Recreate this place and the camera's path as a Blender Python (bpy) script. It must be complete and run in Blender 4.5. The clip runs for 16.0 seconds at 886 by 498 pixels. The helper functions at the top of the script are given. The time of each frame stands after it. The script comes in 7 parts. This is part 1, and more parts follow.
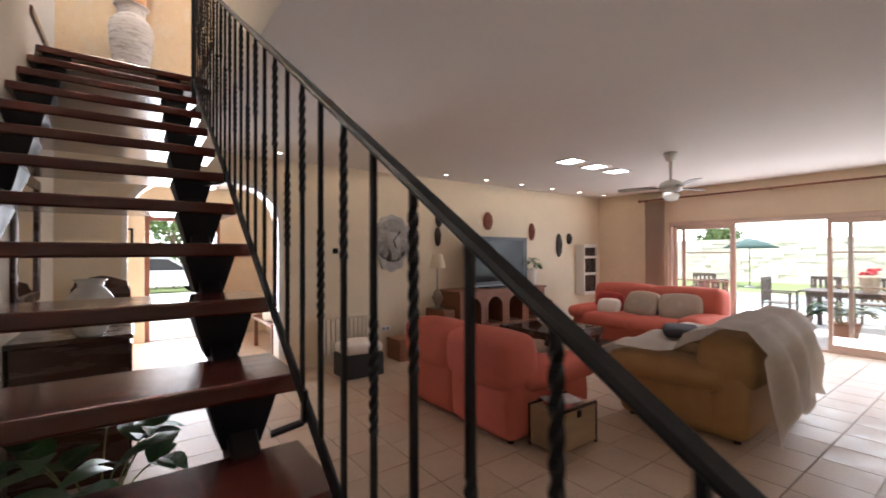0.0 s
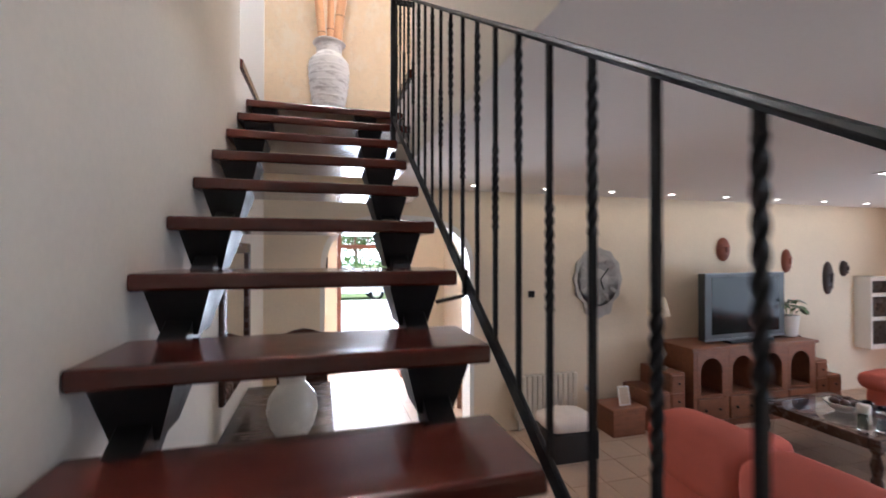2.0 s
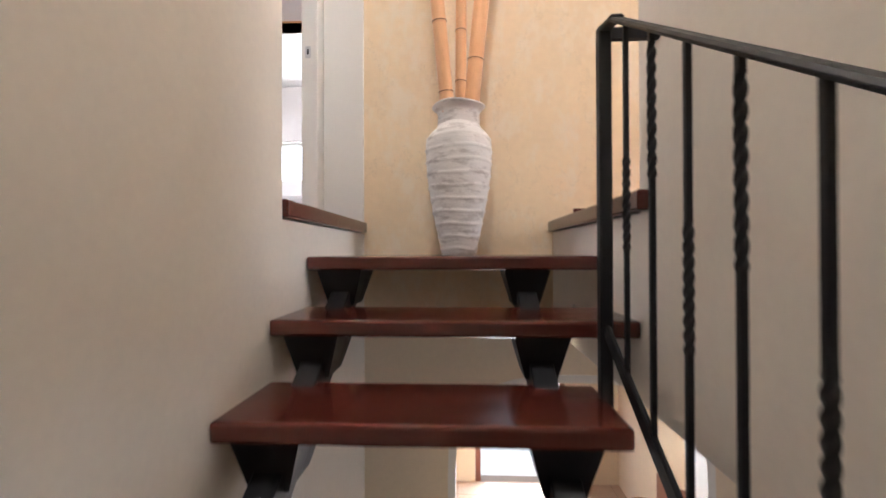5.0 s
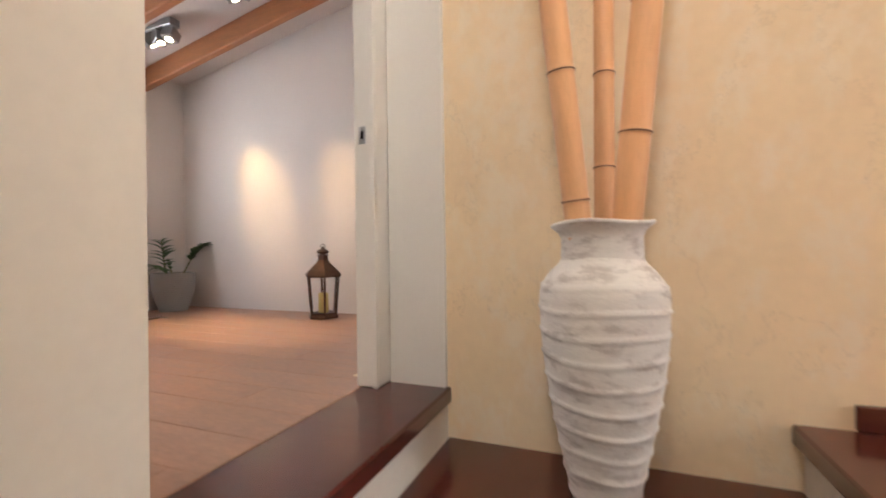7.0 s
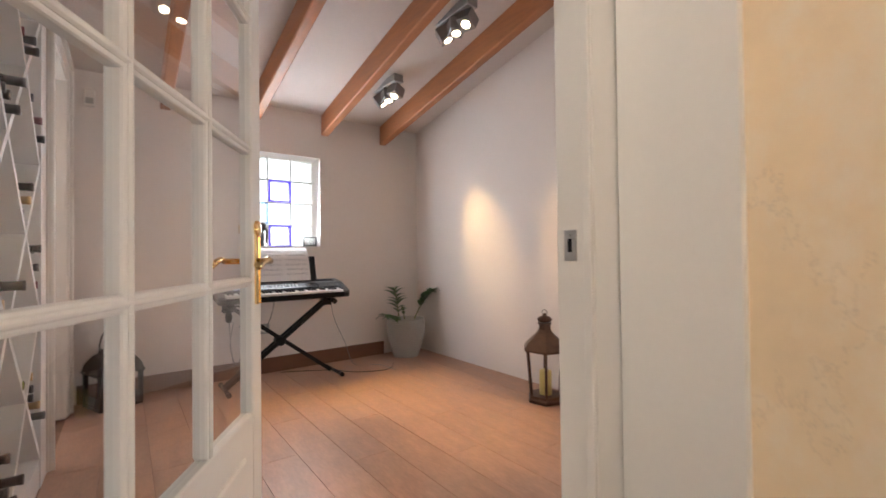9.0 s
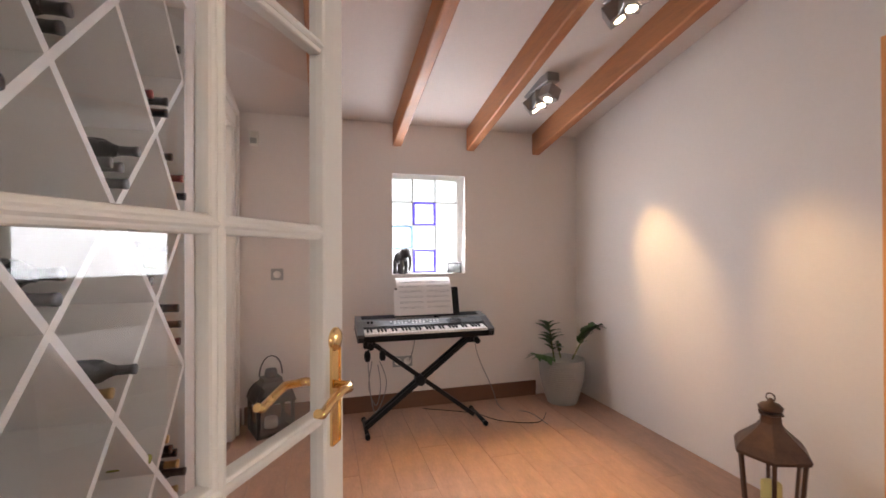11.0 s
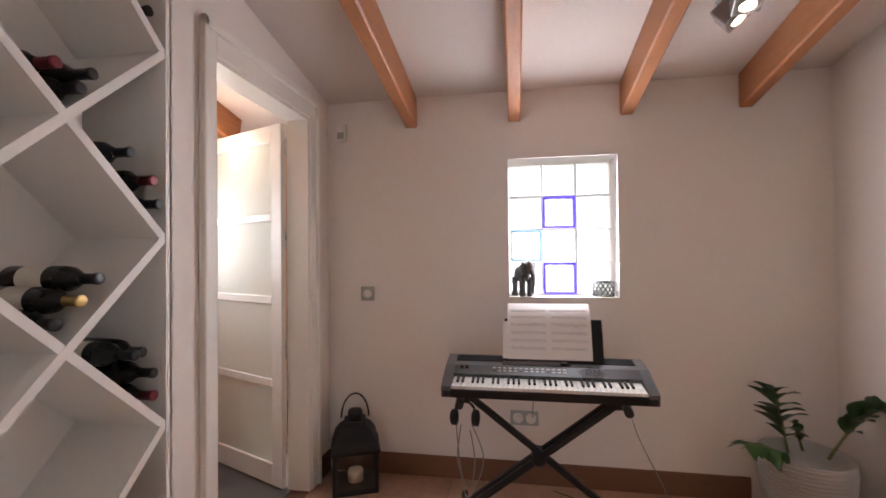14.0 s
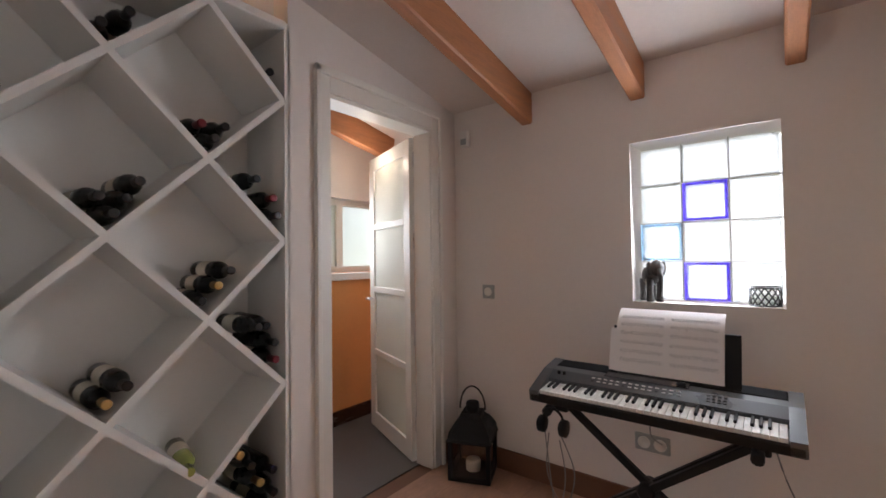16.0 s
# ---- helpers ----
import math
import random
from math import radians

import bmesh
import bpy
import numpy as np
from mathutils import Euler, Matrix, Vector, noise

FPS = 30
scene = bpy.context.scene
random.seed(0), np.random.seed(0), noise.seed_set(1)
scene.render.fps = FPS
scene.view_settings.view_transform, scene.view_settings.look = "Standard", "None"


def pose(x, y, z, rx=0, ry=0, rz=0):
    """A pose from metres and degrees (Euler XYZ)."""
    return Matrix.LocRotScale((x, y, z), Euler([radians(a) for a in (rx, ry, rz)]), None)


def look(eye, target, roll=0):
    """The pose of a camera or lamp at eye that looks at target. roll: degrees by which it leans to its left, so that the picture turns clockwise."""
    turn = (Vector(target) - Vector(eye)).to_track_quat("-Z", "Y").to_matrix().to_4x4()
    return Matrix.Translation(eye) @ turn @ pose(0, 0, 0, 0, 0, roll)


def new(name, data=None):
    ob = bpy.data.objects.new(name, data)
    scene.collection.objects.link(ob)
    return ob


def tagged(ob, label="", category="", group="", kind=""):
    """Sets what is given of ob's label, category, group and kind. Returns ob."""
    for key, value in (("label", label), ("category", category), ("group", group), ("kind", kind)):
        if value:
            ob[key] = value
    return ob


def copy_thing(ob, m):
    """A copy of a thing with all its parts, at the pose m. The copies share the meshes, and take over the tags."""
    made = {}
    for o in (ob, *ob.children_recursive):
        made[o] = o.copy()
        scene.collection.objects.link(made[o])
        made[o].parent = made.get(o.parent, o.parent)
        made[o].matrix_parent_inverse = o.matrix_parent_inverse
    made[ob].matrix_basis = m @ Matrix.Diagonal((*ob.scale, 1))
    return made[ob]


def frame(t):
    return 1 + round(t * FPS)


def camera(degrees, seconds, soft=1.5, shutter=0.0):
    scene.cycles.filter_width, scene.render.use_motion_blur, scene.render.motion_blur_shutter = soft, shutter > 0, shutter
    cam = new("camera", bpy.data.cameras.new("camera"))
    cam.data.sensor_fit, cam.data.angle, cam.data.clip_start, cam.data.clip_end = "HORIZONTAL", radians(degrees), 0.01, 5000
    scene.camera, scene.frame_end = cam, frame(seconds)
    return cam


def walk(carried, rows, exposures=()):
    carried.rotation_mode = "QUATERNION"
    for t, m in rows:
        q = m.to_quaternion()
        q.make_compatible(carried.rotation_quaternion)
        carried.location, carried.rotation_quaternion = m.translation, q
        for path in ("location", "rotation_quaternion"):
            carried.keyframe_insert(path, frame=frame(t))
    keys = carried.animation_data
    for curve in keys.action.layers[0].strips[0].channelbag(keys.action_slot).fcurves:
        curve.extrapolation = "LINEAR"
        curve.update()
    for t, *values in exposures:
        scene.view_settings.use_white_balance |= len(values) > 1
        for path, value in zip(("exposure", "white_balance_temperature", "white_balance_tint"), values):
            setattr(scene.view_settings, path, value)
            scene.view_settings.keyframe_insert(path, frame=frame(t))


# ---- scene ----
cam = camera(92.4, 16.0, soft=1.6, shutter=0.4)
PATH = [
    (0, (0.743, -2.513, -1.782), (1.921, -0.897, -1.763), -0.19),
    (0.5, (0.720, -2.305, -1.728), (1.747, -0.589, -1.716), 0.07),
    (1, (0.738, -1.996, -1.649), (1.572, -0.179, -1.634), -0.09),
    (1.5, (0.723, -1.722, -1.482), (1.400, 0.160, -1.468), 0.02),
    (2, (0.688, -1.432, -1.294), (1.225, 0.495, -1.277), 0.06),
    (2.5, (0.679, -1.176, -1.104), (1.104, 0.778, -1.085), 0.02),
    (3, (0.666, -0.889, -0.931), (0.978, 1.086, -0.907), 0.05),
    (5.5, (0.783, 0.510, 0.016), (0.561, 2.498, 0.031), -0.42),
    (6, (0.807, 0.76, 0.204), (0.445, 2.727, 0.23), -0.6),
    (6.5, (0.787, 1.006, 0.362), (0.278, 2.94, 0.377), -0.6),
    (7, (0.739, 1.241, 0.537), (0.017, 3.106, 0.545), -0.8),
    (7.5, (0.661, 1.447, 0.680), (-0.323, 3.189, 0.692), -0.80),
    (8, (0.597, 1.628, 0.793), (-0.640, 3.200, 0.808), -0.90),
    (8.5, (0.534, 1.760, 0.879), (-0.915, 3.138, 0.904), -0.80),
    (9, (0.432, 1.893, 0.982), (-1.168, 3.093, 1.010), -0.70),
    (9.5, (0.332, 2.027, 1.035), (-1.387, 3.050, 1.061), -0.90),
    (10, (0.218, 2.101, 1.130), (-1.606, 2.920, 1.159), -0.70),
    (12.5, (-0.405, 2.430, 1.297), (-2.396, 2.620, 1.321), -0.30),
    (13, (-0.606, 2.556, 1.269), (-2.605, 2.562, 1.326), -0.40),
    (13.5, (-0.743, 2.641, 1.291), (-2.737, 2.495, 1.332), -0.60),
    (14, (-0.849, 2.761, 1.324), (-2.820, 2.425, 1.352), -0.60),
    (14.5, (-0.953, 2.878, 1.297), (-2.867, 2.300, 1.347), -0.60),
    (15, (-1.013, 2.977, 1.298), (-2.825, 2.132, 1.345), -0.50),
    (15.5, (-1.067, 3.176, 1.291), (-2.745, 2.089, 1.341), -0.60),
    (16, (-1.063, 3.317, 1.305), (-2.630, 2.075, 1.349), -0.70),
]
EXPOSURES = [(0, 0.36, 6150, 16), (1.5, 0.52, 5550, 14), (3.0, 0.62, 5300, 13), (5.5, 0.12, 5900, 13), (7.0, -0.05, 6250, 13), (10.0, -0.28, 6400, 14), (12.5, -0.25, 6600, 21), (13.5, -0.30, 6600, 20), (15.0, -0.60, 6500, 18), (16.0, -0.90, 6350, 15)]
walk(cam, [(t, look(eye, target, roll)) for t, eye, target, roll in PATH], EXPOSURES)

# ---- light ----
world = bpy.data.worlds.new("world")
world.use_nodes = True
scene.world = world
wn = world.node_tree
sky = wn.nodes.new("ShaderNodeTexSky")
sky.sky_type = "NISHITA"
sky.sun_disc = False
sky.sun_elevation = radians(68)
sky.sun_rotation = radians(236)
wn.nodes["Background"].inputs["Strength"].default_value = 0.15
wn.links.new(sky.outputs["Color"], wn.nodes["Background"].inputs["Color"])


def lamp(name, kind, energy, color, m, **values):
    data = bpy.data.lights.new(name, kind)
    data.energy, data.color = energy, color
    if "size" in values:
        data.shape, data.size, data.size_y = "RECTANGLE", values["size"][0], values["size"][1]
    if "radius" in values:
        data.shadow_soft_size = values["radius"]
    if "cone" in values:
        data.spot_size, data.spot_blend = radians(values["cone"]), values.get("blend", 0.6)
    if "angle" in values:
        data.angle = radians(values["angle"])
    ob = new(name, data)
    ob.matrix_world = m
    return ob


WARM, DAY = (1.0, 0.72, 0.45), (0.93, 0.97, 1.0)
sun_way = Vector((0.3, 0.2, -0.93))
lamp("sun", "SUN", 5.0, (1.0, 0.96, 0.9), look((0, 0, 20), Vector((0, 0, 20)) + sun_way), angle=3)
# sky light standing in the real openings
lamp("sky_sliding_door", "AREA", 66, DAY, look((8.78, -0.8, -2.2), (0, -0.8, -2.6)), size=(4.2, 1.9))
lamp("sky_front_door", "AREA", 82, DAY, look((1.46, 5.84, -2.2), (1.46, 0, -2.6)), size=(0.9, 1.9))
lamp("sky_block_window", "AREA", 25, DAY, look((-3.42, 3.04, 1.48), (0, 3.04, 1.2)), size=(0.55, 0.75))
lamp("sky_east_window", "AREA", 60, DAY, look((5.25, 2.0, 1.3), (0, 2.0, 1.0)), size=(2.2, 1.0))
lamp("sky_bath_window", "AREA", 15, DAY, look((-3.2, 0.62, 1.5), (-3.2, 3, 1.0)), size=(1.2, 0.55))
lamp("landing_ceiling_light", "POINT", 112, (1.0, 0.93, 0.84), pose(0.70, 0.45, 3.0), radius=0.12)
lamp("rack_top_light", "POINT", 5, (1.0, 0.68, 0.38), pose(-1.75, 0.95, 2.42), radius=0.05)
# Added fill lamps that brighten the washroom and east room; neither has a fixture.
lamp("bath_fill", "POINT", 5, (1.0, 0.8, 0.6), pose(-3.1, 1.0, 2.0), radius=0.06)
lamp("east_room_fill", "POINT", 18, (1.0, 0.75, 0.5), pose(2.6, 1.6, 2.3), radius=0.08)

# ---- materials ----


def mat(name, col, rough=0.6, metal=0.0, var=0.1, scale=2.5, fine=70.0, bump=0.1, stretch=(1, 1, 1), rand=0.0, dist=0.004, spec=0.5, coat=0.0, rvar=0.1, island=0.0):
    """Painted, plastered, wooden or metal surface: broad and fine variation, fine relief."""
    m = bpy.data.materials.new(name)
    m.use_nodes = True
    n, l = m.node_tree.nodes, m.node_tree.links
    b = n["Principled BSDF"]
    co = n.new("ShaderNodeTexCoord")
    mp = n.new("ShaderNodeMapping")
    mp.inputs["Scale"].default_value = stretch
    l.new(co.outputs["Object"], mp.inputs["Vector"])
    na, nb = n.new("ShaderNodeTexNoise"), n.new("ShaderNodeTexNoise")
    na.inputs["Scale"].default_value, na.inputs["Detail"].default_value, na.inputs["Roughness"].default_value = scale, 5, 0.6
    nb.inputs["Scale"].default_value, nb.inputs["Detail"].default_value = fine, 4
    l.new(mp.outputs["Vector"], na.inputs["Vector"])
    l.new(mp.outputs["Vector"], nb.inputs["Vector"])
    add = n.new("ShaderNodeMath")
    add.operation = "MULTIPLY_ADD"
    add.inputs[1].default_value = 0.45
    l.new(nb.outputs["Fac"], add.inputs[0])
    l.new(na.outputs["Fac"], add.inputs[2])
    last = add.outputs[0]
    if rand or island:
        src = n.new("ShaderNodeObjectInfo") if rand else n.new("ShaderNodeNewGeometry")
        more = n.new("ShaderNodeMath")
        more.operation = "MULTIPLY_ADD"
        more.inputs[1].default_value = rand or island
        l.new(src.outputs["Random" if rand else "Random Per Island"], more.inputs[0])
        l.new(last, more.inputs[2])
        last = more.outputs[0]
    ramp = n.new("ShaderNodeValToRGB")
    top = 1.15 + (rand or island)
    ramp.color_ramp.elements[0].position, ramp.color_ramp.elements[1].position = 0.38 / 2, min(1.0, top / 1.25)
    ramp.color_ramp.elements[0].color = (*[c * (1 - var) for c in col], 1)
    ramp.color_ramp.elements[1].color = (*[min(1, c * (1 + var)) for c in col], 1)
    l.new(last, ramp.inputs["Fac"])
    l.new(ramp.outputs["Color"], b.inputs["Base Color"])
    rr = n.new("ShaderNodeMapRange")
    rr.inputs["From Min"].default_value, rr.inputs["From Max"].default_value = 0.3, 0.7
    rr.inputs["To Min"].default_value, rr.inputs["To Max"].default_value = max(0.02, rough - rvar), min(1, rough + rvar)
    l.new(na.outputs["Fac"], rr.inputs["Value"])
    l.new(rr.outputs["Result"], b.inputs["Roughness"])
    b.inputs["Metallic"].default_value = metal
    b.inputs["Specular IOR Level"].default_value = spec
    b.inputs["Coat Weight"].default_value = coat
    b.inputs["Coat Roughness"].default_value = 0.12
    if bump:
        bp = n.new("ShaderNodeBump")
        bp.inputs["Strength"].default_value, bp.inputs["Distance"].default_value = bump, dist
        l.new(add.outputs[0], bp.inputs["Height"])
        l.new(bp.outputs["Normal"], b.inputs["Normal"])
    return m


def worn(m, col, scale, lo, hi, amount, stretch=(1, 1, 1), cracks=0.0):
    """Lets an under-layer show through in ragged patches, and in hairline cracks."""
    n, l = m.node_tree.nodes, m.node_tree.links
    b = n["Principled BSDF"]
    base = b.inputs["Base Color"].links[0].from_socket
    co, mp, ns, rg = n.new("ShaderNodeTexCoord"), n.new("ShaderNodeMapping"), n.new("ShaderNodeTexNoise"), n.new("ShaderNodeMapRange")
    mp.inputs["Scale"].default_value = stretch
    ns.inputs["Scale"].default_value, ns.inputs["Detail"].default_value, ns.inputs["Roughness"].default_value = scale, 8, 0.68
    l.new(co.outputs["Object"], mp.inputs["Vector"])
    l.new(mp.outputs["Vector"], ns.inputs["Vector"])
    rg.inputs["From Min"].default_value, rg.inputs["From Max"].default_value, rg.inputs["To Max"].default_value = lo, hi, amount
    l.new(ns.outputs["Fac"], rg.inputs["Value"])
    mx = n.new("ShaderNodeMix")
    mx.data_type = "RGBA"
    l.new(rg.outputs["Result"], mx.inputs["Factor"])
    l.new(base, mx.inputs[6])
    mx.inputs[7].default_value = (*col, 1)
    out = mx.outputs[2]
    if cracks:
        vo, wob, r2, m2 = n.new("ShaderNodeTexVoronoi"), n.new("ShaderNodeMix"), n.new("ShaderNodeMapRange"), n.new("ShaderNodeMix")
        vo.feature = "DISTANCE_TO_EDGE"
        vo.inputs["Scale"].default_value = 1.3
        wob.data_type = "RGBA"
        wob.blend_type = "LINEAR_LIGHT"
        wob.inputs["Factor"].default_value = 0.35
        l.new(mp.outputs["Vector"], wob.inputs[6])
        l.new(ns.outputs["Color"], wob.inputs[7])
        l.new(wob.outputs[2], vo.inputs["Vector"])
        r2.inputs["From Min"].default_value, r2.inputs["From Max"].default_value = 0.0, 0.007
        r2.inputs["To Min"].default_value, r2.inputs["To Max"].default_value = cracks, 0.0
        l.new(vo.outputs["Distance"], r2.inputs["Value"])
        m2.data_type = "RGBA"
        l.new(r2.outputs["Result"], m2.inputs["Factor"])
        l.new(out, m2.inputs[6])
        m2.inputs[7].default_value = (col[0] * 0.55, col[1] * 0.5, col[2] * 0.45, 1)
        out = m2.outputs[2]
    l.new(out, b.inputs["Base Color"])
    return m


def glass(name, col=(1, 1, 1), rough=0.0, ior=1.45):
    m = bpy.data.materials.new(name)
    m.use_nodes = True
    b = m.node_tree.nodes["Principled BSDF"]
    b.inputs["Base Color"].default_value = (*col, 1)
    b.inputs["Roughness"].default_value = rough
    b.inputs["Transmission Weight"].default_value = 1
    b.inputs["IOR"].default_value = ior
    return m


def glow(name, col, strength):
    m = bpy.data.materials.new(name)
    m.use_nodes = True
    b = m.node_tree.nodes["Principled BSDF"]
    b.inputs["Base Color"].default_value = (0.9, 0.9, 0.9, 1)
    b.inputs["Emission Color"].default_value = (*col, 1)
    b.inputs["Emission Strength"].default_value = strength
    return m


PLASTER_WHITE = mat("plaster_white", (0.79, 0.74, 0.70), 0.85, var=0.04, scale=1.3, fine=45, bump=0.12)
PLASTER_CREAM = mat("plaster_cream", (0.77, 0.66, 0.50), 0.85, var=0.09, scale=1.6, fine=38, bump=0.2)
PLASTER_YELLOW = worn(mat("plaster_yellow", (0.78, 0.62, 0.41), 0.85, var=0.11, scale=1.7, fine=22, bump=0.3), (0.84, 0.74, 0.58), 5.0, 0.48, 0.62, 0.6, (1.6, 1.6, 1.0), 0.4)
PLASTER_STAIR = mat("plaster_stair", (0.745, 0.695, 0.615), 0.85, var=0.075, scale=1.6, fine=45, bump=0.2)
CEIL_WHITE = mat("ceiling_paint", (0.78, 0.74, 0.69), 0.9, var=0.04, scale=1.0, fine=50, bump=0.1)
PLASTER_ORANGE = mat("plaster_orange", (0.78, 0.36, 0.13), 0.8, var=0.08, bump=0.15)
PAINT_WHITE = mat("white_lacquer", (0.80, 0.78, 0.73), 0.35, var=0.03, bump=0.04, rvar=0.05)
SHELF_WHITE = mat("shelf_paint", (0.80, 0.79, 0.76), 0.55, var=0.03, bump=0.05)
MAHOGANY = mat("mahogany", (0.062, 0.013, 0.009), 0.2, var=0.45, scale=3, fine=40, bump=0.04, stretch=(1, 9, 9), coat=0.3, rvar=0.06)
BEAM_WOOD = mat("beam_wood", (0.36, 0.15, 0.065), 0.5, var=0.35, scale=3, fine=26, bump=0.2, stretch=(0.9, 9, 9))
PARQUET = mat("floor_boards", (0.35, 0.207, 0.142), 0.45, var=0.38, scale=4.0, fine=26, bump=0.08, stretch=(1.0, 3.2, 3.2), rand=0.07)
PARQUET_EAST = mat("parquet_red", (0.52, 0.22, 0.09), 0.35, var=0.25, scale=2.0, fine=22, bump=0.06, stretch=(1.0, 5, 5), rand=0.3)
SKIRT = mat("skirting_wood", (0.16, 0.075, 0.042), 0.5, var=0.2, stretch=(1, 1, 6), bump=0.05)
IRON = mat("black_iron", (0.007, 0.007, 0.008), 0.5, 0.0, var=0.4, scale=14, fine=120, bump=0.3, spec=0.28)
BLACK = mat("black_plastic", (0.009, 0.009, 0.010), 0.45, var=0.3, bump=0.05, spec=0.2)
TILE = mat("floor_tile", (0.48, 0.35, 0.25), 0.5, var=0.16, scale=5, fine=40, bump=0.05, rand=0.2, rvar=0.12)
TILE_REST = mat("floor_tile_far", (0.48, 0.35, 0.25), 0.5, var=0.16, scale=5, fine=40, bump=0.05, island=0.2, rvar=0.12)
GROUT = mat("grout", (0.33, 0.27, 0.21), 0.9, var=0.15, bump=0.2)
SALMON = mat("salmon_fabric", (0.57, 0.15, 0.11), 0.9, var=0.13, scale=4, fine=260, bump=0.5, spec=0.2)
TAN = mat("tan_leather", (0.42, 0.25, 0.10), 0.6, var=0.18, scale=6, fine=120, bump=0.2)
THROW = mat("white_throw", (0.82, 0.75, 0.68), 0.95, var=0.1, scale=9, fine=180, bump=0.6, spec=0.2)
DARK_WOOD = mat("dark_wood", (0.05, 0.022, 0.014), 0.25, var=0.4, scale=3, fine=30, bump=0.06, stretch=(1, 6, 6), coat=0.2)
PINE = mat("waxed_pine", (0.21, 0.085, 0.045), 0.5, var=0.4, scale=4, fine=40, bump=0.12, stretch=(2, 8, 8))
BRASS = mat("brass", (0.83, 0.58, 0.26), 0.2, 1.0, var=0.12, scale=20, bump=0.05)
STEEL = mat("steel", (0.60, 0.60, 0.60), 0.32, 1.0, var=0.1, scale=20, bump=0.05)
SILVER = mat("silver_plastic", (0.12, 0.125, 0.13), 0.34, 0.5, var=0.06, bump=0.03)
TERRACE = mat("terrace_stone", (0.80, 0.77, 0.70), 0.8, var=0.12, scale=3, fine=30, bump=0.2)
GRASS = mat("lawn", (0.22, 0.28, 0.11), 0.9, var=0.4, scale=3, fine=90, bump=0.8)
HEDGE_WALL = mat("garden_stone", (0.42, 0.38, 0.32), 0.9, var=0.35, scale=5, fine=22, bump=0.8, dist=0.02)
LEAF = mat("leaf_green", (0.045, 0.11, 0.03), 0.35, var=0.35, scale=8, bump=0.08, rand=0.3)
FOLIAGE = mat("foliage", (0.09, 0.15, 0.04), 0.7, var=0.45, scale=4, bump=0.2, island=0.5)
GLASS = glass("clear_glass")
FROST = glass("frosted_glass", (0.93, 0.95, 0.9), 0.45)
FROST_DOOR = glass("etched_door_glass", (0.86, 0.88, 0.80), 0.7)
FROST_DOOR.node_tree.nodes["Principled BSDF"].inputs["Transmission Weight"].default_value = 0.45

# ---- building blocks ----


def bm_box(bm, lo, hi, bevel=0.0, seg=1):
    """A box between two corners, with its edges rounded."""
    r = bmesh.ops.create_cube(bm, size=1)
    vs = r["verts"]
    bmesh.ops.scale(bm, verts=vs, vec=[max(1e-4, h - a) for a, h in zip(lo, hi)])
    bmesh.ops.translate(bm, verts=vs, vec=[(h + a) / 2 for a, h in zip(lo, hi)])
    if bevel:
        es = list({e for v in vs for e in v.link_edges})
        bmesh.ops.bevel(bm, geom=es, offset=bevel, segments=seg, affect="EDGES", profile=0.5)
    return bm


def box(lo, hi, bevel=0.0, seg=1):
    return bm_box(bmesh.new(), lo, hi, bevel, seg)


def turned(profile, n=24, at=(0, 0, 0), cap=True):
    """A body of revolution about z from (radius, height) pairs."""
    bm = bmesh.new()
    rings = []
    for r, z in profile:
        rings.append([bm.verts.new((at[0] + r * math.cos(2 * math.pi * k / n), at[1] + r * math.sin(2 * math.pi * k / n), at[2] + z)) for k in range(n)])
    for a, b in zip(rings, rings[1:]):
        for k in range(n):
            bm.faces.new((a[k], a[(k + 1) % n], b[(k + 1) % n], b[k]))
    if cap:
        bm.faces.new(rings[0][::-1])
        bm.faces.new(rings[-1])
    for f in bm.faces:
        f.smooth = True
    return bm


def prism(points, vec):
    """A flat outline (3D points, in order) pushed along vec."""
    bm = bmesh.new()
    a = [bm.verts.new(p) for p in points]
    b = [bm.verts.new(Vector(p) + Vector(vec)) for p in points]
    bm.faces.new(a)
    bm.faces.new(b[::-1])
    n = len(a)
    for k in range(n):
        bm.faces.new((a[k], b[k], b[(k + 1) % n], a[(k + 1) % n]))
    bmesh.ops.recalc_face_normals(bm, faces=bm.faces)
    return bm


def tube(points, r, n=8, bm=None, taper=1.0):
    """A round bar along a line of points."""
    bm = bm or bmesh.new()
    pts = [Vector(p) for p in points]
    rings = []
    for i, p in enumerate(pts):
        d = (pts[min(i + 1, len(pts) - 1)] - pts[max(i - 1, 0)]).normalized()
        u = d.cross(Vector((0, 0, 1)) if abs(d.z) < 0.95 else Vector((1, 0, 0))).normalized()
        v = d.cross(u)
        rad = r * (1 + (taper - 1) * i / max(1, len(pts) - 1))
        rings.append([bm.verts.new(p + rad * (u * math.cos(2 * math.pi * k / n) + v * math.sin(2 * math.pi * k / n))) for k in range(n)])
    for a, b in zip(rings, rings[1:]):
        for k in range(n):
            f = bm.faces.new((a[k], b[k], b[(k + 1) % n], a[(k + 1) % n]))
            f.smooth = True
    bm.faces.new(rings[0])
    bm.faces.new(rings[-1][::-1])
    return bm


def bar(a, b, w, h, up=(0, 0, 1), bevel=0.0):
    """A bar of rectangular section between two points: w across, h along up."""
    a, b = Vector(a), Vector(b)
    d = (b - a).normalized()
    s = d.cross(Vector(up)).normalized()
    u = s.cross(d)
    bm = bmesh.new()
    bm_box(bm, (-w / 2, 0, -h / 2), (w / 2, (b - a).length, h / 2), bevel)
    m = Matrix((s, d, u)).transposed().to_4x4()
    m.translation = a
    bm.transform(m)
    return bm


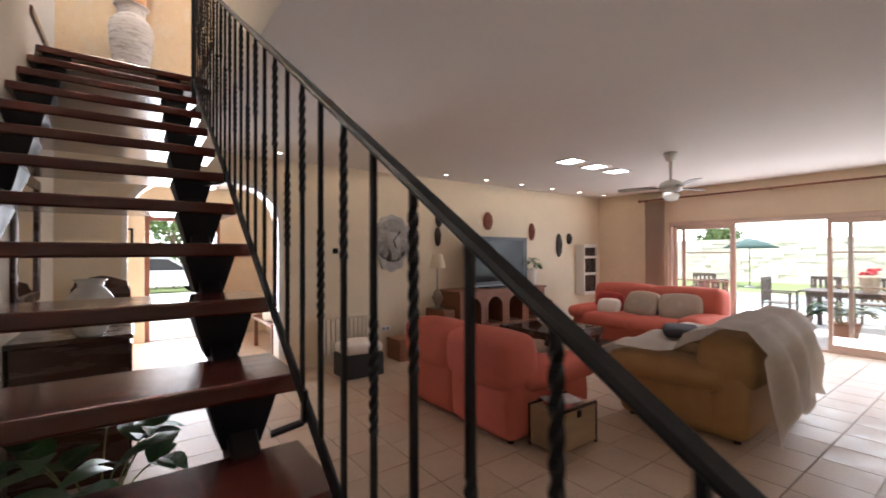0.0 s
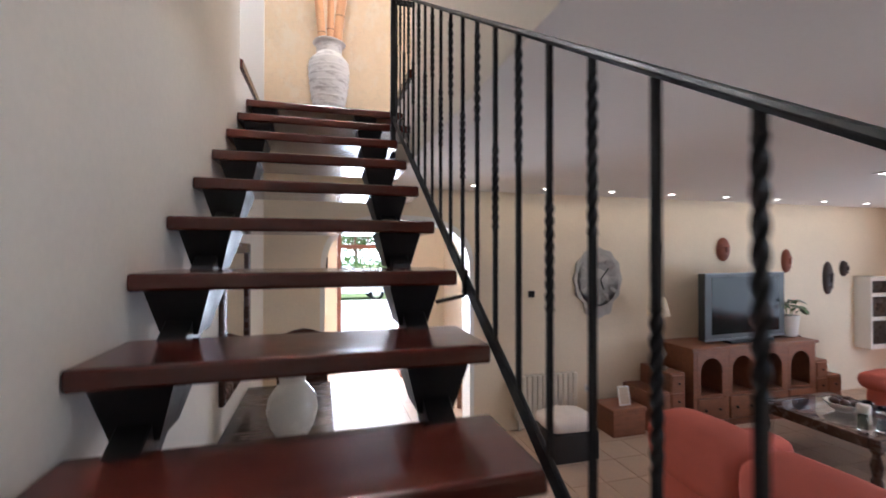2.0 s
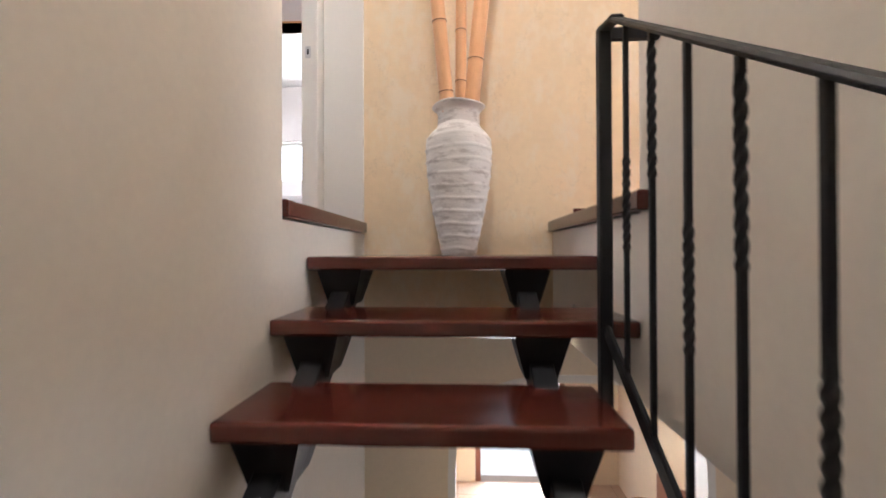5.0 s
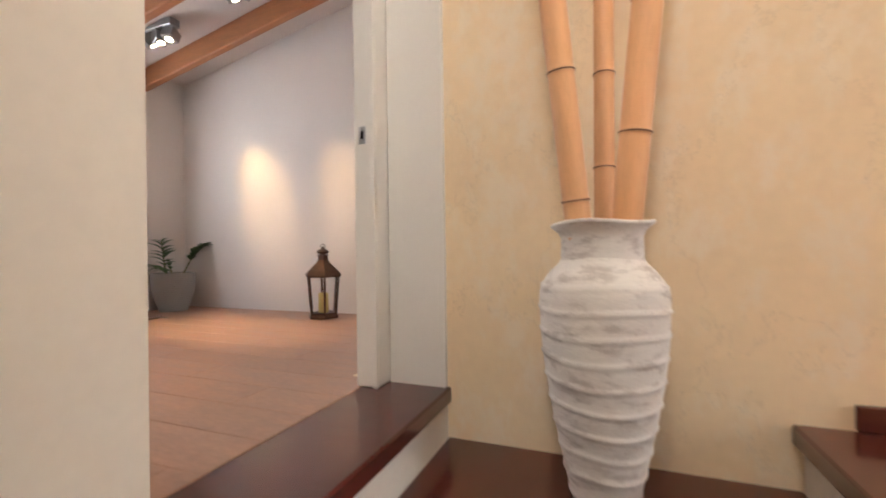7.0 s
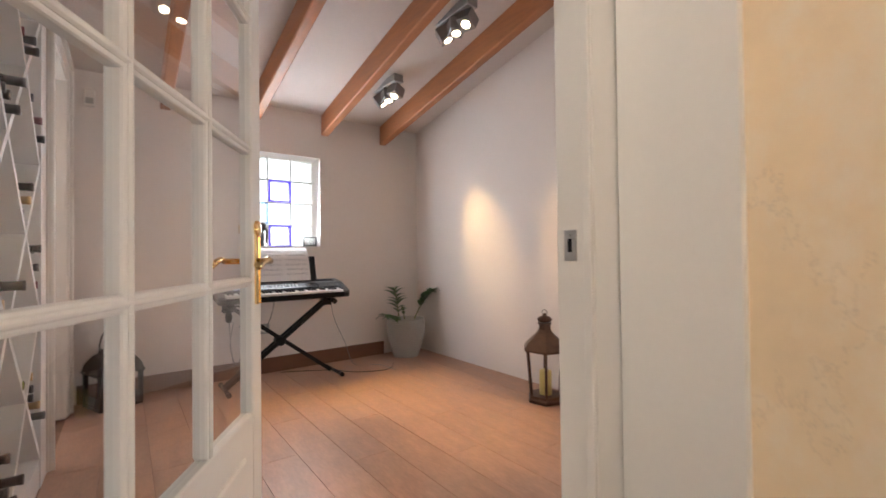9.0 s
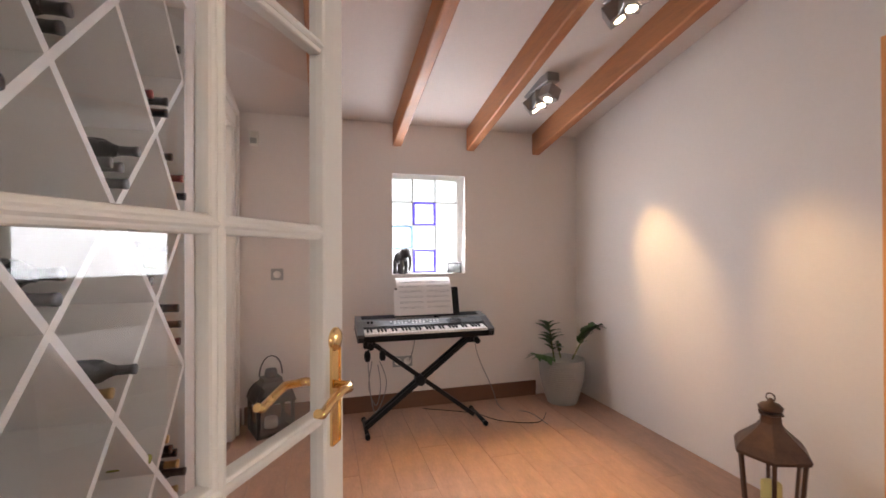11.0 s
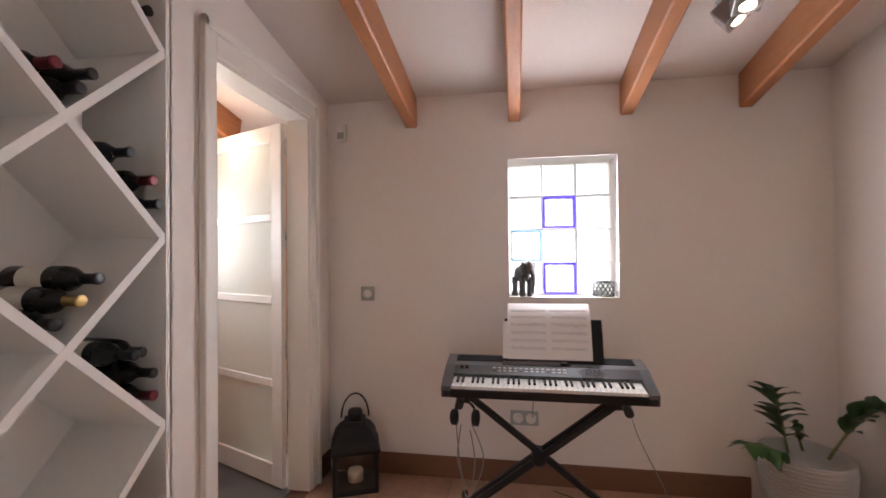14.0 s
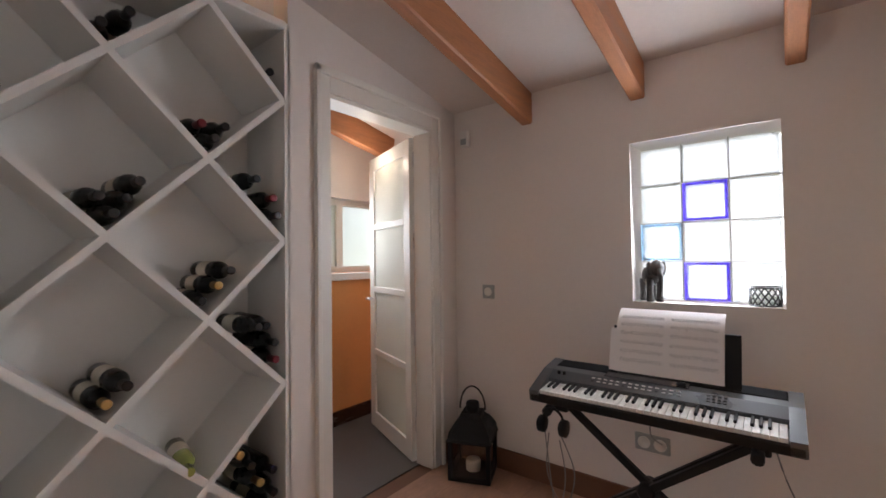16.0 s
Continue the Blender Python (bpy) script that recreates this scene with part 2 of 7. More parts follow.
def join(*bms):
    out = bmesh.new()
    for b in bms:
        me = bpy.data.meshes.new("tmp")
        b.to_mesh(me)
        out.from_mesh(me)
        bpy.data.meshes.remove(me)
        b.free()
    return out


def moved(bm, m):
    bm.transform(m)
    return bm


def mesh_of(name, bm, material):
    me = bpy.data.meshes.new(name)
    bmesh.ops.recalc_face_normals(bm, faces=bm.faces)
    bm.to_mesh(me)
    bm.free()
    me.materials.append(material)
    return me


def part(name, bm, material, parent=None, label=""):
    ob = new(name, mesh_of(name, bm, material))
    ob.parent = parent
    if label:
        ob["label"] = label
    return ob


def built(name, bm, material, label="", category="", kind="structure"):
    """A piece of the setting."""
    return tagged(part(name, bm, material), label, category, kind=kind)


def thing(name, m, label, category, group=""):
    ob = new(name)
    ob.matrix_world = m
    ob.empty_display_size = 0.1
    return tagged(ob, label, category, group)


def solid(name, bm, material, label, category, group="", m=None):
    """A thing of one mesh."""
    ob = part(name, bm, material)
    if m is not None:
        ob.matrix_world = m
    return tagged(ob, label, category, group)


# ---- plan ----
F, C = -3.22, -0.64                # ground floor, ceiling of the living room
XL, XR, YN = 0.14, 1.28, 2.82      # stair walls and the long wall
XW, YR, YS = -3.371, 4.40, 1.60    # music room: window wall, spot-lit wall, shelf wall
XE = 8.75                          # garden side


def roof(x):
    return 2.285 + 0.195 * (x - XW)


# long wall, with the arch to the hall on the ground floor
arch = [(0.68, F)]
for k in range(0, 25):
    a = math.pi - math.pi * k / 24
    cx, sx = math.cos(a), math.sin(a)
    arch.append((1.43 + 0.75 * math.copysign(abs(cx) ** 0.72, cx), -1.55 + 0.60 * abs(sx) ** 0.72))
arch.append((2.18, F))
outline = [(-0.3, F)] + arch + [(9.1, F), (9.1, C), (-0.3, C)]
built("wall_north", prism([(x, YN, z) for x, z in outline], (0, 0.24, 0)), PLASTER_CREAM, "cream plastered long wall with an arched opening", "wall")
lining = [(x + (-0.012 if x > 1.43 else 0.012), z - 0.012) for x, z in arch]
ring = [(x, YN - 0.006, z) for x, z in lining] + [(1.43 + (x - 1.43) * 1.045, YN - 0.006, z + 0.035 * (z > -1.5)) for x, z in arch[::-1]]
built("trim_arch", prism(ring, (0, 0.252, 0)), PAINT_WHITE, "white rendered edge of the arch", "trim")
built("wall_north_upper", box((-0.205, YN, 0.0), (5.4, YN + 0.24, 3.6)), PLASTER_YELLOW, "mottled ochre yellow plaster wall behind the vase", "wall")
built("wall_north_band", box((-0.3, YN, C), (9.1, YN + 0.24, 0.0)), PLASTER_YELLOW, "mottled ochre yellow plaster wall", "wall")
# stair wall on the music room's side
built("wall_stair", box((-0.21, -5.0, F), (XL, 1.645, 3.6)), PLASTER_STAIR, "beige plastered stair wall", "wall")
built("wall_stair_low", box((-0.21, 1.645, F), (XL, YN, -0.07)), PLASTER_STAIR, "beige plastered wall under the threshold", "wall")
built("wall_stair_head", box((-0.21, 1.645, 2.12), (XL, YN, 3.6)), PLASTER_STAIR, "plastered lintel above the glazed door", "wall")
built("wall_stair_end", box((-0.10, 2.795, 0.0), (XL, YN + 0.003, 2.12)), PAINT_WHITE, "white side of the doorway", "wall")
# east side of the stairwell
built("wall_east_stair", box((XR, -5.0, C + 0.004), (XR + 0.16, 1.56, 3.6)), PLASTER_STAIR, "beige plastered wall beside the railing", "wall")
built("wall_east_landing", box((XR, 1.56, C + 0.004), (XR + 0.16, YN, -0.066)), PLASTER_STAIR, "plastered edge of the upper floor", "wall")
built("wall_east_head", box((XR, 1.56, 2.12), (XR + 0.16, YN, 3.6)), PLASTER_STAIR, "plastered lintel of the upper opening", "wall")
built("ceiling_stairwell", box((-0.21, -5.0, 3.3), (5.6, YN + 0.24, 3.5)), CEIL_WHITE, "white ceiling above the stairwell", "ceiling")
built("wall_south_stair", box((-0.21, -5.2, F), (XR + 0.16, -5.0, 3.6)), PLASTER_STAIR, "plain plastered end wall", "wall")

# ground floor
built("floor_base", box((-0.4, -5.2, F - 0.12), (9.0, 6.1, F - 0.012)), GROUT, "grey brown cement joints", "floor")
built("ceiling_living", box((XR + 0.001, -5.2, C), (9.1, YN, C + 0.5)), CEIL_WHITE, "smooth white living room ceiling", "ceiling")
built("wall_south", box((XR + 0.16, -5.2, F), (9.1, -5.0, C)), PLASTER_CREAM, "plain cream plastered wall", "wall")
# garden wall with the wide sliding door
y0, y1, ztop = -3.2, 1.39, -1.235
built("wall_garden_north", box((XE, y1, F), (XE + 0.3, YN, C)), PLASTER_CREAM, "cream plastered wall beside the sliding door", "wall")
built("wall_garden_head", box((XE, y0, ztop), (XE + 0.3, y1, C)), PLASTER_CREAM, "cream plastered wall above the sliding door", "wall")
built("wall_garden_south", box((XE, -5.2, F), (XE + 0.3, y0, C)), PLASTER_CREAM, "cream plastered wall beside the sliding door", "wall")
# entrance hall
built("wall_hall_west", box((0.25, YN + 0.24, F), (0.45, 5.9, C)), PLASTER_CREAM, "cream plastered hall wall", "wall")
built("wall_hall_east", box((2.75, YN + 0.24, F), (2.95, 5.9, C)), PLASTER_CREAM, "cream plastered hall wall", "wall")
built("ceiling_hall", box((0.25, YN + 0.24, C), (2.95, 6.1, C + 0.2)), CEIL_WHITE, "white hall ceiling", "ceiling")
built("wall_hall_front_left", box((0.25, 5.9, F), (0.89, 6.1, C)), PLASTER_CREAM, "cream plastered wall beside the front door", "wall")
built("wall_hall_front_right", box((1.93, 5.9, F), (2.95, 6.1, C)), PLASTER_CREAM, "cream plastered wall beside the front door", "wall")
built("wall_hall_front_head", box((0.89, 5.9, -0.88), (1.93, 6.1, C)), PLASTER_CREAM, "cream plastered wall above the front door", "wall")

# music room
built("wall_window_below", box((XW - 0.28, 1.35, -0.2), (XW, YR + 0.2, 1.07)), PLASTER_WHITE, "white plastered wall below the glass blocks", "wall")
built("wall_window_above", box((XW - 0.28, 1.35, 1.884), (XW, YR + 0.2, 2.7)), PLASTER_WHITE, "white plastered wall above the glass blocks", "wall")
built("wall_window_left", box((XW - 0.28, 1.35, 1.07), (XW, 2.722, 1.884)), PLASTER_WHITE, "white plastered wall beside the glass blocks", "wall")
built("wall_window_right", box((XW - 0.28, 3.334, 1.07), (XW, YR + 0.2, 1.885)), PLASTER_WHITE, "white plastered wall beside the glass blocks", "wall")
built("wall_spotlit", box((XW, YR, -0.2), (-1.16, YR + 0.2, 3.2)), PLASTER_WHITE, "white plastered wall lit by spotlights", "wall")
built("wall_spotlit_head", box((-1.16, YR, 2.115), (-0.2, YR + 0.2, 3.2)), PLASTER_WHITE, "white plastered lintel", "wall")
built("wall_room_corner", box((-0.205, YN + 0.24, -0.2), (0.05, YR + 0.2, 3.3)), PLASTER_WHITE, "white plastered wall", "wall")
built("wall_shelf_side", box((-0.82, 1.32, -0.2), (-0.21, YS, 3.2)), PLASTER_WHITE, "white plastered wall beside the wine rack", "wall")
built("wall_shelf_pier", box((-2.34, 1.48, -0.2), (-2.12, YS, 2.9)), PLASTER_WHITE, "white plastered pier between rack and door", "wall")
built("wall_door_head", box((-3.115, 1.48, 2.12), (-2.34, YS, 2.9)), PLASTER_WHITE, "white plastered wall above the door", "wall")
built("wall_door_side", box((XW, 1.48, -0.2), (-3.115, YS, 2.7)), PLASTER_WHITE, "white plastered strip beside the door", "wall")
slab = [(XW - 0.4, 0.3, roof(XW - 0.4)), (-0.10, 0.3, roof(-0.10)), (-0.10, YR + 0.3, roof(-0.10)), (XW - 0.4, YR + 0.3, roof(XW - 0.4))]
built("ceiling_music_room", prism(slab, (0, 0, 0.15)), mat("rough_ceiling_plaster", (0.68, 0.62, 0.58), 0.9, var=0.06, scale=1.5, fine=45, bump=0.25), "white plastered sloping ceiling", "ceiling")
for k, y in enumerate((0.85, 2.105, 2.728, 3.352, 3.961)):
    b = bar((XW - 0.1, y + 0.036, roof(XW - 0.1) - 0.088), (-0.12, y + 0.036, roof(-0.12) - 0.088), 0.072, 0.185, bevel=0.008)
    solid("ceiling_beam", b, BEAM_WOOD, "varnished pine ceiling beam under the sloping ceiling", "beam", "ceiling beams")
built("floor_music_base", box((XW - 0.2, 0.3, -0.2), (-0.17, YR + 0.2, -0.012)), SKIRT, "floor base", "floor")
built("floor_east_base", box((XR + 0.16, -5.0, C + 0.5), (5.4, YN, -0.012)), SKIRT, "floor base", "floor")
# thresholds and landing
built("trim_threshold_west", box((-0.185, 1.647, -0.062), (XL + 0.018, YN - 0.002, 0.0), 0.008, 2), MAHOGANY, "dark mahogany threshold board of the music room", "threshold")
built("trim_threshold_east", box((XR - 0.03, 1.50, -0.062), (XR + 0.2, YN - 0.002, 0.0), 0.008, 2), MAHOGANY, "dark mahogany nosing of the upper floor", "threshold")

# ---- staircase ----
stairs = thing("staircase", pose(0, 0, F), "open mahogany staircase on black steel stringers", "stairs")
RISE, GO, TREAD = 0.193, 0.3126, 0.053
UP = Matrix.Translation((0, 0, -F))


def tread_at(k):
    return 1.854 - GO * (14 - k), -0.197 - RISE * (14 - k)


tread_mesh = mesh_of("tread", box((XL + 0.002, 0.0, -TREAD), (1.134, 0.325, 0.0), 0.009, 2), MAHOGANY)
wide_tread_mesh = mesh_of("tread", box((XL + 0.002, 0.0, -TREAD), (XR - 0.004, 0.325, 0.0), 0.009, 2), MAHOGANY)
bracket_bm = []
for x, s in ((0.262, 1), (0.99, 1)):
    out = [(x - 0.088, 0.03, -TREAD), (x + 0.088, 0.03, -TREAD), (x + 0.05, 0.06, -TREAD - 0.14), (x - 0.05, 0.06, -TREAD - 0.14)]
    bracket_bm.append(out)


def wedge(out, back):
    """A tapering bracket: wide where it carries the tread."""
    bm = bmesh.new()
    f = [bm.verts.new(p) for p in out]
    g = [bm.verts.new((p[0], q, p[2])) for p, q in zip(out, back)]
    bm.faces.new(f)
    bm.faces.new(g[::-1])
    for k in range(4):
        bm.faces.new((f[k], g[k], g[(k + 1) % 4], f[(k + 1) % 4]))
    return bm


bracket_mesh = [mesh_of("bracket", wedge(o, (0.27, 0.27, 0.2, 0.2)), IRON) for o in bracket_bm]
for k in range(-1, 14):
    y, z = tread_at(k)
    t = new("tread", wide_tread_mesh if k == 13 else tread_mesh)
    t.parent = stairs
    t.matrix_world = pose(0, y, z)
    for me in bracket_mesh:
        b = new("bracket", me)
        b.parent = stairs
        b.matrix_world = pose(0, y, z)
yl, zl = tread_at(14)
part("landing", moved(box((XL + 0.003, yl, zl - TREAD), (XR - 0.003, YN - 0.003, zl), 0.009, 2), UP), MAHOGANY, stairs, "glossy mahogany landing board")
for me in bracket_mesh:
    b = new("bracket", me)
    b.parent = stairs
    b.matrix_world = pose(0, yl, zl)
for x in (0.262, 0.99):
    a, b = tread_at(-1), tread_at(14)
    part("stringer", moved(bar((x, a[0] + 0.03, a[1] - 0.235), (x, b[0] + 0.3, b[1] - 0.24 + RISE), 0.075, 0.11, bevel=0.004), UP), IRON, stairs, "black steel stringer")

# railing
rail = thing("stair_railing", pose(1.10, -2.9, F), "black wrought iron stair railing with twisted balusters", "railing")
RM = Matrix.Translation((-1.10, 2.9, -F))


def across(y):
    """Line of the railing in plan."""
    return 1.132 + 0.010 * (y - 1.5)


def hand(y):
    return -0.441 + 0.633 * y


def foot(y):
    return -1.278 + 0.627 * y


part("handrail", moved(bar((across(-2.95), -2.95, hand(-2.95)), (across(1.335), 1.335, hand(1.335)), 0.034, 0.012, bevel=0.005), RM), IRON, rail)
part("bottom_bar", moved(bar((across(-2.95), -2.95, foot(-2.95)), (across(1.41), 1.41, foot(1.41)), 0.012, 0.042, bevel=0.004), RM), IRON, rail)
part("newel_post", moved(box((1.115, 1.411, -0.66), (1.149, 1.445, 0.432), 0.004), RM), IRON, rail)
part("newel_post", moved(box((1.067, -2.97, F), (1.107, -2.93, hand(-2.95)), 0.004), RM), IRON, rail)
part("end_bar", moved(bar((1.131, 1.437, 0.426), (1.131, 1.32, hand(1.33) + 0.003), 0.036, 0.014, bevel=0.005), RM), IRON, rail)
part("wall_tie", moved(bar((1.135, 1.428, 0.412), (XR + 0.01, 1.428, 0.412), 0.02, 0.03, up=(0, 0, 1)), RM), IRON, rail)
# bent flats that tie the bottom bar to the stringer
for k in (3, 7):
    ty = tread_at(k)[0] + 0.16
    tz = foot(ty) - 0.01
    pts = [(across(ty) - 0.004, ty, tz + 0.05), (across(ty) - 0.008, ty, tz - 0.03), (1.02, ty + 0.02, tz - 0.05)]
    part("tie_bracket", moved(join(*[bar(p, q, 0.010, 0.022, up=(0, 1, 0)) for p, q in zip(pts, pts[1:])]), RM), IRON, rail)


def twisted(h, lo, hi):
    """A square bar, twisted over one length."""
    bm = bmesh.new()
    r = 0.0053
    steps = [0.0, h * lo] + [h * lo + h * (hi - lo) * i / 48 for i in range(1, 49)] + [h]
    rings = []
    for z in steps:
        f = min(1, max(0, (z / h - lo) / (hi - lo)))
        a = math.pi / 4 + f * math.pi * 4.5
        q = r * 1.414 * (1.22 if 0.02 < f < 0.98 else 1)
        rings.append([bm.verts.new((q * math.cos(a + k * math.pi / 2), q * math.sin(a + k * math.pi / 2), z)) for k in range(4)])
    for a, b in zip(rings, rings[1:]):
        for k in range(4):
            bm.faces.new((a[k], a[(k + 1) % 4], b[(k + 1) % 4], b[k]))
    bm.faces.new(rings[0][::-1])
    bm.faces.new(rings[-1])
    return bm


BH = hand(0) - foot(0) - 0.008
mid_twist = mesh_of("baluster", twisted(BH, 0.36, 0.63), IRON)
top_twist = mesh_of("baluster", twisted(BH, 0.64, 0.97), IRON)
for k in range(-4, 27):
    y = -2.367 + 0.1397 * k
    b = new("baluster", top_twist if k % 2 else mid_twist)
    b.parent = rail
    b.matrix_world = pose(across(y), y, foot(y) + 0.004) @ Matrix.Diagonal((1, 1, (hand(y) - foot(y) - 0.008) / BH, 1))

# ---- music room: glazed door ----
door = thing("door_1", pose(-0.105, 1.698, 0.0, 0, 0, 149.6), "white lacquered glazed door with brass lever, standing open", "door")
door["kind"] = "structure"
DW, DH, DT = 1.03, 2.06, 0.04
cols = [(0.09, 0.355), (0.385, 0.65), (0.68, 0.945)]
rows_ = [(0.53, 0.895), (0.925, 1.285), (1.315, 1.675), (1.705, 1.95)]
fr = [box((0, -DT / 2, 0.012), (0.085, DT / 2, DH), 0.004), box((0.95, -DT / 2, 0.012), (DW, DT / 2, DH), 0.004),
      box((0.085, -DT / 2, 1.955), (0.95, DT / 2, DH), 0.004), box((0.085, -DT / 2, 0.012), (0.95, DT / 2, 0.525), 0.004)]
part("door_frame", join(*fr), PAINT_WHITE, door, "white lacquered stiles and rails")
part("panel", join(box((0.16, -DT / 2 - 0.008, 0.11), (0.88, DT / 2 + 0.008, 0.43), 0.012, 2)), PAINT_WHITE, door, "raised lower panel")
for x in (0.355, 0.65):
    part("muntin", join(box((x, -0.017, 0.525), (x + 0.03, 0.017, 1.955), 0.006, 2), box((x + 0.009, -0.023, 0.525), (x + 0.021, 0.023, 1.955), 0.004)), PAINT_WHITE, door)
for z in (0.895, 1.285, 1.675):
    part("muntin", join(box((0.085, -0.016, z), (0.95, 0.016, z + 0.03), 0.006, 2), box((0.085, -0.022, z + 0.009), (0.95, 0.022, z + 0.021), 0.004)), PAINT_WHITE, door)
for xa, xb in cols:
    for za, zb in rows_:
        p = part("pane", box((xa - 0.006, -0.002, za - 0.006), (xb + 0.006, 0.002, zb + 0.006)), GLASS, door)
        p.visible_shadow = False


def lever(side):
    """A curved lever on a long plate."""
    pts = [(0.99, side * 0.022, 0.97), (0.99, side * 0.055, 0.97), (0.97, side * 0.066, 0.97), (0.935, side * 0.068, 0.976), (0.895, side * 0.066, 0.966), (0.86, side * 0.066, 0.954), (0.845, side * 0.066, 0.962)]
    return tube(pts, 0.009, 10)


for side in (-1, 1):
    plate = box((0.970, side * 0.0195, 0.84), (1.010, side * 0.026, 1.065), 0.0)
    bmesh.ops.bevel(plate, geom=[e for e in plate.edges], offset=0.003, segments=2, affect="EDGES")
    pl = part("handle_plate", join(plate, moved(turned([(0.026, 0), (0.026, 0.004), (0.022, 0.009), (0.010, 0.012)], 24), Matrix.Translation((0.99, side * 0.0225, 1.068)) @ Matrix.Rotation(radians(90), 4, "X") @ Matrix.Translation((0, 0, -0.003)))), BRASS, door, "long brass handle plate")
    lv = part("lever", lever(side), BRASS, pl, "curved brass lever")
# frame of the glazed door
frame1 = [box((-0.205, 2.703, 0), (-0.105, YN - 0.001, 2.115), 0.005), box((-0.205, 1.648, 0), (-0.125, 1.668, 2.115), 0.005),
          box((-0.205, 1.668, 2.07), (-0.105, 2.703, 2.115), 0.005), box((-0.125, 2.691, 0), (-0.105, 2.703, 2.07), 0.002)]
built("trim_door_frame", join(*frame1), PAINT_WHITE, "white lacquered door frame", "door frame")
sp = solid("strike_plate", join(box((-0.180, 2.699, 0.965), (-0.148, 2.7025, 1.035), 0.001)), STEEL, "steel strike plate let into the door frame", "strike plate")
# Black block on the plate, its colour giving the dark inside of the hole.
part("latch_hole_shade", box((-0.169, 2.6975, 0.985), (-0.159, 2.6995, 1.015)), BLACK, sp)

# ---- music room: inner door with frosted panes ----
cas = []
for x, w in ((-2.34, 0.087), (-3.115, -0.085)):
    cas.append(box((min(x, x + w), YS, 0), (max(x, x + w), YS + 0.012, 2.235), 0.003))
    cas.append(box((min(x + w * 0.7, x + w), YS + 0.008, 0), (max(x + w * 0.7, x + w), YS + 0.03, 2.24), 0.006, 2))
cas.append(box((-3.115, YS, 2.12), (-2.34, YS + 0.012, 2.215), 0.003))
cas.append(box((-3.20, YS + 0.008, 2.20), (-2.253, YS + 0.03, 2.24), 0.006, 2))
cas += [box((-2.35, 1.47, 0), (-2.325, YS + 0.004, 2.13), 0.002), box((-3.12, 1.47, 0), (-3.097, YS + 0.004, 2.13), 0.002), box((-3.098, 1.47, 2.10), (-2.349, YS + 0.004, 2.13), 0.002)]
built("trim_inner_door", join(*cas), PAINT_WHITE, "white moulded door casing", "door frame")
d2 = thing("door_2", pose(-3.108, 1.462, 0, 0, 0, 248), "white door with four frosted panes, opened into the washroom", "door")
d2["kind"] = "structure"
W2 = 0.745
zz = [0.10, 0.565, 0.605, 1.05, 1.09, 1.535, 1.575, 2.0]
fr = [box((0, 0, 0.01), (0.09, 0.036, 2.09), 0.003), box((W2 - 0.09, 0, 0.01), (W2, 0.036, 2.09), 0.003), box((0.09, 0, 0.01), (W2 - 0.09, 0.036, 0.13), 0.003), box((0.09, 0, 1.99), (W2 - 0.09, 0.036, 2.09), 0.003)]
fr += [box((0.09, 0, z), (W2 - 0.09, 0.036, z + 0.045), 0.003) for z in (0.57, 1.05, 1.53)]
part("door_frame", join(*fr), PAINT_WHITE, d2)
for za, zb in ((0.125, 0.575), (0.61, 1.055), (1.09, 1.535), (1.57, 1.995)):
    p = part("pane", box((0.085, 0.014, za), (W2 - 0.085, 0.022, zb)), FROST_DOOR, d2, "frosted pane")
for z in (0.25, 0.79, 1.42, 1.95):
    part("hinge", join(box((-0.012, -0.004, z - 0.045), (0.02, 0.004, z + 0.045)), moved(turned([(0.007, -0.05), (0.007, 0.05)], 10), Matrix.Translation((0, 0.004, z)))), STEEL, d2)
part("door_handle", tube([(W2 - 0.05, 0.036, 1.0), (W2 - 0.05, 0.08, 1.0), (W2 - 0.07, 0.09, 1.0), (W2 - 0.15, 0.09, 1.0)], 0.009), STEEL, d2, "brushed steel lever")
# washroom behind
built("wall_wash_back_low", box((-4.7, 0.35, -0.2), (-2.0, 0.55, 1.2)), PLASTER_ORANGE, "orange plastered washroom wall", "wall")
built("wall_wash_back_high", box((-4.7, 0.35, 1.8), (-2.0, 0.55, 2.9)), PLASTER_WHITE, "white washroom wall above the window", "wall")
built("wall_wash_back_end", box((-4.7, 0.35, 1.2), (-3.95, 0.55, 1.8)), PLASTER_WHITE, "washroom wall beside the window", "wall")
built("wall_wash_back_near", box((-2.6, 0.35, 1.2), (-2.0, 0.55, 1.8)), PLASTER_WHITE, "washroom wall beside the window", "wall")
built("wall_wash_west", box((-4.7, 0.55, -0.2), (-4.5, 1.5, 2.7)), PLASTER_ORANGE, "orange plastered washroom wall", "wall")
built("wall_wash_music", box((-4.7, 1.5, -0.2), (XW - 0.28, 1.62, 2.7)), PLASTER_ORANGE, "orange plastered washroom wall", "wall")
built("wall_wash_east", box((-2.10, 0.35, -0.2), (-0.21, 0.55, 3.2)), PLASTER_ORANGE, "orange plastered washroom wall", "wall")
built("floor_wash", box((-4.6, 0.5, -0.1), (-2.1, 1.485, -0.003)), mat("slate_floor", (0.10, 0.095, 0.09), 0.45, var=0.2, bump=0.1), "dark grey slate floor of the washroom", "floor")
built("baseboard_wash", box((-4.5, 0.55, -0.003), (-2.1, 0.565, 0.11), 0.003), DARK_WOOD, "dark washroom skirting", "baseboard")
w3 = thing("window_2", pose(-3.275, 0.45, 1.2), "white framed washroom window", "window")
w3["kind"] = "structure"
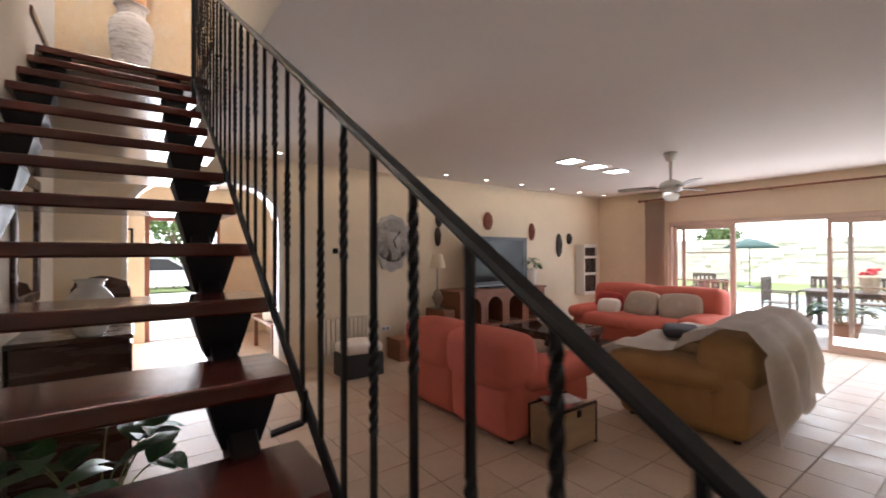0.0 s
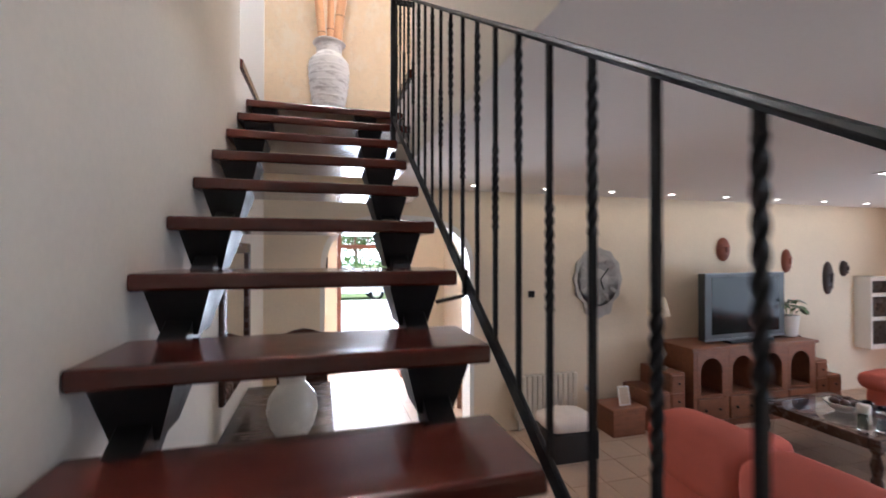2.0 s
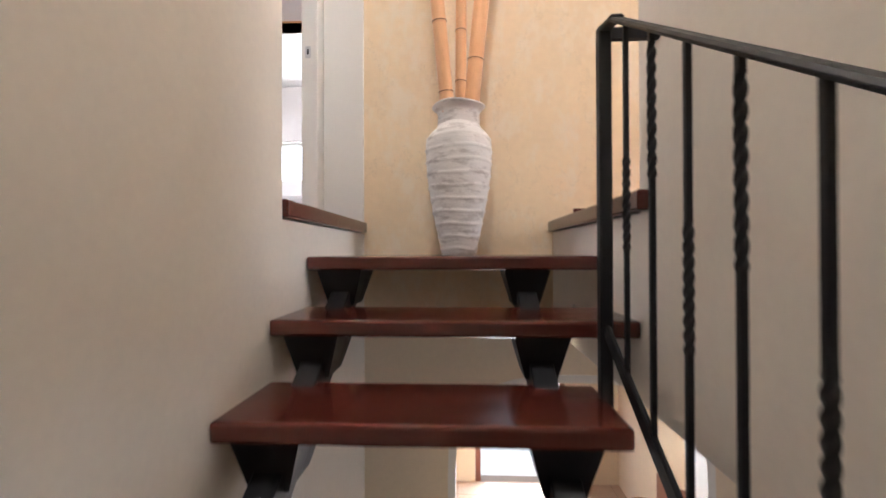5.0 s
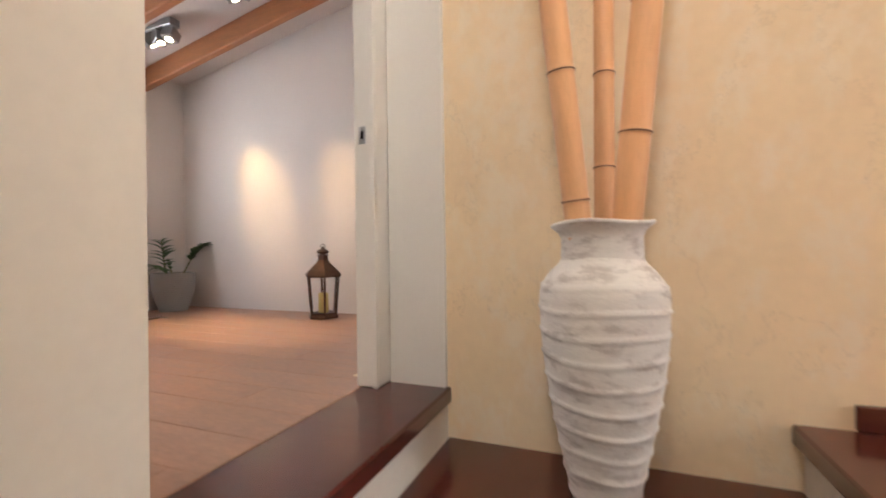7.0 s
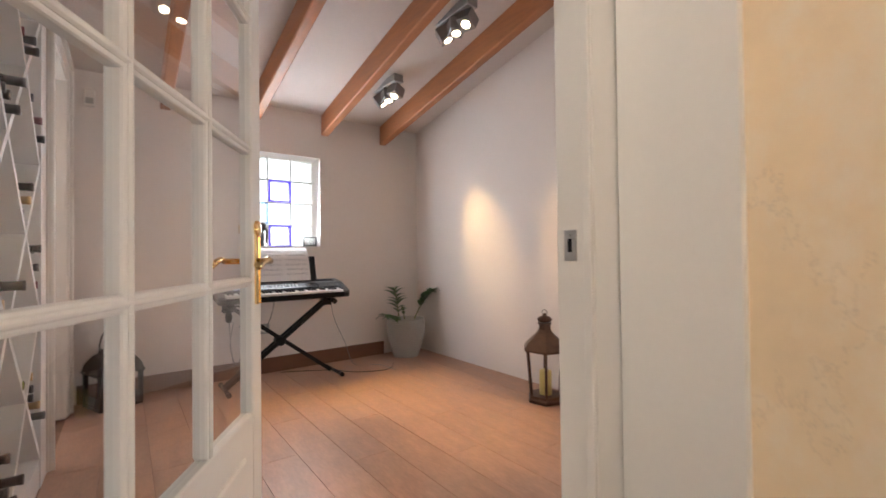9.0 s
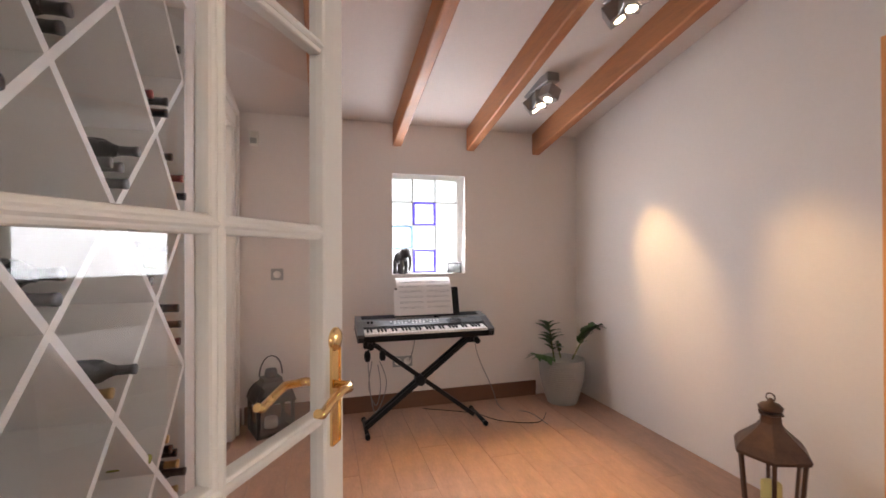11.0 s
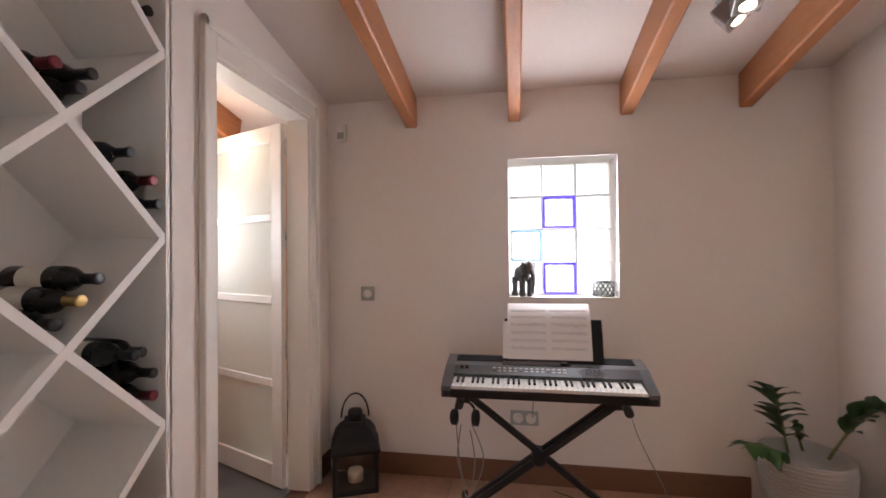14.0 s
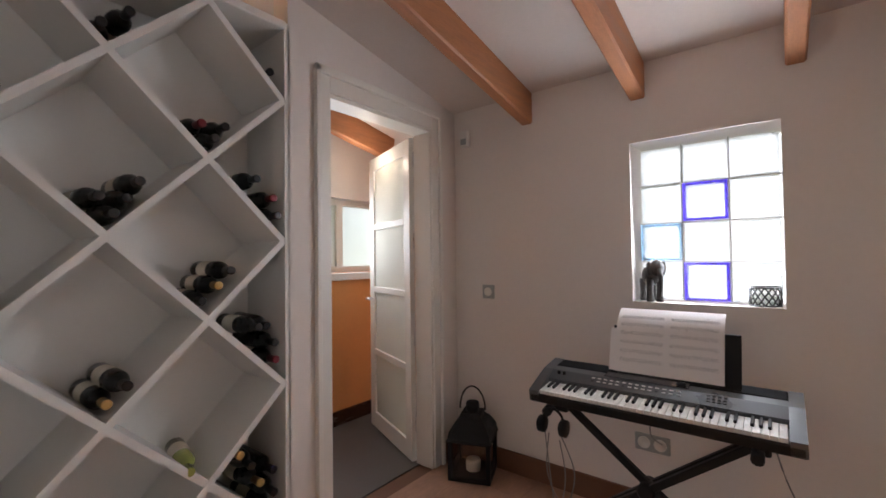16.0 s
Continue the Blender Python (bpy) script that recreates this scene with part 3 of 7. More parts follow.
part("window_frame", join(box((-0.675, -0.03, 0), (-0.62, 0.03, 0.6)), box((0.62, -0.03, 0), (0.675, 0.03, 0.6)), box((-0.62, -0.03, 0), (0.62, 0.03, 0.05)), box((-0.62, -0.03, 0.55), (0.62, 0.03, 0.6)), box((-0.03, -0.03, 0.05), (0.03, 0.03, 0.55))), PAINT_WHITE, w3)
part("window_sill", box((-0.69, 0.02, -0.06), (0.69, 0.14, -0.002), 0.005), PAINT_WHITE, w3)
for x in (-0.325, 0.325):
    p = part("pane", box((x - 0.295, -0.004, 0.05), (x + 0.295, 0.004, 0.55)), FROST, w3)
    p.visible_shadow = False

# ---- wine rack ----
rack = thing("wine_rack", pose(-1.467, 1.425, 0.0), "white built-in wine rack with diamond compartments", "wine rack")
HX, HZ, T = 0.3165, 0.3125, 0.026
Z0, Z1, DEP = 0.135, 2.32, 0.34
RX0, RX1 = -0.648, 0.648
part("back_panel", box((RX0, -0.175, 0), (RX1, -0.16, 2.35)), SHELF_WHITE, rack)
part("side_panel", box((RX0 - 0.012, -0.16, 0), (RX0 + 0.012, 0.175, 2.37)), SHELF_WHITE, rack)
part("side_panel", box((RX1 - 0.012, -0.16, 0), (RX1 + 0.012, 0.175, 2.37)), SHELF_WHITE, rack)
part("top_panel", box((RX0 + 0.012, -0.16, 2.335), (RX1 - 0.012, 0.19, 2.37), 0.004), SHELF_WHITE, rack)
part("plinth", box((RX0 + 0.012, -0.16, 0), (RX1 - 0.012, 0.17, 0.12)), SHELF_WHITE, rack)


def slat(xa, za, xb, zb, inset=0.0):
    d = Vector((xb - xa, 0, zb - za)).normalized() * T / 2
    n = Vector((-d.z, 0, d.x))
    pts = [Vector((xa, 0.172 - inset, za)) + n, Vector((xb, 0.172 - inset, zb)) + n, Vector((xb, 0.172 - inset, zb)) - n, Vector((xa, 0.172 - inset, za)) - n]
    return prism(pts, (0, -0.332 + inset, 0))


XA, XZ = RX0 + 0.012, RX1 - 0.012
for c in range(-8, 9):
    for sgn in (1, -1):
        # diagonals through the nodes, cut at the rack's sides
        za = 1.39 + c * 2 * HZ
        x0, z0 = XA, za - sgn * HZ * 2 * (0 - XA) / (2 * HX)
        x1, z1 = XZ, za + sgn * HZ * 2 * (XZ - 0) / (2 * HX)
        lo, hi = 0.12, 2.335
        f0, f1 = 0.0, 1.0
        for lim, up in ((lo, False), (hi, True)):
            if z1 != z0:
                f = (lim - z0) / (z1 - z0)
                if (z0 > lim) == up and (z1 > lim) == up and (z0 > lim) == (z1 > lim):
                    f0 = 2
                elif 0 < f < 1:
                    if ((z0 < lim) != up):
                        f0 = max(f0, f)
                    else:
                        f1 = min(f1, f)
        if f1 - f0 > 0.02:
            part("slat", slat(x0 + (x1 - x0) * f0, z0 + (z1 - z0) * f0, x0 + (x1 - x0) * f1, z0 + (z1 - z0) * f1, 0.001 if sgn > 0 else 0.0), SHELF_WHITE, rack)

# ---- music room: floor, skirting, window ----
built("baseboard_window", box((XW, YS + 0.03, -0.003), (XW + 0.014, 3.98, 0.125), 0.003), SKIRT, "brown wood-look skirting", "baseboard")
built("baseboard_shelf", box((XW + 0.014, YS, -0.003), (-3.20, YS + 0.014, 0.125), 0.003), SKIRT, "brown wood-look skirting", "baseboard")
built("trim_east_skirting", box((XR + 0.12, YN - 0.016, 0.001), (5.4, YN, 0.075), 0.003), MAHOGANY, "red brown skirting of the east room", "baseboard")
win = thing("window_1", pose(XW - 0.20, 3.028, 1.07), "window of twelve glass blocks, three with violet rims", "window")
win["kind"] = "structure"
BLOCK = glass("block_glass", (0.95, 0.98, 1.0), 0.06)
bn = BLOCK.node_tree
tex = bn.nodes.new("ShaderNodeTexNoise")
tex.inputs["Scale"].default_value = 34
bp = bn.nodes.new("ShaderNodeBump")
bp.inputs["Strength"].default_value, bp.inputs["Distance"].default_value = 0.8, 0.012
bn.links.new(tex.outputs["Fac"], bp.inputs["Height"])
bn.links.new(bp.outputs["Normal"], bn.nodes["Principled BSDF"].inputs["Normal"])
VIOLET = glass("violet_glass", (0.16, 0.10, 0.95), 0.1)
AQUA = glass("pale_blue_glass", (0.45, 0.70, 0.98), 0.1)
MORTAR = mat("white_mortar", (0.72, 0.72, 0.72), 0.9, var=0.06, bump=0.2)
block_me = mesh_of("glass_block", box((-0.008, -0.0955, -0.0955), (0.008, 0.0955, 0.0955), 0.006, 2), BLOCK)


def rim(w, t):
    return join(box((-0.03, -w, -w), (0.03, -w + t, w)), box((-0.03, w - t, -w), (0.03, w, w)), box((-0.03, -w + t, -w), (0.03, w - t, -w + t)), box((-0.03, -w + t, w - t), (0.03, w - t, w)))


rim_me = {c: mesh_of("rim", rim(0.097, 0.013), m) for c, m in (("v", VIOLET), ("a", AQUA))}
for r in range(4):
    for c in range(3):
        b = new("glass_block", block_me)
        b.parent = win
        b.matrix_parent_inverse.identity()
        b.location = (0.0, -0.2035 + 0.2035 * c, 0.102 + 0.2035 * r)
        b.visible_shadow = False
        key = {(2, 1): "v", (1, 0): "a", (0, 1): "v"}.get((r, c))
        if key:
            q = new("rim", rim_me[key])
            q.parent = b
            q.visible_shadow = False
mort = [box((-0.02, -0.306, -0.001), (0.02, 0.306, 0.0065))]
mort += [box((-0.02, -0.306, 0.2035 * k - 0.003 + 0.0), (0.02, 0.306, 0.2035 * k + 0.003)) for k in (1, 2, 3)]
mort += [box((-0.0205, y - 0.003, 0.0), (0.0205, y + 0.003, 0.814)) for y in (-0.10175, 0.10175)]
part("mortar_joints", join(*mort), MORTAR, win)
built("sill_window", box((XW - 0.17, 2.724, 1.07), (XW + 0.004, 3.332, 1.074)), PLASTER_WHITE, "white plastered window sill", "sill")
bd = built("backdrop_west", box((-9.1, -6, -1.5), (-9.0, 10, 7)), glow("bright_overcast", (0.93, 0.97, 1.0), 2.6), "bright white sky outside the window", "backdrop")

# carved elephant and candle holder on the sill
STONE_DARK = mat("dark_carved_stone", (0.06, 0.055, 0.055), 0.55, var=0.3, scale=20, bump=0.3)


def ball(at, size, n=12):
    bm = bmesh.new()
    bmesh.ops.create_uvsphere(bm, u_segments=n, v_segments=max(6, n * 2 // 3), radius=1)
    bmesh.ops.scale(bm, verts=bm.verts, vec=size)
    bmesh.ops.translate(bm, verts=bm.verts, vec=at)
    for f in bm.faces:
        f.smooth = True
    return bm


el = [ball((0, 0, 0.105), (0.055, 0.036, 0.042)), ball((0.052, 0, 0.135), (0.03, 0.028, 0.034)), ball((0.045, 0.03, 0.135), (0.018, 0.008, 0.03)), ball((0.045, -0.03, 0.135), (0.018, 0.008, 0.03)),
      tube([(0.072, 0, 0.13), (0.088, 0, 0.10), (0.088, 0, 0.06), (0.08, 0, 0.03), (0.088, 0, 0.02)], 0.012, 8, taper=0.5)]
for lx in (-0.034, 0.03):
    for ly in (-0.02, 0.02):
        el.append(turned([(0.015, 0), (0.016, 0.012), (0.013, 0.03), (0.016, 0.09)], 10, (lx, ly, 0)))
el.append(tube([(-0.052, 0, 0.12), (-0.062, 0, 0.09), (-0.06, 0, 0.06)], 0.004, 6))
solid("elephant_figurine", join(*el), STONE_DARK, "small dark carved elephant standing on the window sill", "figurine", m=pose(XW - 0.06, 2.80, 1.075, 0, 0, 35) @ Matrix.Diagonal((1.2, 1.2, 1.25, 1)))
hold = thing("candle_holder", pose(XW - 0.07, 3.262, 1.075) @ Matrix.Diagonal((1.35, 1.35, 1.35, 1)), "round silver latticed tealight holder on the window sill", "candle holder")
lat = [tube([(0.043 * math.cos(a), 0.043 * math.sin(a), z) for a in [2 * math.pi * i / 24 for i in range(25)]], 0.003, 6) for z in (0.003, 0.062)]
for i in range(14):
    for s in (1, -1):
        lat.append(tube([(0.043 * math.cos(2 * math.pi * i / 14 + s * f * 0.9), 0.043 * math.sin(2 * math.pi * i / 14 + s * f * 0.9), 0.003 + 0.059 * f) for f in (0, 0.33, 0.66, 1)], 0.0026, 5))
part("lattice", join(*lat), mat("blackened_silver", (0.10, 0.10, 0.10), 0.4, 0.8, var=0.3, bump=0.1), hold)
part("cup", turned([(0.036, 0.0), (0.036, 0.055), (0.033, 0.055), (0.033, 0.004)], 20), FROST, hold)

# switch, sockets, sensor
sw = thing("light_switch", pose(XW, 1.857, 1.09), "grey framed round white wall switch", "switch")
GREY_PL = mat("grey_plastic", (0.36, 0.38, 0.37), 0.5, var=0.05, bump=0)
part("plate", box((0.0, -0.043, -0.043), (0.010, 0.043, 0.043), 0.003), GREY_PL, sw)
part("rocker", moved(turned([(0.027, 0), (0.027, 0.004), (0.025, 0.006)], 28), Matrix.Translation((0.010, 0, 0)) @ Matrix.Rotation(radians(90), 4, "Y")), PAINT_WHITE, sw, "round white rocker")
so = thing("wall_socket", pose(XW, 2.80, 0.375), "grey framed double wall socket behind the keyboard", "socket")
part("plate", box((0.0, -0.08, -0.042), (0.010, 0.08, 0.042), 0.003), GREY_PL, so)
for y in (-0.037, 0.037):
    part("outlet", moved(turned([(0.029, 0), (0.029, 0.004), (0.024, 0.004), (0.022, -0.004)], 24), Matrix.Translation((0.0105, y, 0)) @ Matrix.Rotation(radians(90), 4, "Y")), PAINT_WHITE, so, "round white outlet")
se = thing("motion_sensor", pose(XW, 1.70, 2.09), "small white alarm sensor in the corner", "sensor")
part("housing", box((0.0, -0.032, -0.055), (0.04, 0.032, 0.055), 0.010, 2), PAINT_WHITE, se)
part("lens", box((0.038, -0.022, -0.04), (0.043, 0.022, 0.0), 0.002), GREY_PL, se)

# ---- ceiling spotlights ----
GREY_METAL = mat("grey_metal", (0.33, 0.32, 0.31), 0.4, 0.7, var=0.1, bump=0.05)
BULB = glow("lamp_glow", (1.0, 0.80, 0.52), 30.0)


def spot_fixture(x, y, aims, power):
    fx = thing("ceiling_spotlight", pose(x, y, roof(x)), "grey metal ceiling spotlight with three square heads, lit", "spotlight", "ceiling spotlights")
    part("mount", box((-0.17, -0.045, -0.045), (0.17, 0.045, 0.02), 0.006), GREY_METAL, fx)
    for dx, aim, p in zip((-0.115, 0.0, 0.115), aims, power):
        at = Vector((x + dx, y, roof(x) - 0.115))
        m = look(at, aim)
        loc = Matrix.Translation((-x, -y, -roof(x))) @ m
        hd = part("head", moved(join(box((-0.05, -0.05, -0.035), (0.05, 0.05, 0.055), 0.004)), loc), GREY_METAL, fx)
        part("ring", moved(turned([(0.043, -0.040), (0.043, -0.034), (0.032, -0.034), (0.032, -0.039)], 20, cap=False), loc), STEEL, hd)
        part("bulb", moved(turned([(0.028, -0.0375), (0.028, -0.0355)], 16), loc), BULB, hd)
        lamp("spot_beam", "SPOT", p * 1.7, (1.0, 0.65, 0.29), m @ Matrix.Translation((0, 0, -0.06)), radius=0.02, cone=33, blend=0.95)


spot_fixture(-2.66, 3.66, ((-2.30, 4.4, 1.08), (-2.2, 3.54, 0.0), (-2.3, 2.75, 0.0)), (62, 110, 90))
spot_fixture(-1.75, 3.66, ((-1.25, 4.4, 0.72), (-1.4, 3.5, 0.0), (-1.2, 2.2, 0.0)), (58, 110, 80))

# ---- keyboard on its stand ----
kb = thing("electric_keyboard", pose(-2.98, 2.89, 0.0), "silver and black electric keyboard on a folding stand", "keyboard")
KW = 0.485
tilt = Matrix.Translation((0, 0, 0.722)) @ Matrix.Rotation(radians(7), 4, "Y")
# x grows towards the player
part("case", moved(join(box((-0.155, -KW, -0.055), (0.15, KW, -0.012), 0.008, 2)), tilt), BLACK, kb, "black lower case")
part("end_block", moved(prism([(0.15, KW - 0.001, -0.05), (0.15, KW - 0.001, 0.0), (-0.02, KW - 0.001, 0.045), (-0.155, KW - 0.001, 0.05), (-0.155, KW - 0.001, -0.03)], (0, -0.045, 0)), tilt), SILVER, kb, "silver end block")
part("end_block", moved(prism([(0.15, -KW + 0.001, -0.05), (0.15, -KW + 0.001, 0.0), (-0.02, -KW + 0.001, 0.045), (-0.155, -KW + 0.001, 0.05), (-0.155, -KW + 0.001, -0.03)], (0, 0.045, 0)), tilt), SILVER, kb, "silver end block")
part("control_panel", moved(prism([(0.035, -KW + 0.046, 0.008), (0.035, -KW + 0.046, 0.02), (-0.02, -KW + 0.046, 0.044), (-0.066, -KW + 0.046, 0.046), (-0.066, -KW + 0.046, -0.012), (0.035, -KW + 0.046, -0.012)], (0, 2 * KW - 0.092, 0)), tilt), SILVER, kb, "silver control panel")
part("speaker_grille", moved(box((-0.154, -KW + 0.046, -0.012), (-0.067, KW - 0.046, 0.049), 0.004), tilt), mat("speaker_cloth", (0.008, 0.008, 0.009), 0.8, var=0.2, bump=0.1, spec=0.15), kb, "black speaker strip")
KEYW = mat("white_keys", (0.78, 0.77, 0.74), 0.3, var=0.03, bump=0)
n_white = 36
kw = (2 * KW - 0.10) / n_white
key_me = mesh_of("white_key", box((0.036, 0.0004, -0.012), (0.146, kw - 0.0006, 0.004), 0.0012), KEYW)
blk_me = mesh_of("black_key", box((0.036, -0.0052, 0.0), (0.104, 0.0052, 0.0145), 0.0015), BLACK)
for i in range(n_white):
    k = new("white_key", key_me)
    k.parent = kb
    k.matrix_local = tilt @ Matrix.Translation((0, -KW + 0.05 + i * kw, 0))
    if i % 7 not in (2, 6) and i < n_white - 1:
        k = new("black_key", blk_me)
        k.parent = kb
        k.matrix_local = tilt @ Matrix.Translation((0, -KW + 0.05 + (i + 1) * kw, 0))


def on_panel(x):
    return 0.044 - (x + 0.02) * 0.4364 if x > -0.02 else 0.044 - (x + 0.02) * 0.06


but_me = mesh_of("button", box((-0.004, -0.0075, 0), (0.004, 0.0075, 0.003), 0.001), KEYW)
bbk_me = mesh_of("button", box((-0.004, -0.0055, 0), (0.004, 0.0055, 0.003), 0.001), BLACK)
for i in range(14):
    for x, me in ((-0.005, but_me), (0.012, bbk_me if i % 5 == 0 else but_me)):
        b = new("button", me)
        b.parent = kb
        b.matrix_local = tilt @ Matrix.Translation((x, -0.24 + i * 0.026, on_panel(x)))
for r in range(3):
    for c in range(4):
        b = new("button", bbk_me)
        b.parent = kb
        b.matrix_local = tilt @ Matrix.Translation((-0.012 + r * 0.014, 0.20 + c * 0.018, on_panel(-0.012 + r * 0.014)))
part("display", moved(box((-0.078, -0.20, 0.048), (-0.022, 0.13, 0.0505), 0.002), tilt), mat("dark_display", (0.05, 0.05, 0.055), 0.15, var=0.1, bump=0), kb, "dark grey display panel")
part("dial", moved(turned([(0.017, 0.0505), (0.017, 0.058), (0.013, 0.060)], 20, (-0.05, 0.10, 0)), tilt), BLACK, kb, "round black data dial")
for y in (-0.40, -0.375):
    part("knob", moved(turned([(0.008, on_panel(0.0)), (0.007, on_panel(0.0) + 0.014)], 14, (0.0, y, 0)), tilt), BLACK, kb)
# music rest
part("music_rest", moved(join(box((-0.004, -0.19, 0.045), (0.004, 0.30, 0.26), 0.003), box((-0.004, -0.19, 0.045), (0.022, 0.30, 0.052), 0.002)), tilt @ Matrix.Translation((-0.085, 0, 0)) @ Matrix.Rotation(radians(-22), 4, "Y")), BLACK, kb, "black music rest")

stand = thing("keyboard_stand", pose(-3.0, 2.873, 0.0), "black folding keyboard stand with crossed legs", "stand")
for dx, s in ((0.028, 1), (-0.028, 1), (0.0, -1)):
    part("leg", bar((dx, -s * 0.40, 0.035), (dx, s * 0.37, 0.625), 0.03, 0.03, up=(1, 0, 0), bevel=0.003), IRON, stand)
for y in (-0.40, 0.44):
    part("foot", join(tube([(-0.17, y, 0.02), (0.15, y, 0.02)], 0.014, 10), tube([(-0.185, y, 0.018), (-0.15, y, 0.018)], 0.0175, 10), tube([(0.12, y, 0.018), (0.155, y, 0.018)], 0.0175, 10)), IRON, stand)
for y in (-0.38, 0.37):
    part("support_arm", join(tube([(-0.16, y, 0.632), (0.17, y, 0.632)], 0.013, 10), tube([(0.13, y, 0.632), (0.18, y, 0.62)], 0.02, 10), box((-0.03, y - 0.035, 0.58), (0.03, y + 0.035, 0.64), 0.006)), IRON, stand, "padded support arm")
part("locking_disc", moved(turned([(0.035, -0.045), (0.035, 0.045), (0.02, 0.055)], 20), Matrix.Translation((0.0, -0.012, 0.33)) @ Matrix.Rotation(radians(90), 4, "Y")), IRON, stand)

# sheet music
PAPER = mat("paper", (0.80, 0.77, 0.76), 0.9, var=0.03, bump=0.03)
INK = mat("ink", (0.30, 0.29, 0.30), 0.8, var=0.1, bump=0)
sheets = thing("sheet_music", tilt @ Matrix.Identity(4), "open sheet music leaning on the music rest, its top bent over", "sheet music")
rest_m = Matrix.Translation((-2.98, 2.89, 0.0)) @ tilt @ Matrix.Translation((-0.085, 0, 0)) @ Matrix.Rotation(radians(-22), 4, "Y")
sheets.matrix_world = rest_m


def page_point(u, v):
    """A page that bows backwards towards its top."""
    back = 0.0 if v < 0.18 else (v - 0.18) ** 2 * 3.2
    return Vector((0.0145 + 0.004 * math.sin(u * 14) * v - back, u, 0.053 + v - back * 0.35))


bm = bmesh.new()
grid = [[bm.verts.new(page_point(-0.175 + 0.42 * i / 16, 0.315 * j / 14)) for i in range(17)] for j in range(15)]
for j in range(14):
    for i in range(16):
        f = bm.faces.new((grid[j][i], grid[j][i + 1], grid[j + 1][i + 1], grid[j + 1][i]))
        f.smooth = True
part("paper", bm, PAPER, sheets)
notes_bm = bmesh.new()
rnd = random.Random(5)
for col in (0, 1):
    for row in range(6):
        v0 = 0.262 - row * 0.040
        for ln in range(5):
            ua = -0.158 + col * 0.205
            for seg in range(5):
                a, b = page_point(ua + seg * 0.036, v0 - ln * 0.0032), page_point(ua + (seg + 1) * 0.036, v0 - ln * 0.0032)
                d = Vector((0.0016, 0, 0))
                h = Vector((0, 0, 0.0003))
                notes_bm.faces.new([notes_bm.verts.new(p) for p in (a + d - h, b + d - h, b + d + h, a + d + h)])
        for k in range(13):
            u = -0.15 + col * 0.205 + k * 0.0133
            p = page_point(u, v0 - rnd.uniform(0.0, 0.014)) + Vector((0.0018, 0, 0))
            notes_bm.faces.new([notes_bm.verts.new(p + Vector((0, a, b))) for a, b in ((-0.002, -0.0013), (0.002, -0.0013), (0.002, 0.0013), (-0.002, 0.0013))])
            s = rnd.choice((1, -1)) * 0.011
            notes_bm.faces.new([notes_bm.verts.new(p + Vector((0, a, b))) for a, b in ((0.0015, 0), (0.0021, 0), (0.0021, s), (0.0015, s))])
part("notation", notes_bm, INK, sheets, "lines of printed notes")["kind"] = "stuff"
book = solid("notebook", moved(join(box((-0.012, -0.20, 0.055), (-0.005, -0.10, 0.245), 0.001)), Matrix.Identity(4)), PAPER, "pale spiral notebook behind the sheet music", "notebook", m=rest_m @ Matrix.Translation((0.0168, 0.0, 0)))
# headphones and cables
hp = thing("headphones", pose(-2.83, 2.52, 0.555), "black headphones hanging from the keyboard stand", "headphones")
part("headband", tube([(0.0, 0.05 * math.cos(a), 0.02 + 0.065 * math.sin(a)) for a in [math.pi * i / 10 for i in range(11)]], 0.006, 8), BLACK, hp)
for y in (-0.05, 0.05):
    part("ear_cup", moved(turned([(0.02, -0.018), (0.036, -0.012), (0.036, 0.012), (0.022, 0.02)], 18), Matrix.Translation((0, y, 0.01)) @ Matrix.Rotation(radians(90), 4, "X")), BLACK, hp)
GREY_CABLE = mat("grey_cable", (0.22, 0.22, 0.22), 0.6, var=0.1, bump=0)


def cable(pts, r=0.0028, material=GREY_CABLE, label="thin grey cable hanging to the floor"):
    ps = [Vector(p) for p in pts]
    out = []
    for i in range(len(ps) - 1):
        p0, p1, p2, p3 = ps[max(i - 1, 0)], ps[i], ps[i + 1], ps[min(i + 2, len(ps) - 1)]
        for s in range(6):
            t = s / 6
            out.append(0.5 * ((2 * p1) + (p2 - p0) * t + (2 * p0 - 5 * p1 + 4 * p2 - p3) * t * t + (3 * p1 - p0 - 3 * p2 + p3) * t ** 3))
    out.append(ps[-1])
    return solid("cable", tube(out, r, 6), material, label, "cable", "cables of the keyboard")


cable([(-2.83, 2.50, 0.53), (-2.85, 2.48, 0.35), (-2.87, 2.53, 0.22), (-2.86, 2.56, 0.35), (-2.85, 2.54, 0.5)])
cable([(-2.84, 2.55, 0.53), (-2.86, 2.60, 0.38), (-2.88, 2.57, 0.24), (-2.86, 2.52, 0.18), (-2.86, 2.49, 0.33), (-2.84, 2.47, 0.6)])
cable([(-3.11, 2.86, 0.65), (-3.16, 2.84, 0.5), (-3.34, 2.85, 0.39)])
cable([(-3.02, 3.28, 0.64), (-3.05, 3.33, 0.45), (-3.08, 3.45, 0.2), (-3.12, 3.55, 0.006), (-3.0, 3.72, 0.004), (-2.75, 3.75, 0.004)])
cable([(-3.3, 2.95, 0.004), (-3.1, 3.3, 0.004), (-2.9, 3.45, 0.004), (-2.8, 3.7, 0.004), (-2.95, 3.85, 0.004)], material=BLACK, label="thin black cable lying on the floor")

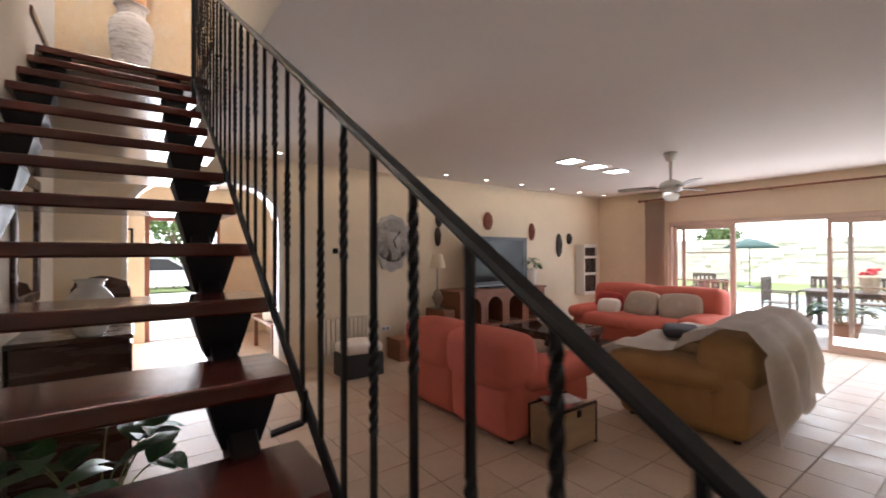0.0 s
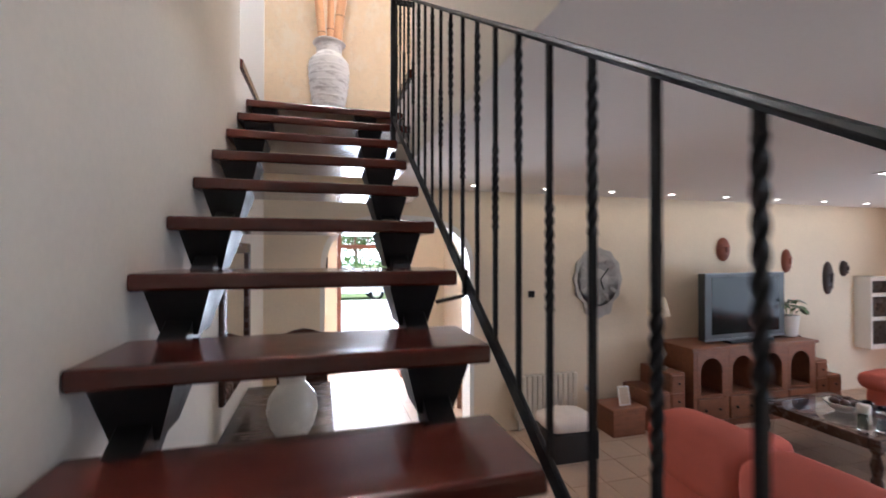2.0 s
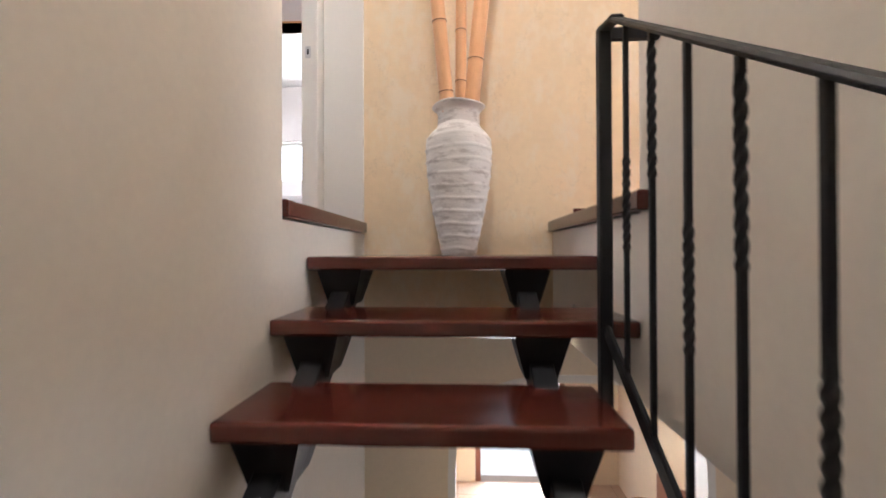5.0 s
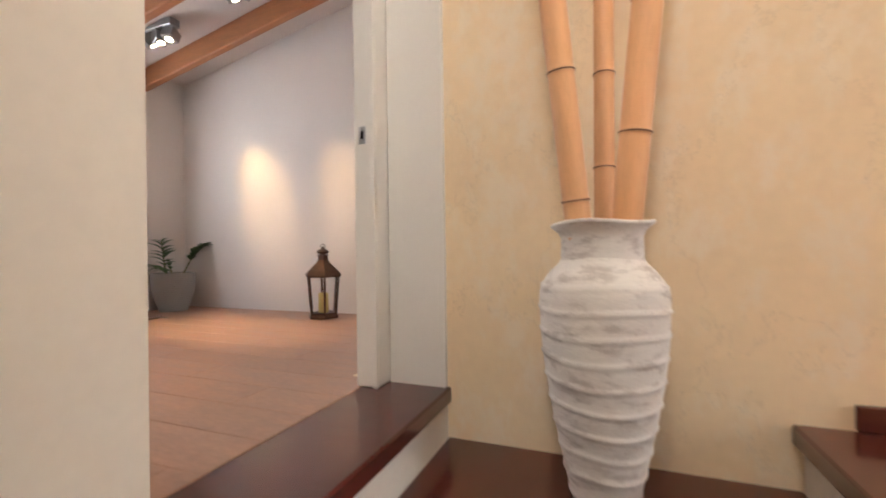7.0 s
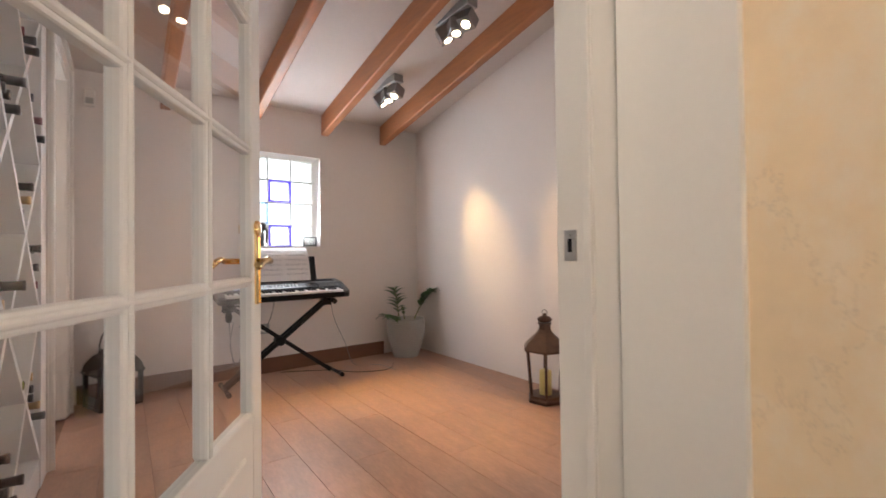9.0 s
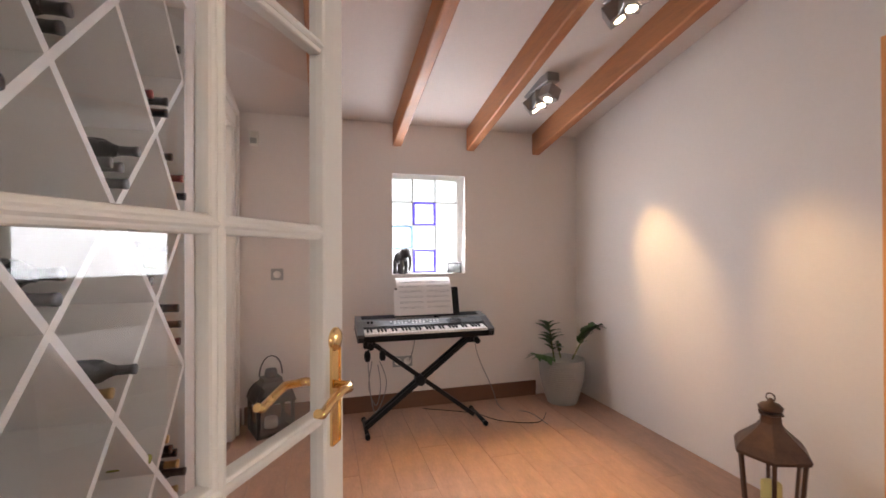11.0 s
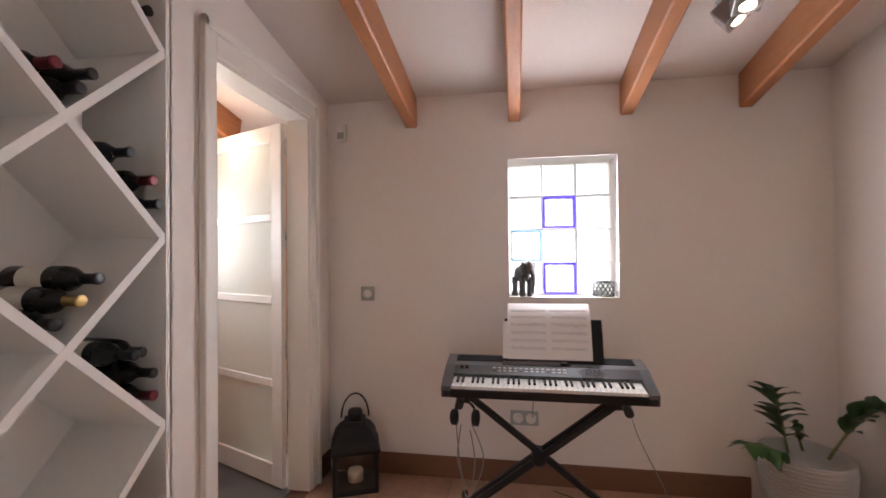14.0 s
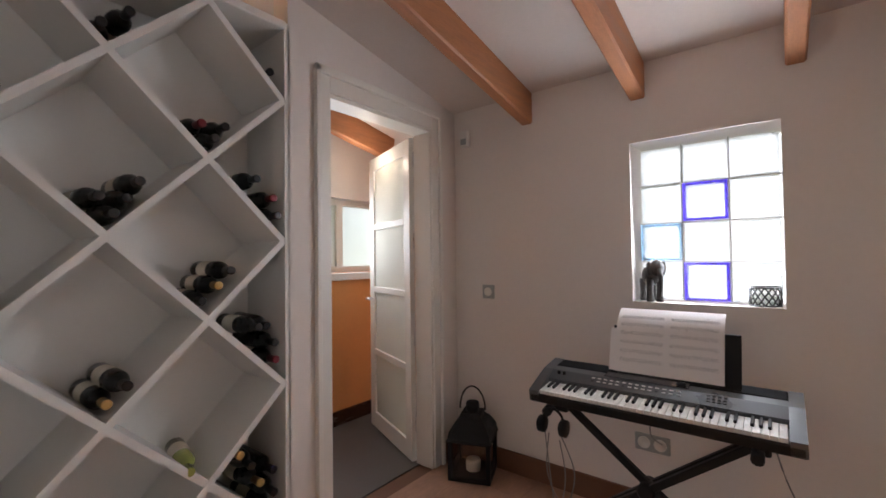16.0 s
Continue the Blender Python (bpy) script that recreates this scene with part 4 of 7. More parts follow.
# ---- plant in a ribbed pot ----
POT = mat("ribbed_ceramic", (0.38, 0.375, 0.36), 0.6, var=0.08, scale=8, bump=0.1)
pl = thing("potted_plant", pose(-3.15, 4.11, 0.0), "dark green zamioculcas in a ribbed pale grey pot", "plant")
prof = []
for i in range(81):
    f = i / 80
    r = 0.118 + 0.068 * math.sin(min(1, f * 1.15) * math.pi / 2) - 0.006 * max(0, f - 0.9) * 10
    prof.append((r + 0.0028 * (1 if i % 4 < 2 else -1), 0.36 * f))
prof += [(0.176, 0.362), (0.166, 0.358), (0.160, 0.33)]
part("pot", turned([(0.11, 0.0)] + prof, 40), POT, pl, "ribbed pale grey ceramic pot")
part("soil", turned([(0.0, 0.322), (0.10, 0.33), (0.160, 0.32)], 24, cap=False), mat("soil", (0.05, 0.022, 0.015), 0.95, var=0.5, scale=40, bump=0.8), pl)


def leaf_bm(length, width):
    bm = bmesh.new()
    strips = []
    for i in range(7):
        f = i / 6
        w = width * math.sin(math.pi * (0.06 + 0.90 * f) ** 0.85) + 0.0006
        z = 0.10 * length * math.sin(f * math.pi) - 0.05 * length * f
        strips.append([bm.verts.new((-w, f * length, z + w * 0.25)), bm.verts.new((0, f * length, z)), bm.verts.new((w, f * length, z + w * 0.25))])
    for a, b in zip(strips, strips[1:]):
        for k in (0, 1):
            q = bm.faces.new((a[k], a[k + 1], b[k + 1], b[k]))
            q.smooth = True
    bmesh.ops.solidify(bm, geom=list(bm.faces), thickness=0.0008)
    return bm


leaf_me = [mesh_of("leaf", leaf_bm(l, w), LEAF) for l, w in ((0.095, 0.026), (0.08, 0.023), (0.11, 0.029))]
STEM = mat("stem_green", (0.16, 0.18, 0.06), 0.5, var=0.3, bump=0.1)
rnd = random.Random(3)


def frond(parent, base, tip, sag, pairs, droop=0.0, size=1.0, start=0.3, meshes=None, r=0.007):
    base, tip = Vector(base), Vector(tip)
    pts = []
    for i in range(13):
        f = i / 12
        p = base.lerp(tip, f)
        p.z += sag * math.sin(math.pi * f)
        pts.append(p)
    part("stem", tube(pts, r, 8, taper=0.5), STEM, parent)
    for k in range(pairs):
        f = start + (0.97 - start) * k / max(1, pairs - 1)
        i = min(11, int(f * 12))
        p = pts[i].lerp(pts[i + 1], f * 12 - i)
        d = (pts[i + 1] - pts[i]).normalized()
        side = d.cross(Vector((0, 0, 1)))
        if side.length < 0.1:
            side = Vector((0.5, 0.8, 0))
        side.normalize()
        for s in (-1, 1):
            out = (side * s * 0.9 + d * 0.45 + Vector((0, 0, -droop + rnd.uniform(-0.1, 0.25)))).normalized()
            upv = Vector((0, 0, 1)) + side * rnd.uniform(-0.3, 0.3)
            xax = out.cross(upv).normalized()
            m = Matrix((xax, out, xax.cross(out))).transposed().to_4x4()
            m.translation = p
            l = new("leaf", (meshes or leaf_me)[(k + (s > 0)) % len(meshes or leaf_me)])
            l.parent = parent
            l.matrix_local = m @ Matrix.Scale(size * rnd.uniform(0.85, 1.1) * (1 - 0.35 * max(0, f - 0.8) * 5), 4)


frond(pl, (-0.02, -0.06, 0.35), (0.02, -0.13, 0.66), 0.0, 7, 0.0, 1.3, 0.25)
frond(pl, (0.03, 0.08, 0.35), (0.10, 0.30, 0.63), 0.06, 9, 0.0, 1.25, 0.3)
frond(pl, (0.05, -0.10, 0.36), (0.16, -0.33, 0.45), 0.01, 6, 0.5, 1.05, 0.3)
frond(pl, (-0.05, 0.02, 0.35), (-0.07, 0.0, 0.47), 0.0, 3, 0.0, 0.7, 0.4)

# ---- lanterns ----
BRONZE = mat("bronze_brown", (0.075, 0.04, 0.025), 0.42, 0.6, var=0.5, scale=12, bump=0.2)
WAX = mat("yellow_wax", (0.74, 0.62, 0.20), 0.5, var=0.1, bump=0.05)
WAXW = mat("white_wax", (0.75, 0.71, 0.62), 0.5, var=0.08, bump=0.05)


def hexa(r0, z0, r1, z1, n=6):
    return turned_flat([(r0, z0), (r1, z1)], n)


def turned_flat(profile, n):
    bm = turned(profile, n)
    for f in bm.faces:
        f.smooth = False
    return bm


ln = thing("floor_lantern", pose(-1.45, 4.15, 0.0, 0, 0, 12), "tall bronze brown six-sided lantern with a yellow candle", "lantern")
part("base", join(turned_flat([(0.125, 0.0), (0.128, 0.02), (0.118, 0.03), (0.116, 0.045)], 6)), BRONZE, ln)
for k in range(6):
    a = math.pi * k / 3
    part("post", bar((0.108 * math.cos(a), 0.108 * math.sin(a), 0.04), (0.133 * math.cos(a), 0.133 * math.sin(a), 0.345), 0.016, 0.014, up=(math.cos(a), math.sin(a), 0)), BRONZE, ln)
    b = a + math.pi / 6
    c0, c1 = 0.091, 0.112
    u = Vector((-math.sin(b), math.cos(b), 0))
    q = [Vector((c0 * math.cos(b), c0 * math.sin(b), 0.045)) - u * 0.05, Vector((c0 * math.cos(b), c0 * math.sin(b), 0.045)) + u * 0.05, Vector((c1 * math.cos(b), c1 * math.sin(b), 0.342)) + u * 0.062, Vector((c1 * math.cos(b), c1 * math.sin(b), 0.342)) - u * 0.062]
    p = part("pane", prism(q, Vector((math.cos(b), math.sin(b), 0)) * 0.002), GLASS, ln)
    p.visible_shadow = False
part("roof", turned_flat([(0.150, 0.335), (0.158, 0.352), (0.152, 0.362), (0.135, 0.385), (0.10, 0.415), (0.062, 0.45), (0.045, 0.475), (0.042, 0.51), (0.052, 0.515), (0.052, 0.52)], 6), BRONZE, ln)
part("finial", turned([(0.02, 0.52), (0.045, 0.53), (0.05, 0.545), (0.035, 0.56), (0.015, 0.566), (0.012, 0.578), (0.004, 0.585)], 18), BRONZE, ln)
part("ring", tube([(0.018 * math.cos(a), 0, 0.588 + 0.018 * math.sin(a)) for a in [2 * math.pi * i / 16 for i in range(17)]], 0.003, 6), BRONZE, ln)
part("candle", turned([(0.04, 0.045), (0.04, 0.20), (0.03, 0.205), (0.005, 0.198)], 24), WAX, ln, "yellow pillar candle")

l2 = thing("black_lantern", pose(-3.21, 1.83, 0.0, 0, 0, 22) @ Matrix.Diagonal((1.2, 1.2, 1.05, 1)), "small black metal lantern with a half-burnt white candle", "lantern")
part("base", box((-0.105, -0.105, 0.0), (0.105, 0.105, 0.025), 0.003), IRON, l2)
for sx in (-1, 1):
    for sy in (-1, 1):
        part("post", box((sx * 0.095 - 0.01, sy * 0.095 - 0.01, 0.02), (sx * 0.095 + 0.01, sy * 0.095 + 0.01, 0.215)), IRON, l2)
for ya, yb in ((-0.098, -0.094), (0.094, 0.098)):
    part("side_panel", box((-0.088, ya, 0.022), (0.088, yb, 0.08)), IRON, l2)
part("roof", join(moved(turned_flat([(0.155, 0.212), (0.16, 0.222), (0.152, 0.228), (0.14, 0.27), (0.105, 0.315), (0.075, 0.335), (0.07, 0.36)], 4), Matrix.Rotation(radians(45), 4, "Z")), turned([(0.035, 0.355), (0.035, 0.40), (0.03, 0.412)], 12)), IRON, l2)
part("handle", tube([(0.0, 0.065 * math.cos(a), 0.37 + 0.13 * math.sin(a)) for a in [math.pi * i / 14 for i in range(15)]], 0.0045, 8), IRON, l2)
for s in (-1, 1):
    p = part("pane", box((s * 0.096 - 0.001, -0.085, 0.025), (s * 0.096 + 0.001, 0.085, 0.212)), GLASS, l2)
    p.visible_shadow = False
part("candle", turned([(0.036, 0.025), (0.038, 0.07), (0.034, 0.085), (0.01, 0.078)], 20), WAXW, l2, "half-burnt white candle")

# ---- bottles in the rack ----
BOTTLE = mat("dark_bottle_glass", (0.007, 0.008, 0.007), 0.28, var=0.2, bump=0.0, spec=0.3)
BOTTLE_PALE = mat("pale_green_bottle", (0.30, 0.33, 0.08), 0.12, var=0.1, bump=0.0, coat=0.5)
FOIL_B, FOIL_R, FOIL_G = mat("black_foil", (0.010, 0.010, 0.011), 0.4, 0.0, var=0.2, bump=0.05), mat("red_foil", (0.16, 0.02, 0.03), 0.35, 0.3, var=0.2, bump=0.05), mat("gold_foil", (0.55, 0.36, 0.14), 0.35, 0.6, var=0.2, bump=0.05)
LABEL_W = mat("cream_label", (0.66, 0.60, 0.50), 0.7, var=0.08, bump=0.03)
body_me = {m.name: mesh_of("bottle_body", turned([(0.030, 0.0), (0.0375, 0.006), (0.0375, 0.19), (0.034, 0.212), (0.020, 0.235), (0.0148, 0.25), (0.0142, 0.29), (0.0158, 0.291), (0.0158, 0.30)], 20), m) for m in (BOTTLE, BOTTLE_PALE)}
foil_me = {m.name: mesh_of("foil", turned([(0.0152, 0.25), (0.0150, 0.29), (0.0166, 0.2905), (0.0166, 0.3015), (0.012, 0.302)], 16), m) for m in (FOIL_B, FOIL_R, FOIL_G, BOTTLE_PALE)}
label_me = mesh_of("label", turned([(0.0379, 0.06), (0.0379, 0.15)], 20, cap=False), LABEL_W)


def bottle(x, z, neck_out, foil, body=BOTTLE, label=True, turn=0.0, pull=0.0):
    """A bottle lying in the rack, its neck or its base to the room."""
    m = Matrix.Translation((x, 1.425 + (-0.125 if neck_out else 0.165) + pull, z)) @ Matrix.Rotation(radians(-90 if neck_out else 90), 4, "X") @ Matrix.Rotation(radians(turn), 4, "Y")
    words = "pale green wine bottle lying in the rack" if body is BOTTLE_PALE else ("dark wine bottle lying in the rack, neck outwards" if neck_out else "dark wine bottle lying in the rack, base outwards")
    b = thing("wine_bottle", m, words, "bottle", "wine bottles in the rack")
    for nm, me in (("body", body_me[body.name]), ("foil", foil_me[foil.name])) + ((("label", label_me),) if label else ()):
        q = new(nm, me)
        q.parent = b


def stack(cx, low, layout, neck, foils, rnd):
    """Bottles heaped in the lower corner of a diamond whose lowest point is (cx, low)."""
    r = 0.0395
    slots = [(0, r * 1.42 + 0.02)]
    slots += [(-r * 1.01, r * 2.86 + 0.02), (r * 1.01, r * 2.86 + 0.02), (0, r * 4.3 + 0.02), (-r * 2.03, r * 4.3 + 0.02), (r * 2.03, r * 4.3 + 0.02), (-r * 3.04, r * 5.72 + 0.02)]
    for n, i in enumerate(layout):
        dx, dz = slots[i]
        bottle(cx + dx, low + dz, neck, foils[n % len(foils)], turn=rnd.uniform(-4, 4), pull=rnd.uniform(-0.02, 0.03))


rb = random.Random(8)
X0 = -1.467
X1, X2 = X0 - HX, X0 - 2 * HX
D = [(X1, 1.39 + HZ, (0, 1, 2), True, (FOIL_B, FOIL_B, FOIL_R)), (X1, 1.39 - HZ, (0, 1, 4), True, (FOIL_B, FOIL_G, FOIL_B)), (X0, 1.39, (0, 1, 2, 4), True, (FOIL_B,)),
     (X0, 1.39 - 2 * HZ, (0, 1), True, (FOIL_G, FOIL_B)), (X0 + HX, 1.39 + HZ, (0, 1, 2), True, (FOIL_B,)), (X0 + HX, 1.39 - HZ, (0, 1, 2), True, (FOIL_B,)), (X0, 1.39 + 2 * HZ, (0, 1), True, (FOIL_B,)),
     (X1, 1.39 - 5 * HZ + 2 * HZ - 0.0, (), True, (FOIL_B,)), (X0 + HX, 1.39 - 3 * HZ, (0, 1, 2), True, (FOIL_R, FOIL_B)), (X0 + 2 * HX - 0.11, 1.39 + 0.11, (0,), True, (FOIL_B,)),
     (X0, 1.39 - 4 * HZ, (0, 1, 2, 4), True, (FOIL_B,))]
for cx, low, layout, neck, foils in D:
    stack(cx, low, layout, neck, foils, rb)
bottle(X1 + 0.012, 1.39 - 3 * HZ + 0.075, True, BOTTLE_PALE, BOTTLE_PALE, True, 10)
# half diamonds along the pier
for low, n, foils in ((1.39 + 2 * HZ, 1, (FOIL_B,)), (1.39, 3, (FOIL_B, FOIL_R, FOIL_B)), (1.39 - 2 * HZ, 4, (FOIL_R, FOIL_B, FOIL_B, FOIL_B)), (1.39 - 4 * HZ, 6, (FOIL_G, FOIL_B, FOIL_G, FOIL_B, FOIL_B, FOIL_G))):
    for i in range(n):
        row, col = (0, 0) if i == 0 else ((1, i - 1) if i < 3 else (2, i - 3))
        bx = X2 + 0.012 + 0.05 + row * 0.0 + col * 0.079 + (0.0 if row == 0 else -0.008)
        dz = 0.11 + row * 0.075 + (col * 0.078 if n < 5 else col * 0.06)
        bottle(bx, low + dz, True, foils[i % len(foils)], turn=rb.uniform(-5, 5), pull=rb.uniform(-0.02, 0.02), label=i % 2 == 0)

# ---- vase with bamboo on the landing ----
VASE = worn(mat("whitewashed_clay", (0.70, 0.66, 0.61), 0.85, var=0.12, scale=11, fine=60, bump=0.4, stretch=(1, 1, 3)), (0.40, 0.34, 0.30), 9.0, 0.50, 0.62, 0.65, (1, 1, 3.0))
vs = thing("floor_vase", pose(0.722, 2.575, -0.197), "tall whitewashed clay floor vase with raised rings", "vase")
vp = [(0.088, 0.0), (0.095, 0.008)]
for i in range(1, 91):
    f = i / 90
    z = 0.008 + 0.665 * f
    r = 0.095 + 0.085 * math.sin(min(1.0, f / 0.86) * math.pi / 2) ** 1.1
    if f > 0.88:
        r -= (f - 0.88) ** 2 * 2.6
    ridge = math.exp(-(((z / 0.066) % 1 - 0.5) / 0.075) ** 2) * 0.0052
    vp.append((r + ridge, z))
vp += [(0.126, 0.688), (0.116, 0.705)]
vn = [(0.116, 0.705), (0.114, 0.765), (0.122, 0.785), (0.142, 0.80), (0.146, 0.806), (0.142, 0.812), (0.12, 0.80), (0.104, 0.76), (0.10, 0.65)]
vb, vk = turned(vp, 48, cap=False), turned(vn, 48, cap=False)
for v in list(vb.verts) + list(vk.verts):
    v.co += Vector((0, 0, 0.004 * math.sin(3 * math.atan2(v.co.y, v.co.x) + v.co.z * 9))) * (0.0 if v.co.z < 0.02 else 1)
    d = 1 + 0.012 * noise.noise(v.co * 11)
    v.co.x *= d
    v.co.y *= d
part("body", vb, VASE, vs, "whitewashed ringed clay body")
part("neck", vk, VASE, vs, "flared neck with a thin rim")
BAMBOO = mat("bamboo", (0.66, 0.36, 0.17), 0.5, var=0.22, scale=3, fine=60, bump=0.15, stretch=(6, 6, 0.6))
NODE = mat("bamboo_node", (0.16, 0.08, 0.04), 0.7, var=0.3, bump=0.3)


def bamboo(a, b, r, nodes):
    a, b = Vector(a), Vector(b)
    ln_ = (b - a).length
    prof_ = [(r * 0.98, 0)]
    zs = sorted(n * ln_ for n in nodes)
    for z in zs:
        prof_ += [(r, z - 0.02), (r * 0.97, z - 0.006), (r * 1.07, z - 0.001), (r * 1.07, z + 0.003), (r * 0.97, z + 0.008), (r, z + 0.02)]
    prof_ += [(r * 0.98, ln_)]
    m = Matrix.Translation(a) @ (b - a).to_track_quat("Z", "Y").to_matrix().to_4x4()
    bb = thing("bamboo_cane", m, "thick dried bamboo cane standing in the vase", "bamboo", "bamboo canes")
    part("cane", turned(prof_, 20), BAMBOO, bb)
    for z in zs:
        part("node_ring", turned([(r * 1.06, z - 0.0035), (r * 1.085, z - 0.001), (r * 1.085, z + 0.001), (r * 1.06, z + 0.002)], 20, cap=False), NODE, bb)


bz = -0.19
bamboo((0.735, 2.585, bz), (0.535, 2.40, 2.0), 0.037, (0.395, 0.56, 0.76, 0.93))
bamboo((0.725, 2.60, bz), (0.745, 2.765, 2.1), 0.031, (0.428, 0.56, 0.70, 0.86))
bamboo((0.712, 2.57, bz), (0.945, 2.545, 2.15), 0.042, (0.45, 0.61, 0.79, 0.94))

# ---- living room: seating ----


def soft(lo, hi, bevel=0.06, puff=0.02, cuts=3, seed=0):
    """An upholstered block: rounded, slightly swollen and uneven."""
    bm = bm_box(bmesh.new(), lo, hi)
    bmesh.ops.bevel(bm, geom=list(bm.edges), offset=bevel, segments=3, affect="EDGES", profile=0.6)
    bmesh.ops.subdivide_edges(bm, edges=[e for e in bm.edges if e.calc_length() > 0.15], cuts=cuts, use_grid_fill=True)
    c = Vector([(a + b) / 2 for a, b in zip(lo, hi)])
    size = Vector([max(0.01, b - a) for a, b in zip(lo, hi)])
    bm.normal_update()
    for v in bm.verts:
        q = Vector([(v.co[i] - c[i]) / size[i] * 2 for i in range(3)])
        w = (1 - min(1, q.x ** 2)) + (1 - min(1, q.y ** 2)) + (1 - min(1, q.z ** 2))
        v.co += v.normal * (puff * w * 0.5 + 0.008 * noise.noise(v.co * 5 + Vector((seed, 0, 0))))
    for f in bm.faces:
        f.smooth = True
    return bm


def sofa(name, m, length, material, label, cushions, depth=0.95, high=0.78, seed=0):
    """A sofa along x, its back at y = 0 and its seat towards +y."""
    s = thing(name, m, label, "sofa")
    part("base", soft((0.04, 0.03, 0.05), (length - 0.04, depth - 0.05, 0.30), 0.03, 0.005, 2, seed), material, s)
    for k in range(cushions):
        wb = length / cushions
        part("backrest", soft((k * wb, 0.0, 0.04), ((k + 1) * wb - 0.006, 0.24, high - 0.14), 0.06, 0.025, 3, seed + 1 + k * 3), material, s)
    aw = 0.24
    for x0 in (0.0, length - aw):
        part("armrest", soft((x0 + 0.015, 0.12, 0.04), (x0 + aw - 0.015, depth - 0.04, 0.42), 0.06, 0.03, 2, seed + 2), material, s)
        part("arm_pad", soft((x0 - 0.03, 0.14, 0.38), (x0 + aw + 0.02, depth + 0.05, 0.54), 0.07, 0.035, 3, seed + 8 + x0), material, s, "puffed arm pad")
    n = cushions
    w = (length - 2 * aw) / n
    for k in range(n):
        part("seat_cushion", soft((aw + k * w, 0.18, 0.28), (aw + (k + 1) * w - 0.01, depth + 0.02, 0.45), 0.06, 0.04, 2, seed + k), material, s)
        part("back_cushion", moved(soft((k * length / n + 0.02, -0.02, 0.42), ((k + 1) * length / n - 0.015, 0.34, high + 0.05), 0.075, 0.045, 3, seed + k * 4 + 5), Matrix.Rotation(radians(2 + 2 * k), 4, "X")), material, s)
    for x in (0.08, length - 0.08):
        for y in (0.08, depth - 0.12):
            part("foot", turned([(0.025, 0), (0.03, 0.05)], 12, (x, y, 0)), DARK_WOOD, s)
    return s


sofa("sofa", pose(2.98, 1.15, F, 0, 0, -90), 1.43, SALMON, "salmon red fabric two-seat sofa facing the garden", 2, 0.98, 0.72, 1)
sofa("sofa", pose(7.72, 0.02, F, 0, 0, 90), 2.02, SALMON, "salmon red fabric sofa with grey cushions", 2, 0.98, 0.82, 9)
CUSH = mat("grey_stripe_fabric", (0.36, 0.29, 0.23), 0.9, var=0.3, scale=2, fine=60, bump=0.4, stretch=(1, 30, 1))
for x, y, a, g in ((7.15, 0.45, 22, CUSH), (7.12, 1.05, -8, CUSH)):
    solid("cushion", soft((-0.24, -0.06, 0.0), (0.24, 0.06, 0.34), 0.055, 0.05, 3, a), g, "grey striped cushion leaning on the sofa", "cushion", "sofa cushions", pose(x, y, F + 0.47, -25, 0, -90 + a))
solid("cushion", soft((-0.2, -0.06, 0.0), (0.2, 0.06, 0.28), 0.05, 0.05, 3, 4), mat("red_fabric", (0.30, 0.03, 0.025), 0.9, var=0.15, fine=150, bump=0.4), "small dark red cushion leaning on the sofa", "cushion", "sofa cushions", pose(7.15, 1.62, F + 0.47, -25, 0, -90))
solid("cushion", soft((-0.16, -0.05, 0.0), (0.16, 0.05, 0.20), 0.045, 0.04, 3, 7), THROW, "small cream cushion leaning on the salmon sofa", "cushion", "sofa cushions", pose(6.98, 1.50, F + 0.47, -25, 0, -84))
cm = pose(4.34, -1.31, F, 0, 0, 4)
sofa("sofa", cm, 1.6, TAN, "tan leather sofa covered with a white throw", 2, 1.0, 0.70, 17)


def drape(w, pts, nx, seed):
    """A cloth laid along a line of (y, z) points, w wide, with soft folds."""
    bm = bmesh.new()
    line = []
    for (y0, z0), (y1, z1) in zip(pts, pts[1:]):
        n = max(2, int(math.hypot(y1 - y0, z1 - z0) / 0.05))
        line += [(y0 + (y1 - y0) * i / n, z0 + (z1 - z0) * i / n) for i in range(n)]
    line.append(pts[-1])
    rows = []
    for j, (y, z) in enumerate(line):
        row = []
        for i in range(nx + 1):
            x = w * i / nx
            fold = 0.026 * math.sin(x * 11 + seed + z * 2) + 0.05 * noise.noise(Vector((x * 3.2, y * 3, z * 3 + seed)))
            hang = 1.0 if j < 14 or j > len(line) - 6 else 0.45
            row.append(bm.verts.new((x + 0.03 * noise.noise(Vector((z * 4, y * 4, seed))), y - fold * hang if z < 0.7 else y, z + fold * 0.5 + (0.22 * noise.noise(Vector((x * 1.7, seed, 0.3))) * max(0, 1 - j / 9)))))
        rows.append(row)
    for a, b in zip(rows, rows[1:]):
        for i in range(nx):
            f = bm.faces.new((a[i], a[i + 1], b[i + 1], b[i]))
            f.smooth = True
    bmesh.ops.solidify(bm, geom=list(bm.faces), thickness=0.006)
    return bm


solid("throw_blanket", drape(1.74, [(-0.22, 0.10), (-0.18, 0.45), (-0.14, 0.74), (-0.02, 0.88), (0.18, 0.90), (0.40, 0.80), (0.48, 0.66), (0.60, 0.63), (1.02, 0.63), (1.16, 0.54), (1.18, 0.36)], 48, 3), THROW, "creamy white throw draped over the sofa", "blanket", m=cm @ Matrix.Translation((-0.05, 0, 0)))
solid("folded_garment", soft((-0.22, -0.14, 0.0), (0.22, 0.14, 0.06), 0.025, 0.02, 3, 6), mat("dark_grey_cloth", (0.06, 0.06, 0.07), 0.9, var=0.2, fine=140, bump=0.4), "dark grey folded cloth lying on the throw", "cloth", m=cm @ pose(0.75, 0.72, 0.65, 0, 0, 24))
